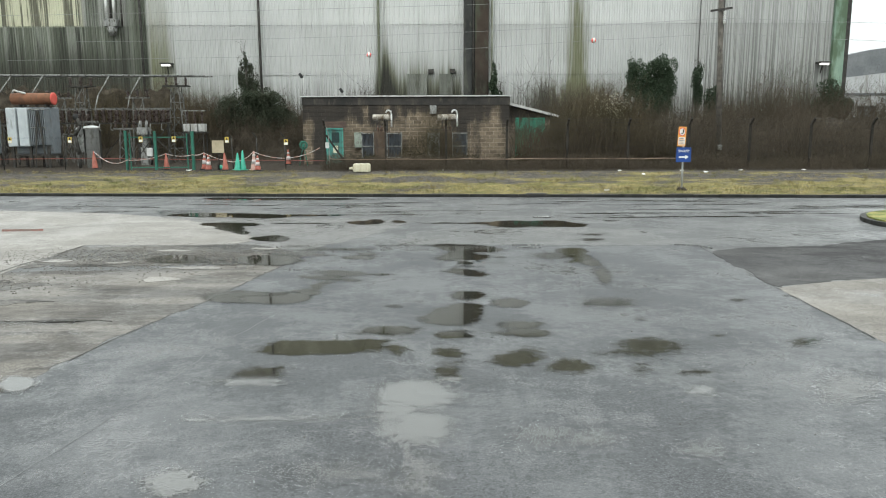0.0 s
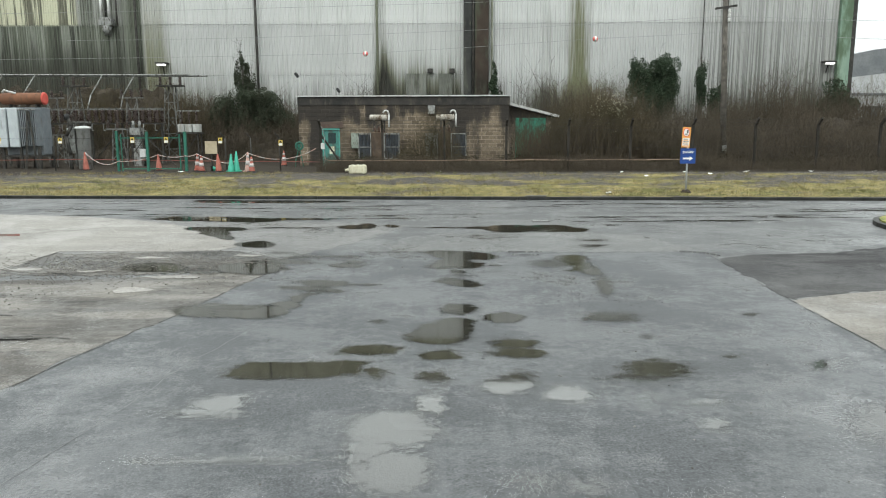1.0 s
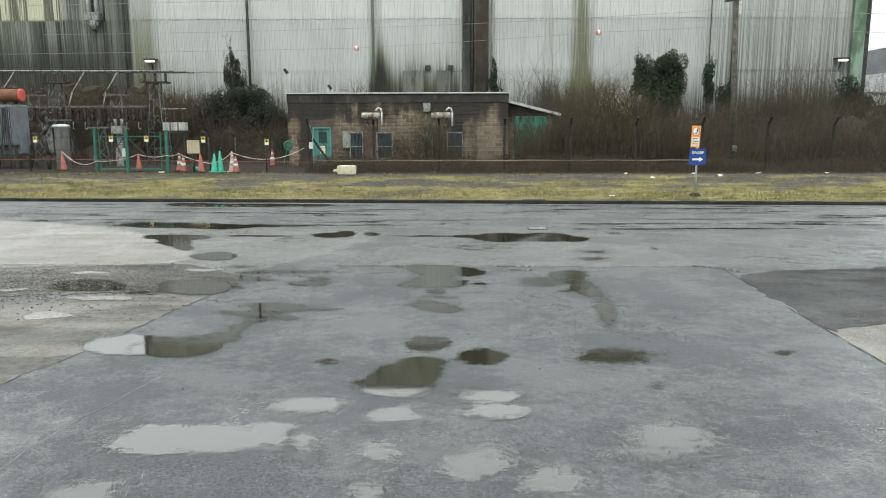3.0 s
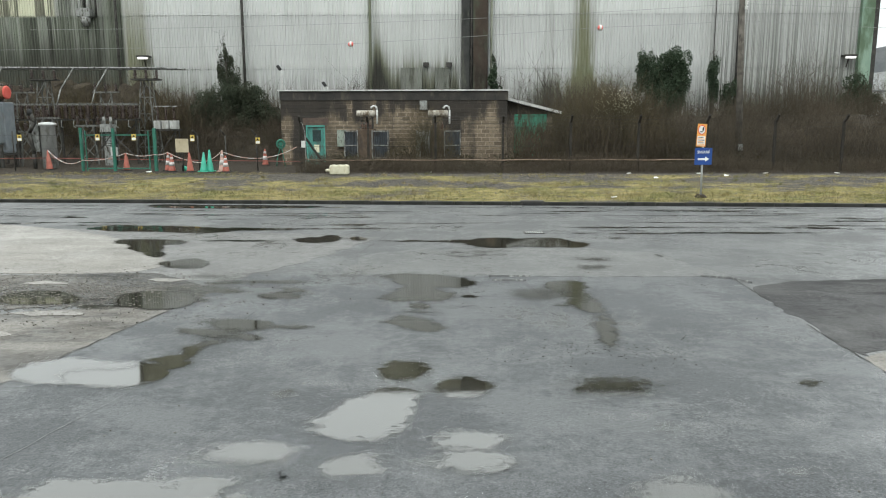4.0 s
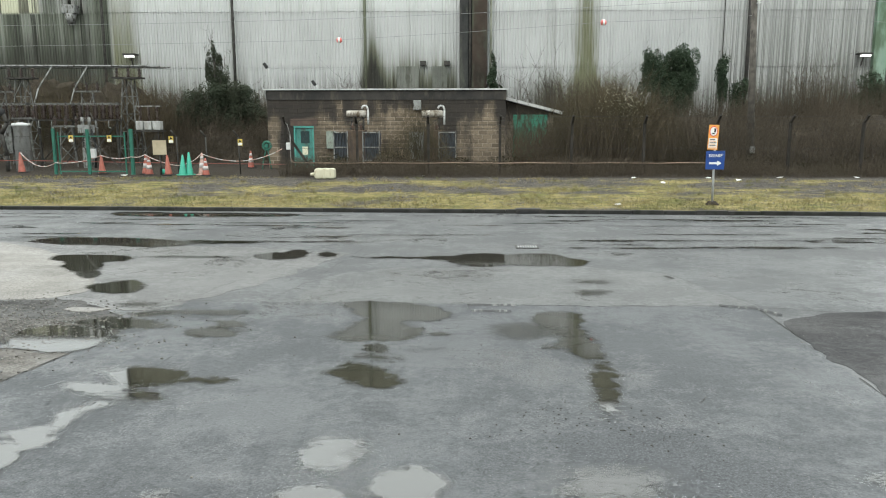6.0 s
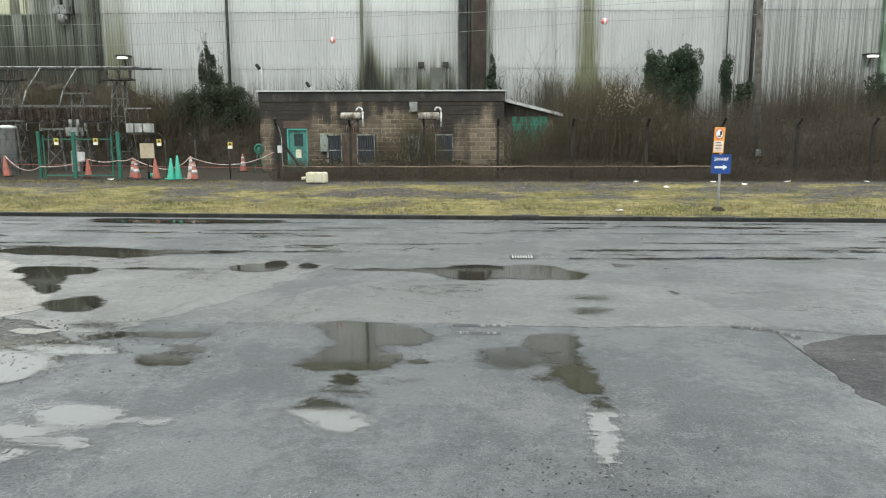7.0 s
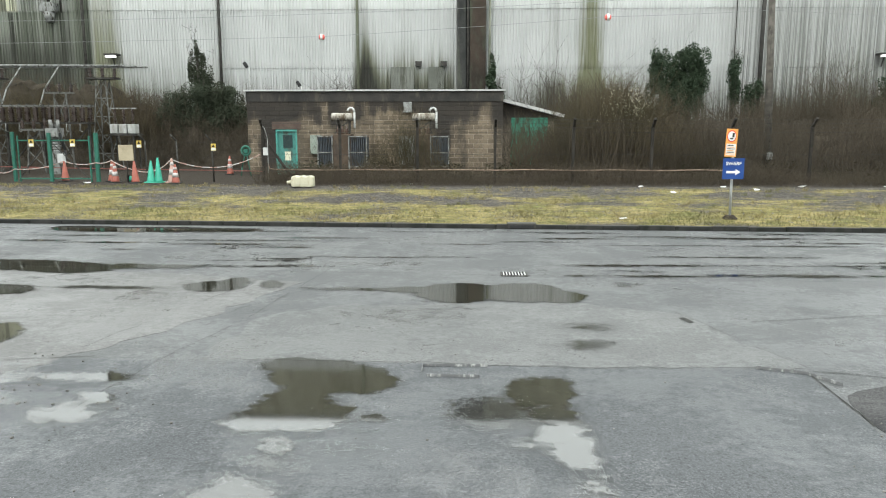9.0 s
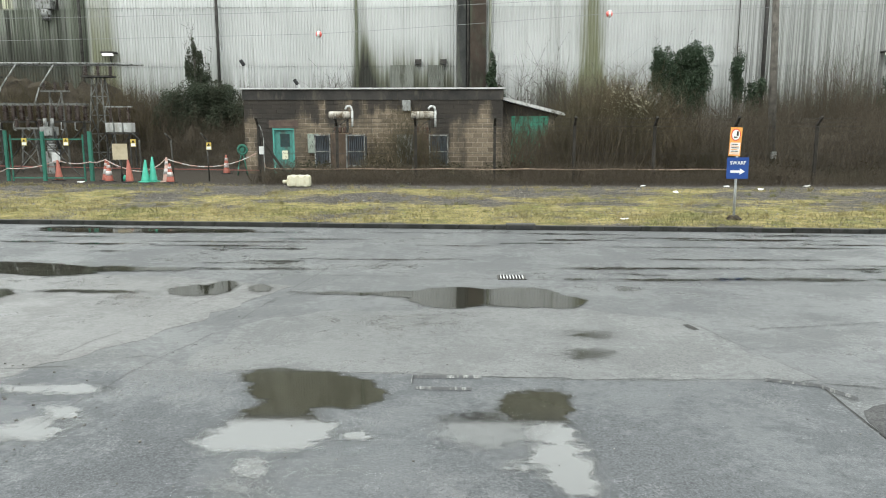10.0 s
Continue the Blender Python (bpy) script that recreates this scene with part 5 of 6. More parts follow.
EVERGREEN = twig_material("evergreen_leaves", (0.028, 0.037, 0.024), (0.054, 0.064, 0.042), (0.042, 0.047, 0.031))


def leafy(name, base, stems, lobes, n, size, material, label, category="tree"):
    e = thing(name, base, label, category)
    for a, b, r in stems:
        bm = bm_new()
        rod(bm, a, b, r, r * 0.5, 7)
        part("trunk", bm, WOOD_POLE, e)
    v, f = leaves(lobes, n, size)
    raw_mesh("crown", v, f, material, "", "", "", e)["kind"] = "stuff"
    tips = gen.integers(0, len(lobes), 22)
    roots = np.array([[lobes[i][0] + gen.normal(0, lobes[i][3] * 0.4), lobes[i][1], lobes[i][2] + lobes[i][5] * 0.6] for i in tips])
    ln, rd = sprays(gen, roots, gen.uniform(0.5, 1.2, 22), 0.12, 3, 0.018)
    tubes("shoot", ln, rd, TWIG_GREY, "", "", parent=e)["kind"] = "stuff"
    return e


G = 0.48
leafy("ivy_clad_tree", (14.1, 54, G), [((13.2, 54, G), (13.2, 54, 6.6), 0.16), ((14.9, 54, G), (15.0, 54, 6.9), 0.16), ((14.2, 54.2, G), (14.6, 54.2, 6), 0.12)],
      [(12.95, 54, 6.5, 0.62, 0.5, 0.75), (13.1, 54, 5.4, 0.72, 0.5, 0.95), (13.9, 54, 6.0, 0.8, 0.6, 0.85), (15.0, 54, 6.6, 0.92, 0.6, 1.0), (15.35, 54, 5.5, 0.75, 0.6, 1.0), (14.3, 54, 5.0, 1.1, 0.6, 1.0), (15.1, 54, 4.3, 0.8, 0.5, 0.9), (14.4, 54, 3.6, 0.75, 0.5, 0.85), (13.5, 54, 4.3, 0.5, 0.4, 0.8)],
      42000, 0.062, IVY, "twin-topped dead tree smothered in dark ivy")
leafy("ivy_clad_tree", (17.6, 54, G), [((17.6, 54, G), (17.6, 54, 6.4), 0.14)], [(17.55, 54, 5.9, 0.42, 0.4, 0.8), (17.6, 54, 4.8, 0.36, 0.4, 0.9), (18.6, 54, 4.2, 0.6, 0.4, 0.8), (19.1, 54, 4.9, 0.4, 0.3, 0.5)], 6500, 0.072, IVY, "slim trunk wrapped in dark ivy")
leafy("ivy_clad_tree", (3.4, 55.4, G), [((3.3, 55.6, G), (3.2, 55.6, 6.6), 0.08)], [(3.15, 55.5, 5.8, 0.3, 0.3, 1.0), (3.45, 55.5, 4.6, 0.45, 0.3, 0.8)], 1300, 0.11, IVY, "ivy climbing the dark pilaster")
leafy("ivy_clad_tree", (27.8, 55, G), [((27.9, 55, G), (27.9, 55, 5.2), 0.1)], [(27.6, 55, 4.8, 0.9, 0.4, 0.9), (28.5, 55, 4.0, 0.8, 0.4, 0.8), (26.9, 55, 4.0, 0.7, 0.4, 0.8)], 7000, 0.078, IVY, "ivy mound against the shed corner")
leafy("evergreen_tree", (-14.0, 52, G), [((-14.0, 52, G), (-14.1, 52, 7.5), 0.12)],
      [(-14.1, 52, 7.0, 0.16, 0.2, 0.8), (-14.4, 52, 6.3, 0.2, 0.2, 0.8), (-14.25, 52, 5.6, 0.32, 0.3, 0.8), (-13.8, 52, 6.2, 0.22, 0.2, 0.85), (-13.5, 52, 5.6, 0.22, 0.2, 0.8), (-13.9, 52.1, 5.2, 0.5, 0.4, 0.8), (-13.7, 52, 4.5, 0.75, 0.5, 0.7)], 15000, 0.055, EVERGREEN, "narrow dark evergreen with ragged upright tips")
leafy("evergreen_shrub", (-13.6, 51.4, G), [((-14.8, 51.4, G), (-14.9, 51.4, 4.0), 0.08), ((-12.5, 51.4, G), (-12.4, 51.4, 4.0), 0.08)],
      [(-15.0, 51.4, 3.9, 1.0, 0.8, 0.9), (-13.6, 51.4, 4.2, 1.1, 0.8, 0.9), (-12.2, 51.4, 4.0, 1.0, 0.8, 0.95), (-11.5, 51.4, 3.3, 0.8, 0.7, 0.8), (-14.5, 51.4, 2.9, 1.2, 0.8, 0.8), (-12.7, 51.4, 2.8, 1.3, 0.8, 0.8), (-15.9, 51.4, 3.1, 0.7, 0.7, 0.7)], 44000, 0.055, EVERGREEN, "wide dark evergreen shrub", "shrub")
v, f = leaves([(8.5, 42, 2.6, 1.4, 0.6, 1.4), (9.3, 42, 1.9, 0.9, 0.5, 0.9), (9.0, 42, 3.6, 0.5, 0.4, 0.7)], 1800, 0.05)
raw_mesh("pale_buds", v, f, surface("pale_catkin", (0.6, 0.57, 0.46), (0.5, 0.47, 0.36), 5, 0.8), "pale catkins on the leafless bush", "undergrowth", "stuff")
lob = [(x, 39.6 + 0.7 * math.sin(x * 1.7), 0.75 + 0.2 * math.sin(x * 2.3), 1.1, 0.9, 0.42) for x in np.arange(-5.8, 26, 1.3)]
v, f = leaves(lob, 9000, 0.06)
raw_mesh("bramble_leaves", v, f, BRAMBLE, "dull bramble leaves along the fence foot", "undergrowth", "stuff")

# grass on the verge
n = 90000
gx, gd = gen.uniform(-26, 26, n), gen.uniform(0.16, 7.4, n)
gy = np.array([kerb_y(a) for a in gx]) + gd
clump = np.array([noise.noise((a * 0.35, b * 0.8, 8)) + 0.5 * noise.noise((a * 1.5, b * 2.0, 4)) for a, b in zip(gx, gd)]) + 0.35 * (gd < 2.4) - 0.25 * ((gd > 3.6) & (gd < 6.4))
keep = clump + gen.normal(0, 0.12, n) > 0.27
gx, gy = gx[keep], gy[keep]
gz = ground_at(gx, gy)
m = len(gx)
ang, h, w = gen.uniform(0, math.tau, m), gen.uniform(0.02, 0.075, m) * gen.choice([0.6, 1.0, 1.6], m), gen.uniform(0.006, 0.014, m)
lean_x, lean_y = gen.normal(0, 0.03, m), gen.normal(0, 0.03, m)
v = np.stack([np.stack([gx - w * np.cos(ang), gy - w * np.sin(ang), gz - 0.004], 1), np.stack([gx + w * np.cos(ang), gy + w * np.sin(ang), gz - 0.004], 1), np.stack([gx + lean_x, gy + lean_y, gz + h], 1)], 1).reshape(-1, 3)
raw_mesh("verge_grass", v, np.arange(3 * m).reshape(m, 3), DRY_GRASS, "short yellowed grass on the verge", "grass", "stuff")

# taller tufts
tx, td = gen.uniform(-24, 26, 420), gen.uniform(0.3, 7.6, 420)
ty = np.array([kerb_y(a) for a in tx]) + td
reps = 26
bx, by = np.repeat(tx, reps) + gen.normal(0, 0.06, 420 * reps), np.repeat(ty, reps) + gen.normal(0, 0.06, 420 * reps)
lines_g, radii_g = sprays(gen, np.stack([bx, by, ground_at(bx, by) - 0.01], 1), gen.uniform(0.05, 0.15, len(bx)), 0.5, 0, 0.006)
tubes("grass_tufts", lines_g, radii_g * 1.2, DRY_GRASS, "scattered taller grass tufts on the verge", "grass")

# loose stones on verge and broken paving
def stones(name, n, place, size, material, label):
    vs, fs = [], []
    cube = np.array([(x, y, z) for x in (-1, 1) for y in (-1, 1) for z in (-0.5, 0.7)], float)
    quads = np.array(((0, 1, 3, 2), (4, 6, 7, 5), (0, 4, 5, 1), (2, 3, 7, 6), (0, 2, 6, 4), (1, 5, 7, 3)))
    for k in range(n):
        x, y, z = place()
        s = size * gen.uniform(0.4, 1.3)
        vs.append(cube * s * gen.uniform(0.5, 1.0, (8, 3)) @ np.array(Matrix.Rotation(gen.uniform(0, 6), 3, "Z")) + np.array([x, y, z]))
        fs.append(quads + 8 * k)
    raw_mesh(name, np.concatenate(vs), np.concatenate(fs), material, label, "stones", "stuff")


STONE = twig_material("loose_stone", (0.06, 0.056, 0.05), (0.22, 0.21, 0.19), (0.11, 0.10, 0.09))
GRIT_DARK = twig_material("dark_grit", (0.03, 0.028, 0.025), (0.075, 0.07, 0.064), (0.05, 0.047, 0.042))


def on_verge():
    x, d = gen.uniform(-22, 22), gen.uniform(0.3, 8.0)
    y = kerb_y(x) + d
    return x, y, terrain(x, y) + 0.005


stones("verge_stone", 9000, on_verge, 0.016, STONE, "loose gravel on the verge")
stones("paving_rubble", 420, lambda: (gen.normal(-8.3, 0.7), gen.normal(12.2, 0.35), 0.008), 0.013, STONE, "loose rubble on the broken paving")
stones("paving_rubble", 3600, lambda: (gen.normal(-6.3, 1.6), gen.normal(14.9, 0.75), 0.009), 0.012, STONE, "loose rubble on the broken paving")
stones("yard_grit", 700, lambda: (gen.uniform(-9, 9), gen.uniform(3.5, 22), 0.008), 0.007, STONE, "scattered grit on the asphalt")
stones("yard_grit", 150, lambda: (gen.normal(2.0, 0.6), gen.normal(12.1, 0.3), 0.007), 0.007, GRIT_DARK, "scattered grit on the asphalt")

# ---- boundary fence ----
FY = 37.5
fence = thing("boundary_fence", (0, FY, G), "chain-link boundary fence on dark cranked concrete posts", "fence")
bm = bm_new()
box(bm, -0.05, 0.05, -0.05, 0.05, 0, 2.2)
bar(bm, (0, 0, 2.16), (0, -0.34, 2.48), 0.085, 0.085)
post_mesh = mesh_of("post", bm, POST_CONCRETE)
POSTS = [-6.46 + 3.03 * k for k in range(16)]
for x in POSTS:
    ob = new("post", post_mesh)
    ob.parent = fence
    ob.location = (x, 0, terrain(x, FY) - G - 0.02)
for z, dy in ((0.75, 0), (1.6, 0), (2.45, 0), (2.62, -0.14), (2.78, -0.25), (2.92, -0.34)):
    row = [(x, FY + dy - 0.07, z - (0.02 if i % 2 else 0)) for i, x in enumerate(POSTS)]
    tubes("strand", [row], [[0.006] * len(row)], GALV_DULL, "", "", parent=fence, sides=4)
bm = bm_new()
bar(bm, (-6.4, FY, 2.2), (-5.25, FY, 0.5), 0.09, 0.09)
part("brace", bm, POST_CONCRETE, fence)
link = bm_new()
for k in range(240):
    x = POSTS[0] + k * 0.19
    for s in (-1, 1):
        bar(link, (x, FY - 0.03, 0.5), (x + s * 0.98, FY - 0.03, 2.46), 0.004, 0.004)
part("chain_link", link, GALV_DULL, fence)["kind"] = "stuff"
PIPE_PINK = surface("faded_pipe", (0.27, 0.19, 0.14), (0.21, 0.155, 0.12), 2, 0.6, dirt=(0.16, 0.12, 0.09), dirt_amount=0.4)
cond = thing("conduit", (-6.2, FY - 0.12, G), "thin faded conduit strung along the fence foot", "pipe")
row = [(-6.25, FY - 0.12, 1.2), (-6.2, FY - 0.12, 1.04), (-6.0, FY - 0.12, 1.0)] + [(-5.0 + 1.1 * k, FY - 0.12, 0.99 - 0.015 * math.sin(k * 2.1)) for k in range(16)]
tubes("run", [row], [[0.02] * len(row)], PIPE_PINK, "", "", parent=cond, sides=8)
bm = bm_new()
pipe(bm, [(-6.25, FY - 0.12, G), (-6.25, FY - 0.12, 2.2), (-6.36, FY - 0.1, 2.6), (-6.5, FY - 0.1, 2.75)], 0.02, 6)
part("riser", bm, GALV, cond)
bm = bm_new()
bevelled(box(bm, -6.42, -6.24, FY - 0.2, FY - 0.08, 1.55, 1.85), 0.015, 1)
part("junction_box", bm, WHITE_TRIM, cond, "white junction box")

# ---- gate and the fence before the substation ----
gate = thing("substation_gate", (-15, FY, G), "green steel mesh gate with diagonal braces", "gate")
for x, top, w in ((-16.45, 2.45, 0.11), (-16.25, 2.3, 0.05), (-14.98, 2.42, 0.12), (-13.38, 2.3, 0.06), (-13.1, 2.42, 0.13)):
    bm = bm_new()
    bevelled(box(bm, x - w / 2, x + w / 2, FY - w / 2, FY + w / 2, G - 0.05, top), 0.008, 1)
    part("gate_post", bm, GREEN_PAINT, gate)
for a, b in (((-16.3, 2.12), (-15.05, 2.12)), ((-14.9, 2.12), (-13.42, 2.12)), ((-16.3, 0.62), (-15.05, 0.62)), ((-14.9, 0.62), (-13.42, 0.62))):
    bm = bm_new()
    bar(bm, (a[0], FY, a[1]), (b[0], FY, b[1]), 0.05, 0.05)
    part("gate_rail", bm, GREEN_PAINT, gate)
for a, b in (((-16.25, 0.65), (-15.1, 2.08)), ((-14.85, 2.0), (-13.45, 0.6))):
    bm = bm_new()
    bar(bm, (a[0], FY, a[1]), (b[0], FY, b[1]), 0.035, 0.035)
    part("gate_brace", bm, GALV_DULL, gate)
side = thing("site_fence", (-9.5, FY, G), "thin wire fence on slim grey posts", "fence")
for x in (-11.1, -9.85, -8.45):
    bm = bm_new()
    pipe(bm, [(x, FY - 0.05, G - 0.05), (x - 0.03, FY - 0.05, 2.1), (x - 0.18, FY - 0.25, 2.35)], 0.03, 7)
    part("post", bm, GALV_DULL, side)
for z in (0.9, 1.45, 2.05):
    bm = bm_new()
    pipe(bm, [(-13.1, FY - 0.05, z), (-11.1, FY - 0.05, z - 0.02), (-9.85, FY - 0.05, z), (-8.45, FY - 0.05, z), (-6.5, FY - 0.05, z)], 0.006, 4)
    part("wire", bm, GALV_DULL, side)
for z in (0.9, 1.5, 2.1):
    bm = bm_new()
    pipe(bm, [(-26, FY + 0.05, z), (-20, FY + 0.02, z), (-16.5, FY, z)], 0.006, 4)
    part("wire", bm, GALV_DULL, side)
for x in (-19.6, -22.7, -25.8):
    bm = bm_new()
    rod(bm, (x, FY + 0.05, G - 0.05), (x, FY + 0.05, 2.3), 0.03)
    part("post", bm, GALV_DULL, side)

YELLOW = surface("yellow_sign_face", (0.42, 0.31, 0.06), (0.38, 0.28, 0.07), 6, 0.5)
WHITE_FACE = surface("white_sign_face", (0.62, 0.62, 0.6), (0.54, 0.54, 0.51), 5, 0.5)
INK = surface("black_sign_ink", (0.02, 0.02, 0.02), (0.03, 0.03, 0.03), 5, 0.5)


def hazard_plate(x, y, z):
    e = thing("warning_sign", (x, y, z - 0.14), "small yellow and white electrical warning sign on the wire", "sign", "substation warning signs")
    bm = bm_new()
    box(bm, x - 0.1, x + 0.1, y - 0.008, y, z - 0.14, z + 0.14)
    part("plate", bm, YELLOW, e)
    bm = bm_new()
    box(bm, x - 0.085, x + 0.085, y - 0.013, y - 0.009, z - 0.125, z - 0.02)
    part("text_panel", bm, WHITE_FACE, e)
    bm = bm_new()
    vs = [bm.verts.new((x + dx, y - 0.012, z + dz)) for dx, dz in ((-0.06, 0.01), (0.06, 0.01), (0, 0.12))]
    bm.faces.new(vs)
    bmesh.ops.solidify(bm, geom=bm.faces[:], thickness=0.003)
    part("triangle", bm, INK, e)


for x, z in ((-15.65, 2.02), (-14.0, 2.02), (-11.35, 1.98), (-8.4, 1.86), (-19.2, 2.0), (-22.2, 2.0)):
    hazard_plate(x, FY - 0.09, z)
nb = thing("notice_board", (-11.65, 36.9, G), "weathered cream notice board on a post", "sign")
bm = bm_new()
box(bm, -11.93, -11.36, 36.86, 36.9, 1.36, 1.96)
part("board", bm, surface("cream_board", (0.31, 0.265, 0.18), (0.36, 0.31, 0.22), 3, 0.6, dirt=(0.2, 0.17, 0.11), dirt_amount=0.3), nb)
bm = bm_new()
rod(bm, (-11.65, 36.93, G - 0.03), (-11.65, 36.93, 1.95), 0.025)
part("post", bm, GALV_DULL, nb)

# ---- cones and the chain between them ----
ORANGE = surface("faded_cone_orange", (0.21, 0.052, 0.034), (0.27, 0.08, 0.053), 4, 0.55, dirt=(0.2, 0.08, 0.055), dirt_amount=0.3)
CONE_WHITE = surface("cone_white_band", (0.40, 0.38, 0.36), (0.30, 0.28, 0.265), 5, 0.5, dirt=(0.3, 0.26, 0.23), dirt_amount=0.3)
CONE_GREEN = surface("cone_green", (0.025, 0.24, 0.165), (0.035, 0.29, 0.20), 4, 0.5)
CONE_PINK = surface("faded_pink_cone", (0.31, 0.19, 0.155), (0.35, 0.23, 0.19), 4, 0.55)


def cone(x, y, h, body, band, label, tilt=0.0):
    z = terrain(x, y) - 0.01
    e = thing("traffic_cone", (x, y, z), label, "traffic cone", "cones before the substation")
    bm = bm_new()
    bevelled(box(bm, x - 0.21, x + 0.21, y - 0.21, y + 0.21, z, z + 0.05), 0.03, 2)
    part("base", bm, BLACK if body is ORANGE else body, e)
    bm = bm_new()
    lathe(bm, [(0.165, 0.05), (0.15, 0.09), (0.034, h - 0.01), (0.025, h)], (x, y, z), 18)
    part("body", bm, body, e)
    if band:
        for a, b in ((0.34, 0.56), (0.72, 0.84)):
            r = lambda f: 0.15 + (0.034 - 0.15) * (f * h - 0.09) / (h - 0.1) + 0.004
            bm = bm_new()
            lathe(bm, [(r(a), a * h), (r(b), b * h)], (x, y, z), 18)
            part("sleeve", bm, band, e)
    e.rotation_euler = (0, tilt, 0)


for x, y, h, body, band, tilt in ((-14.55, 37.7, 0.82, ORANGE, None, 0.0), (-12.6, 37.6, 0.85, ORANGE, CONE_WHITE, 0.03), (-12.19, 37.0, 0.78, ORANGE, CONE_WHITE, 0.0), (-11.3, 36.8, 0.86, ORANGE, None, -0.03),
                                  (-9.95, 37.0, 0.95, CONE_PINK, CONE_WHITE, 0.03), (-9.65, 36.6, 0.74, ORANGE, CONE_WHITE, 0.0), (-9.35, 42.3, 0.86, ORANGE, CONE_WHITE, 0.0), (-18.6, 38.6, 0.92, ORANGE, None, -0.04)):
    cone(x, y, h, body, band, "faded orange traffic cone with white sleeves" if band else "faded plain orange traffic cone", tilt)
cone(-10.74, 36.9, 0.86, CONE_GREEN, None, "plain green traffic cone standing in a pair", 0.04)
cone(-10.5, 37.05, 0.97, CONE_GREEN, None, "taller plain green traffic cone standing in a pair", 0.0)
gc = thing("fallen_cone", (-11.6, 37.3, terrain(-11.6, 37.3)), "small green cone lying on its side", "traffic cone")
bm = bm_new()
rod(bm, (-11.75, 37.3, 0.62), (-11.4, 37.3, 0.58), 0.13, 0.04, 14)
part("body", bm, CONE_GREEN, gc)
bm = bm_new()
box(bm, -11.8, -11.75, 37.14, 37.46, 0.47, 0.78)
part("base", bm, BLACK, gc)
chain = thing("barrier_chain", (-13, 37.4, G), "red and white plastic chain hung between cones", "chain")
ends = [(-18.6, 38.6, 1.38), (-16.4, 37.4, 1.0), (-14.55, 37.7, 1.3), (-13.1, 37.38, 1.25), (-12.6, 37.6, 1.34), (-11.3, 36.8, 1.0), (-10.5, 37.05, 1.02), (-9.95, 37.0, 1.4), (-6.9, 38.6, 1.55)]
for (a, b), sag in zip(zip(ends, ends[1:]), (0.35, 0.12, 0.1, 0.06, 0.05, 0.1, 0.05, 0.42)):
    n = 12
    pts = [Vector(a).lerp(Vector(b), k / n) - Vector((0, 0, sag * 4 * (k / n) * (1 - k / n))) for k in range(n + 1)]
    for col, off in ((CONE_WHITE, 0), (CONE_PINK, 1)):
        bm = bm_new()
        for k in range(off, n, 2):
            rod(bm, pts[k], pts[k + 1], 0.02, 0.02, 5)
        part("chain_run", bm, col, chain)["kind"] = "stuff"
tape = thing("barrier_tape", (-16, 38.4, G), "thin red barrier tape strung across", "tape")
bm = bm_new()
for a, b in (((-26, 39.0, 0.98), (-19, 39.2, 1.02)), ((-19, 39.2, 1.02), (-13, 38.6, 0.95)), ((-13, 38.6, 0.95), (-6.5, 37.42, 0.93))):
    bar(bm, a, b, 0.006, 0.035)
part("ribbon", bm, surface("red_tape", (0.15, 0.05, 0.04), (0.19, 0.07, 0.055), 3, 0.5), tape)

# ---- small things near the fence ----
reel = thing("hose_reel", (-8.25, 41.2, G), "green hose reel on a stand", "hose reel")
bm = bm_new()
for k in range(20):
    a, b = math.tau * k / 20, math.tau * (k + 1) / 20
    rod(bm, (-8.25 + 0.19 * math.cos(a), 41.2, 1.62 + 0.19 * math.sin(a)), (-8.25 + 0.19 * math.cos(b), 41.2, 1.62 + 0.19 * math.sin(b)), 0.055, 0.055, 8)
rod(bm, (-8.25, 41.13, 1.62), (-8.25, 41.27, 1.62), 0.1, 0.1, 14)
part("drum", bm, GREEN_PAINT, reel)
bm = bm_new()
pipe(bm, [(-8.25, 41.2, 1.6), (-8.45, 41.2, 0.9), (-8.5, 41.2, G)], 0.03, 6)
pipe(bm, [(-8.25, 41.2, 1.6), (-8.05, 41.2, G)], 0.03, 6)
part("stand", bm, GREEN_PAINT, reel)
JERRY = surface("yellowed_plastic", (0.46, 0.44, 0.33), (0.40, 0.375, 0.27), 3, 0.45, dirt=(0.3, 0.26, 0.18), dirt_amount=0.25)
tub = thing("jerrycan", (-4.35, 34.9, 0.5), "yellowed plastic drum lying on the verge", "container")
bm = bm_new()
bevelled(box(bm, -4.75, -3.95, 34.7, 35.1, 0.5, 0.9), 0.07, 3)
part("body", bm, JERRY, tub)
bm = bm_new()
rod(bm, (-4.75, 34.9, 0.68), (-4.93, 34.9, 0.66), 0.07, 0.06, 10)
part("cap", bm, JERRY, tub)
bm = bm_new()
for x in (-4.6, -4.35, -4.1):
    bevelled(box(bm, x - 0.05, x + 0.05, 34.69, 35.11, 0.51, 0.91), 0.01, 1)
part("rib", bm, JERRY, tub)
rng = random.Random(9)
for x, y in ((7.8, 35.4), (10.6, 35.0), (11.4, 34.0), (16.4, 35.2), (19.4, 35.3), (20.5, 35.0), (8.4, 33.4), (13.5, 35.3), (-0.6, 36.2), (5.7, 28.4), (-13.0, 36.4)):
    bm = bm_new()
    z = terrain(x, y)
    vs = [bm.verts.new((x + rng.uniform(-0.14, 0.14), y + rng.uniform(-0.1, 0.1), z + rng.uniform(0.0, 0.07))) for _ in range(7)]
    bmesh.ops.convex_hull(bm, input=vs)
    single("litter", bm, WHITE_FACE, "crumpled white litter on the verge", "litter", "litter on the verge", base=(x, y, z))

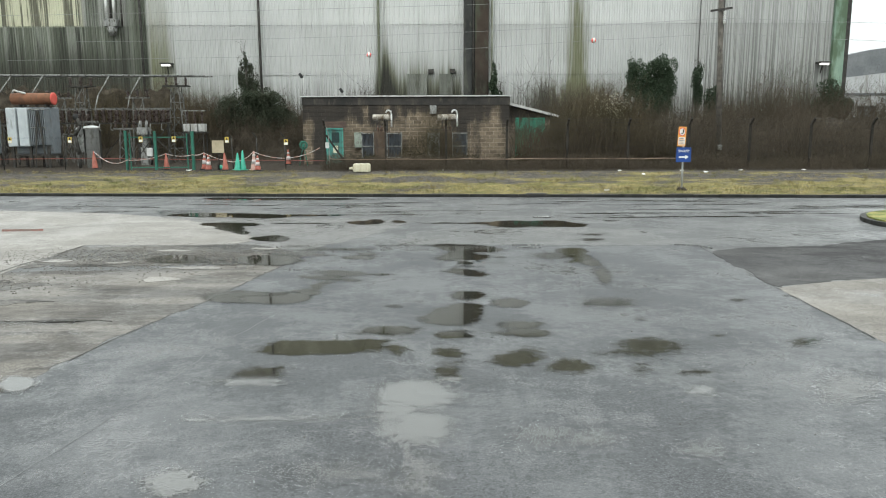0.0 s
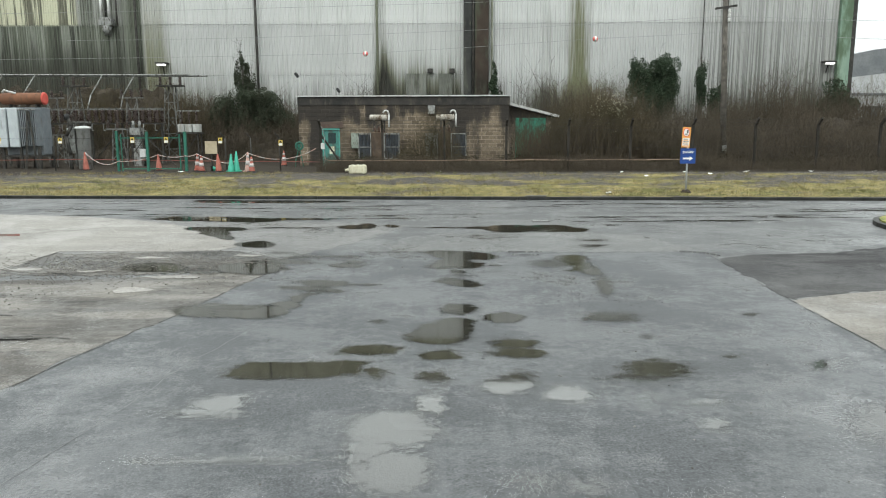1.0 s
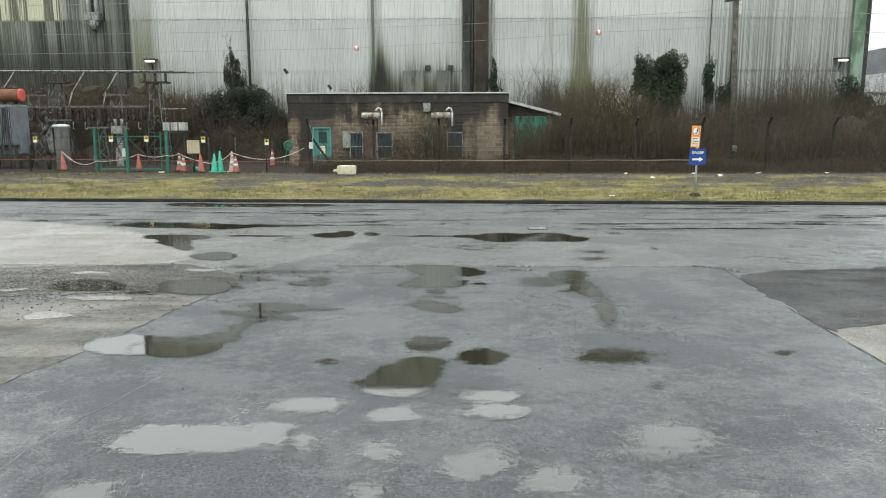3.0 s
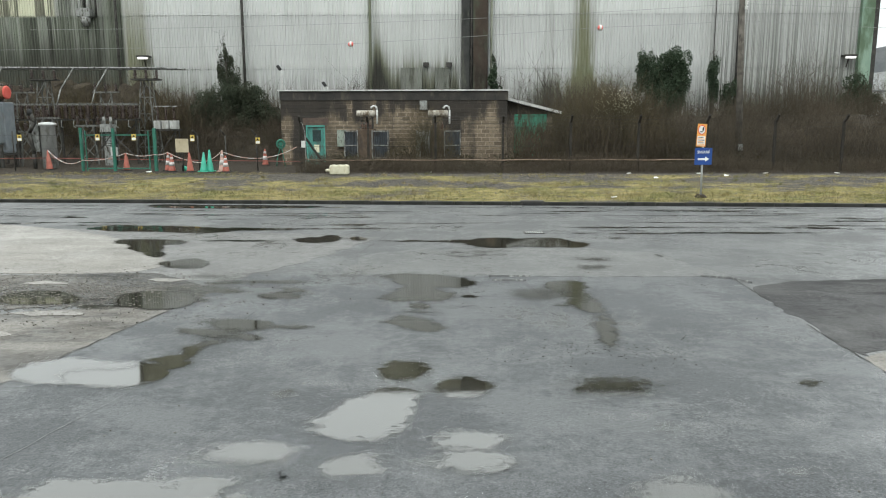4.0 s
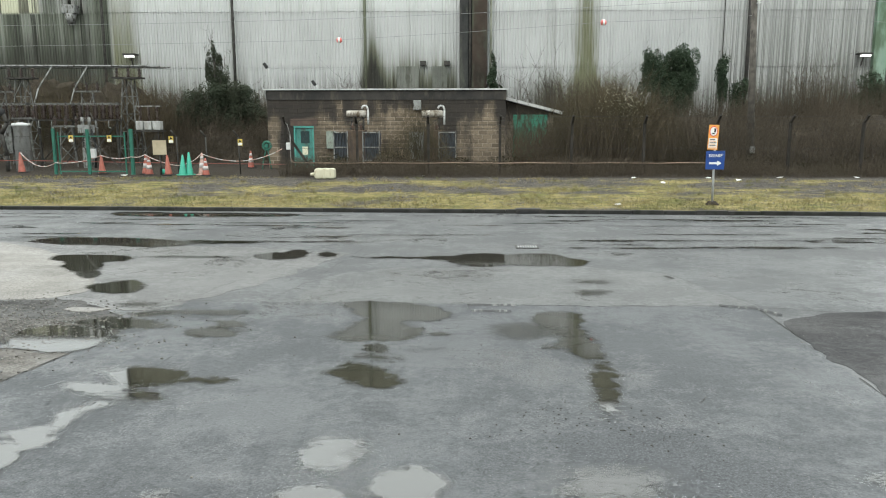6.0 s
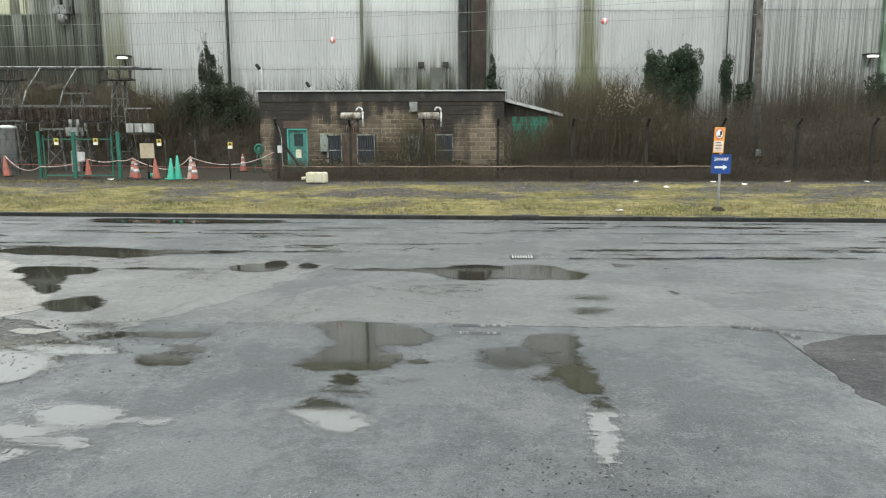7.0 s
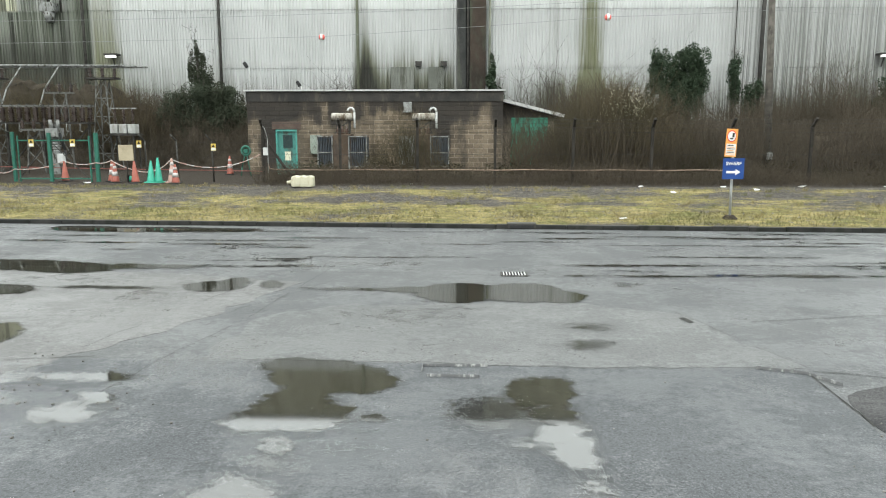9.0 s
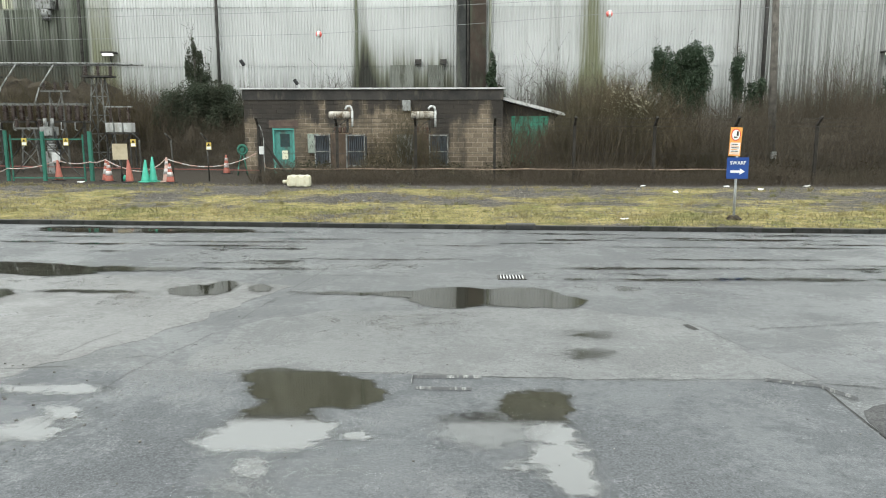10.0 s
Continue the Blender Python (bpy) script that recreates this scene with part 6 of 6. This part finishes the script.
# ---- direction sign ----
sx, sy, sz = 8.58, 28.5, 0.15
sign = thing("direction_sign", (sx, sy, sz), "orange warning plate over a blue arrow sign on a grey post", "sign")
bm = bm_new()
rod(bm, (sx, sy, sz - 0.05), (sx - 0.02, sy, 2.4), 0.032, 0.032, 12)
part("post", bm, surface("pale_grey_post", (0.34, 0.35, 0.35), (0.26, 0.27, 0.27), 4, 0.5), sign)
bm = bm_new()
bmesh.ops.create_icosphere(bm, subdivisions=3, radius=1.0, matrix=Matrix.LocRotScale((sx, sy, sz - 0.01), None, (0.2, 0.17, 0.14)))
for q in bm.verts:
    q.co += 0.05 * noise.noise_vector(q.co * 9)
part("soil_mound", bm, surface("dark_soil", (0.025, 0.02, 0.015), (0.04, 0.032, 0.024), 6, 0.95, bump=0.6, dist=0.02), sign)
ORANGE_SIGN = surface("orange_sign_face", (0.68, 0.29, 0.06), (0.6, 0.26, 0.06), 3, 0.45)
BLUE_SIGN = surface("blue_sign_face", (0.008, 0.038, 0.165), (0.0095, 0.046, 0.195), 3, 0.4)


def plate(x0, x1, z0, z1, y, material, name, parent, tilt=0.0, label=""):
    bm = bm_new()
    box(bm, x0, x1, y, y + 0.004, z0, z1)
    bmesh.ops.rotate(bm, verts=bm.verts, cent=(8.5, sy, 2.2), matrix=Matrix.Rotation(tilt, 3, "Y"))
    return part(name, bm, material, parent, label)


TL = radians(2.2)
top_plate = plate(8.335, 8.635, 1.82, 2.55, sy - 0.05, ORANGE_SIGN, "warning_plate", sign, TL, "orange plate with a ringed symbol over white text")
plate(8.36, 8.61, 1.86, 2.16, sy - 0.056, WHITE_FACE, "text_panel", top_plate, TL)
for k in range(6):
    plate(8.38 + 0.01 * (k % 2), 8.59 - 0.02 * (k % 3), 1.885 + 0.044 * k, 1.905 + 0.044 * k, sy - 0.061, INK if k % 2 else ORANGE_SIGN, "text_bar", top_plate, TL)
for r, y, mt, nm in ((0.135, sy - 0.055, surface("red_ring", (0.55, 0.04, 0.03), (0.5, 0.05, 0.04), 4, 0.4), "ring"), (0.112, sy - 0.060, WHITE_FACE, "disc")):
    bm = bm_new()
    rod(bm, (8.485, y, 2.36), (8.485, y + 0.003, 2.36), r, r, 24)
    bmesh.ops.scale(bm, verts=bm.verts, vec=(0.9, 1, 1.15), space=Matrix.Translation((-8.485, 0, -2.36)))
    part(nm, bm, mt, top_plate)
plate(8.49, 8.545, 2.33, 2.45, sy - 0.065, INK, "symbol", top_plate, TL)
plate(8.43, 8.52, 2.28, 2.315, sy - 0.066, INK, "symbol", top_plate, TL)
blue = plate(8.30, 8.86, 1.23, 1.78, sy - 0.05, BLUE_SIGN, "arrow_plate", sign, 0, "blue plate with white lettering and arrow")
bm = bm_new()
pts = [(8.40, 1.385), (8.64, 1.385), (8.64, 1.335), (8.77, 1.415), (8.64, 1.495), (8.64, 1.445), (8.40, 1.445)]
a = [bm.verts.new((x, sy - 0.054, z)) for x, z in pts]
b = [bm.verts.new((x, sy - 0.051, z)) for x, z in pts]
bm.faces.new(a), bm.faces.new(b[::-1])
for k in range(len(pts)):
    bm.faces.new((a[k], a[(k + 1) % len(pts)], b[(k + 1) % len(pts)], b[k]))
part("arrow", bm, WHITE_FACE, blue)
txt = bpy.data.curves.new("lettering", "FONT")
txt.body, txt.size, txt.align_x, txt.extrude, txt.offset = "SWARF", 0.125, "CENTER", 0.002, 0.002
tmp = bpy.data.objects.new("lettering_source", txt)
me = bpy.data.meshes.new_from_object(tmp)
bpy.data.objects.remove(tmp)
me.materials.clear()
me.materials.append(WHITE_FACE)
let = new("lettering", me)
let.parent = blue
let.matrix_local = pose(8.58 - sx, -0.054, 1.60 - sz, 90, 0, 0)

# ---- pole and overhead lines ----
pole = thing("utility_pole", (14.0, 40.1, G), "weathered wooden utility pole with a crossarm", "utility pole")
bm = bm_new()
rod(bm, (14.2, 40.1, G - 0.1), (13.86, 40.1, 9.3), 0.165, 0.125, 12)
part("pole", bm, WOOD_POLE, pole)
bm = bm_new()
bar(bm, (13.3, 39.9, 8.45), (14.4, 39.9, 8.6), 0.1, 0.1)
part("crossarm", bm, DARK_STEEL, pole)
for k, z in enumerate((7.9, 8.12, 8.34)):
    bm = bm_new()
    lathe(bm, [(0.03, -0.1), (0.09, -0.05), (0.04, 0), (0.09, 0.05), (0.03, 0.1)], (14.03, 39.9, z), 10)
    part("insulator", bm, surface("white_porcelain", (0.6, 0.6, 0.58), (0.5, 0.5, 0.48), 4, 0.3), pole)
bm = bm_new()
bevelled(box(bm, 14.06, 14.28, 39.82, 39.94, 1.3, 1.6), 0.01, 1)
part("warning_plate", bm, GALV, pole)
WIRE = surface("wire", (0.2, 0.205, 0.205), (0.26, 0.265, 0.265), 4, 0.6)
BALL = surface("red_marker_ball", (0.62, 0.10, 0.08), (0.55, 0.12, 0.10), 3, 0.4)
lines = thing("overhead_line", (13.9, 40.1, 7.4), "thin overhead wires with red and white marker balls", "cable")


def wire(pts, sag=0.1):
    bm = bm_new()
    for a, b in zip(pts, pts[1:]):
        n = 10
        q = [Vector(a).lerp(Vector(b), k / n) - Vector((0, 0, sag * 4 * (k / n) * (1 - k / n))) for k in range(n + 1)]
        pipe(bm, q, 0.009, 4)
    part("wire", bm, WIRE, lines)


wire([(13.9, 40.1, 7.35), (6.82, 37.5, 6.74), (-4.34, 39.1, 6.25), (-24, 41, 6.2)], 0.03)
wire([(13.9, 40.1, 8.12), (-20, 40.5, 7.1)], 0.25)
wire([(13.9, 40.1, 9.2), (-26, 41, 8.5)], 0.1)
wire([(13.9, 40.1, 7.35), (46, 42, 6.6)], 0.2)
wire([(13.9, 40.1, 8.12), (46, 42, 7.9)], 0.2)
for p in ((6.82, 37.5, 6.72), (-4.34, 39.1, 6.23)):
    bm = bm_new()
    bmesh.ops.create_uvsphere(bm, u_segments=16, v_segments=10, radius=0.125, matrix=Matrix.Translation(p))
    ball = part("marker_ball", bm, BALL, lines, "red and white marker ball")
    bm = bm_new()
    rod(bm, (p[0] - 0.045, p[1], p[2]), (p[0] + 0.045, p[1], p[2]), 0.129, 0.129, 16)
    part("white_band", bm, WHITE_FACE, ball)

# ---- substation ----
PORCELAIN = surface("dark_brown_porcelain", (0.03, 0.02, 0.017), (0.05, 0.035, 0.028), 5, 0.3)
PALE_RAD = surface("pale_blue_grey_paint", (0.37, 0.40, 0.41), (0.31, 0.34, 0.35), 2, 0.5, dirt=(0.2, 0.21, 0.2), dirt_amount=0.3)
GREY_RAD = surface("grey_radiator_paint", (0.11, 0.125, 0.135), (0.15, 0.165, 0.175), 3, 0.55, dirt=(0.1, 0.1, 0.1), dirt_amount=0.4)
RUST = surface("rust_brown_tank", (0.115, 0.055, 0.033), (0.165, 0.08, 0.047), 2, 0.75, dirt=(0.08, 0.05, 0.035), dirt_amount=0.4)
RED_CAP = surface("red_tank_end", (0.42, 0.07, 0.055), (0.48, 0.10, 0.08), 3, 0.6)


def insulator(bm, x, y, z, h, r=0.075):
    n = max(3, int(h / 0.075))
    rings = []
    for k in range(n):
        rings += [(r * 0.55, h * k / n), (r, h * (k + 0.5) / n)]
    lathe(bm, rings + [(r * 0.5, h)], (x, y, z), 9)


def lattice(bm, x, y, z0, z1, w0, w1, n=5, r=0.035):
    cor = lambda f: [Vector((x + sx_ * (w0 + (w1 - w0) * f) / 2, y + sy_ * (w0 + (w1 - w0) * f) / 2, z0 + (z1 - z0) * f)) for sx_, sy_ in ((-1, -1), (1, -1), (1, 1), (-1, 1))]
    for k in range(n):
        a, b = cor(k / n), cor((k + 1) / n)
        for i in range(4):
            bar(bm, a[i], b[i], r * 1.4, r * 1.4)
            bar(bm, a[i], b[(i + 1) % 4], r, r)
            bar(bm, b[i], b[(i + 1) % 4], r, r)


def bus_support(x, y):
    e = thing("busbar_support", (x, y, G), "galvanised lattice mast carrying three dark insulators", "support mast", "busbar supports")
    bm = bm_new()
    lattice(bm, x, y, G - 0.05, 5.05, 1.1, 0.45)
    part("mast", bm, GALV_MID, e)
    bm = bm_new()
    box(bm, x - 0.75, x + 0.75, y - 0.35, y + 0.35, 5.05, 5.13)
    part("crossarm", bm, GALV_DULL, e)
    for k in (-1, 0, 1):
        bm = bm_new()
        insulator(bm, x + 0.5 * k, y + 0.25 * k, 5.13, 0.5, 0.1)
        part("insulator", bm, PORCELAIN, e)


bus_support(-16.8, 46)
bus_support(-22.6, 46)
bus = thing("busbar", (-21, 46, 5.66), "three long grey overhead busbar tubes", "busbar")
for k in (-1, 0, 1):
    bm = bm_new()
    rod(bm, (-36, 46 + 0.5 * k, 5.78 + 0.0 * k), (-14.7 - 0.35 * (1 - k), 46 + 0.5 * k, 5.68), 0.045, 0.045, 8)
    part("tube", bm, GALV, bus)
for x in (-30.0, -26.5):
    bm = bm_new()
    pipe(bm, [(x, 45.5, 5.7), (x - 0.5, 44.6, 4.4), (x - 0.5, 44.3, 3.7)], 0.035, 6)
    part("dropper", bm, GALV, bus)
for x in (-20.6, -24.6, -18.7):
    bm = bm_new()
    pipe(bm, [(x, 45.5, 5.7), (x - 0.45, 44.8, 4.5), (x - 0.45, 44.3, 3.7)], 0.035, 6)
    part("dropper", bm, GALV, bus)


def isolator(x, y, w, posts):
    e = thing("isolator", (x, y, G), "steel frame with rows of dark brown insulators", "switchgear", "substation isolators")
    for xx in (x - w / 2 + 0.1, x + w / 2 - 0.1):
        bm = bm_new()
        bar(bm, (xx, y, G - 0.05), (xx, y, 2.85), 0.1, 0.1)
        part("leg", bm, GALV_DULL, e)
    bm = bm_new()
    bar(bm, (x - w / 2 + 0.1, y, 0.7), (x + w / 2 - 0.1, y, 2.7), 0.05, 0.05)
    part("brace", bm, GALV_DULL, e)
    for z, mt in ((2.86, GALV_DULL), (3.68, GALV_MID)):
        bm = bm_new()
        box(bm, x - w / 2, x + w / 2, y - 0.4, y - 0.32, z - 0.04, z + 0.04)
        box(bm, x - w / 2, x + w / 2, y + 0.32, y + 0.4, z - 0.04, z + 0.04)
        for xx in (x - w / 2, x, x + w / 2):
            box(bm, xx - 0.04, xx + 0.04, y - 0.32, y + 0.32, z - 0.035, z + 0.035)
        part("channel", bm, mt, e)
    for k in range(posts):
        for yy in (-0.36, 0.36):
            bm = bm_new()
            xx = x - w / 2 + w * (k + 0.5) / posts
            insulator(bm, xx, y + yy, 2.92, 0.7, 0.13)
            ins = part("insulator", bm, PORCELAIN, e)
            bm = bm_new()
            rod(bm, (xx, y + yy, 3.62), (xx, y + yy, 3.78), 0.05, 0.04, 7)
            part("cap", bm, GALV_DULL, ins)
    for k in range(3):
        bm = bm_new()
        xx = x - w / 2 + w * (k + 0.5) / 3
        pipe(bm, [(xx, y - 0.4, 2.84), (xx - 0.02, y - 0.42, 2.5), (xx + 0.1, y - 0.4, 2.45)], 0.025, 6)
        part("operating_rod", bm, GALV, e)


for x in (-17.7, -20.0, -22.4, -24.9, -27.4, -30.0):
    isolator(x, 44.3, 2.0, 5)

def trestle(x, y, top, w):
    """A slim steel trestle with crossed braces and dark post insulators."""
    e = thing("steel_trestle", (x, y, G), "slim galvanised trestle with crossed braces and dark insulators", "support frame", "substation trestles")
    for sx_ in (-1, 1):
        bm = bm_new()
        bar(bm, (x + sx_ * w / 2, y, G - 0.05), (x + sx_ * w * 0.3, y, top), 0.07, 0.07)
        part("leg", bm, GALV_MID, e)
    for a, b in ((0.15, 0.55), (0.55, 0.95)):
        for sx_ in (-1, 1):
            bm = bm_new()
            wa, wb = w / 2 - 0.2 * w * a, w / 2 - 0.2 * w * b
            bar(bm, (x + sx_ * wa, y - 0.04, G + (top - G) * a), (x - sx_ * wb, y - 0.04, G + (top - G) * b), 0.04, 0.04)
            part("brace", bm, GALV_MID, e)
    bm = bm_new()
    box(bm, x - w * 0.75, x + w * 0.75, y - 0.06, y + 0.06, top, top + 0.09)
    part("crossbar", bm, GALV_MID, e)
    for k in (-1, 0, 1):
        bm = bm_new()
        insulator(bm, x + k * w * 0.6, y, top + 0.09, 0.38, 0.1)
        ins = part("insulator", bm, PORCELAIN, e)
        bm = bm_new()
        rod(bm, (x + k * w * 0.6, y, top + 0.47), (x + k * w * 0.6, y, top + 0.56), 0.05, 0.05, 8)
        part("cap", bm, GALV_DULL, ins)


for x, y, top, w in ((-18.9, 43.2, 2.5, 0.9), (-20.9, 43.0, 2.9, 0.8), (-23.4, 43.4, 3.0, 0.9), (-25.6, 43.2, 2.7, 0.9), (-19.6, 47.0, 4.4, 1.0), (-24.6, 47.2, 4.4, 1.0), (-28.2, 43.5, 3.0, 1.0), (-21.3, 41.6, 2.2, 0.7)):
    trestle(x, y, top, w)

vt = thing("voltage_transformer", (-15.6, 45.5, G), "white switchgear blocks on a steel stand", "switchgear")
for x in (-16.2, -15.05):
    for y in (45.2, 45.8):
        bm = bm_new()
        bar(bm, (x, y, G - 0.05), (x, y, 2.3), 0.06, 0.06)
        part("leg", bm, GALV_DULL, vt)
bm = bm_new()
bar(bm, (-16.2, 45.2, 0.7), (-15.05, 45.2, 2.2), 0.04, 0.04)
part("brace", bm, GALV_DULL, vt)
bm = bm_new()
box(bm, -16.3, -14.9, 45.1, 45.9, 2.26, 2.34)
part("platform", bm, GALV_DULL, vt)
for x in (-16.05, -15.6, -15.15):
    bm = bm_new()
    bevelled(box(bm, x - 0.19, x + 0.19, 45.2, 45.7, 2.36, 2.82), 0.03, 2)
    part("block", bm, surface("dirty_white_casing", (0.36, 0.365, 0.35), (0.26, 0.26, 0.245), 3, 0.5, dirt=(0.2, 0.19, 0.17), dirt_amount=0.4), vt)
    bm = bm_new()
    insulator(bm, x, 45.45, 2.82, 0.75)
    part("insulator", bm, PORCELAIN, vt)
bm = bm_new()
bar(bm, (-16.3, 45.45, 3.6), (-14.9, 45.45, 3.6), 0.06, 0.06)
part("top_bar", bm, GALV, vt)
fr = thing("frame_screen", (-18.3, 53.4, G), "dark board in a pale frame on posts", "screen")
bm = bm_new()
box(bm, -18.75, -17.75, 53.4, 53.45, 3.4, 4.1)
part("board", bm, DARK_STEEL, fr)
bm = bm_new()
for x in (-18.8, -17.75):
    box(bm, x, x + 0.06, 53.36, 53.46, G, 4.4)
box(bm, -18.74, -17.75, 53.36, 53.46, 4.1, 4.18)
part("posts", bm, GALV, fr).name = "support"
ct = thing("current_transformer", (-17.6, 42.6, G), "pale grey post apparatus with ribbed top", "switchgear")
bm = bm_new()
box(bm, -17.75, -17.35, 42.4, 42.8, G - 0.02, 1.5)
for k in range(6):
    lathe(bm, [(0.12, 0), (0.2, 0.06), (0.12, 0.12)], (-17.55, 42.6, 1.5 + 0.12 * k), 12)
box(bm, -17.85, -17.3, 42.3, 42.9, 2.22, 2.62)
for x in (-17.75, -17.4):
    rod(bm, (x, 42.6, 2.62), (x, 42.6, 3.0), 0.09, 0.07, 8)
part("body", bm, GALV, ct)
bm = bm_new()
pipe(bm, [(-17.3, 42.5, 2.4), (-17.1, 42.5, 1.6), (-17.2, 42.5, G)], 0.06, 7)
part("cable", bm, BLACK, ct)
bm = bm_new()
bevelled(box(bm, -17.35, -17.05, 42.2, 42.4, 1.0, 1.45), 0.02, 1)
part("box", bm, WHITE_TRIM, ct)

# main transformer
def big_transformer(x0, y):
    e = thing("power_transformer", (x0 + 1.2, y, G), "pale blue-grey power transformer with rusty conservator", "transformer")
    bm = bm_new()
    bevelled(box(bm, x0 + 0.1, x0 + 2.1, y + 0.5, y + 1.4, 1.2, 3.7), 0.04, 1)
    part("tank", bm, GREY_RAD, e)
    for a, b, mt in ((x0, x0 + 0.52, PALE_RAD), (x0 + 0.62, x0 + 1.15, PALE_RAD)):
        bm = bm_new()
        bevelled(box(bm, a, b, y - 0.1, y + 0.5, 1.62, 3.66), 0.05, 2)
        part("radiator", bm, mt, e, "smooth pale radiator panel")
    for k in range(9):
        bm = bm_new()
        xx = x0 + 1.24 + k * 0.095
        box(bm, xx, xx + 0.045, y - 0.05, y + 0.5, 1.7, 3.6)
        part("fin", bm, GREY_RAD, e)
    for z in (2.6, 3.55):
        bm = bm_new()
        box(bm, x0 + 1.22, x0 + 2.1, y - 0.09, y - 0.05, z, z + 0.05)
        part("fin_rail", bm, GALV, e)
    bm = bm_new()
    for xx in (x0 + 0.15, x0 + 1.1, x0 + 2.05):
        for yy in (y + 0.1, y + 1.3):
            bar(bm, (xx, yy, G - 0.03), (xx, yy, 1.65), 0.12, 0.12)
    box(bm, x0, x0 + 2.12, y + 0.08, y + 1.42, 1.1, 1.2)
    bar(bm, (x0 + 1.7, y - 0.12, 3.5), (x0 + 1.5, y - 0.3, 0.5), 0.07, 0.07)
    bar(bm, (x0 + 1.75, y - 0.12, 3.5), (x0 + 2.1, y - 0.3, 0.5), 0.07, 0.07)
    part("leg_frame", bm, GALV_DULL, e)
    bm = bm_new()
    lathe(bm, [(0.26, 0), (0.31, 0.03), (0.31, 2.2), (0.29, 2.22)], (x0 + 0.05, y + 0.6, 4.15), 22, "x")
    con = part("conservator", bm, RUST, e, "rust-brown cylindrical conservator tank")
    bm = bm_new()
    lathe(bm, [(0.325, 2.2), (0.325, 2.26), (0.25, 2.29)], (x0 + 0.05, y + 0.6, 4.15), 22, "x")
    part("end_cap", bm, RED_CAP, con, "faded red end cap")
    bm = bm_new()
    for xx in (x0 + 0.4, x0 + 1.8):
        box(bm, xx, xx + 0.1, y + 0.5, y + 0.7, 3.68, 3.9)
    part("saddle", bm, GALV_DULL, con)
    bm = bm_new()
    pipe(bm, [(x0 + 0.2, y + 0.4, 4.45), (x0 + 0.35, y + 0.3, 4.58), (x0 + 0.6, y + 0.3, 4.5), (x0 + 0.9, y + 0.4, 4.42)], 0.05, 8)
    part("breather_pipe", bm, WHITE_TRIM, e)
    for k in range(3):
        bm = bm_new()
        insulator(bm, x0 + 0.4 + 0.65 * k, y + 1.15, 3.7, 0.9, 0.11)
        part("bushing", bm, PORCELAIN, e)
    return e


big_transformer(-23.78, 40.0)
big_transformer(-27.4, 40.6)
tank = thing("oil_tank", (-19.3, 40.0, G), "tall grey steel cylinder with a flanged lid", "tank")
bm = bm_new()
lathe(bm, [(0.34, 0), (0.34, 2.08), (0.41, 2.1), (0.41, 2.16), (0.37, 2.22), (0.1, 2.26)], (-19.3, 40.0, G - 0.02), 24)
part("body", bm, surface("grey_tank_paint", (0.40, 0.41, 0.40), (0.30, 0.31, 0.30), 1.5, 0.55, dirt=(0.15, 0.14, 0.125), dirt_amount=0.4), tank)
bm = bm_new()
pipe(bm, [(-19.95, 39.8, 3.1), (-19.75, 39.7, 2.7), (-20.05, 39.7, 2.2), (-19.9, 39.7, 1.2), (-19.9, 39.7, G)], 0.09, 8)
part("pipe", bm, GALV_DULL, tank)
bm = bm_new()
bevelled(box(bm, -20.12, -19.72, 39.9, 40.15, 1.3, 2.6), 0.02, 1)
part("control_box", bm, GALV, tank)
bm = bm_new()
lathe(bm, [(0.05, 0), (0.13, 0.05), (0.13, 0.3), (0.05, 0.34)], (-20.0, 39.8, 3.0), 12)
part("valve", bm, BLACK, tank)
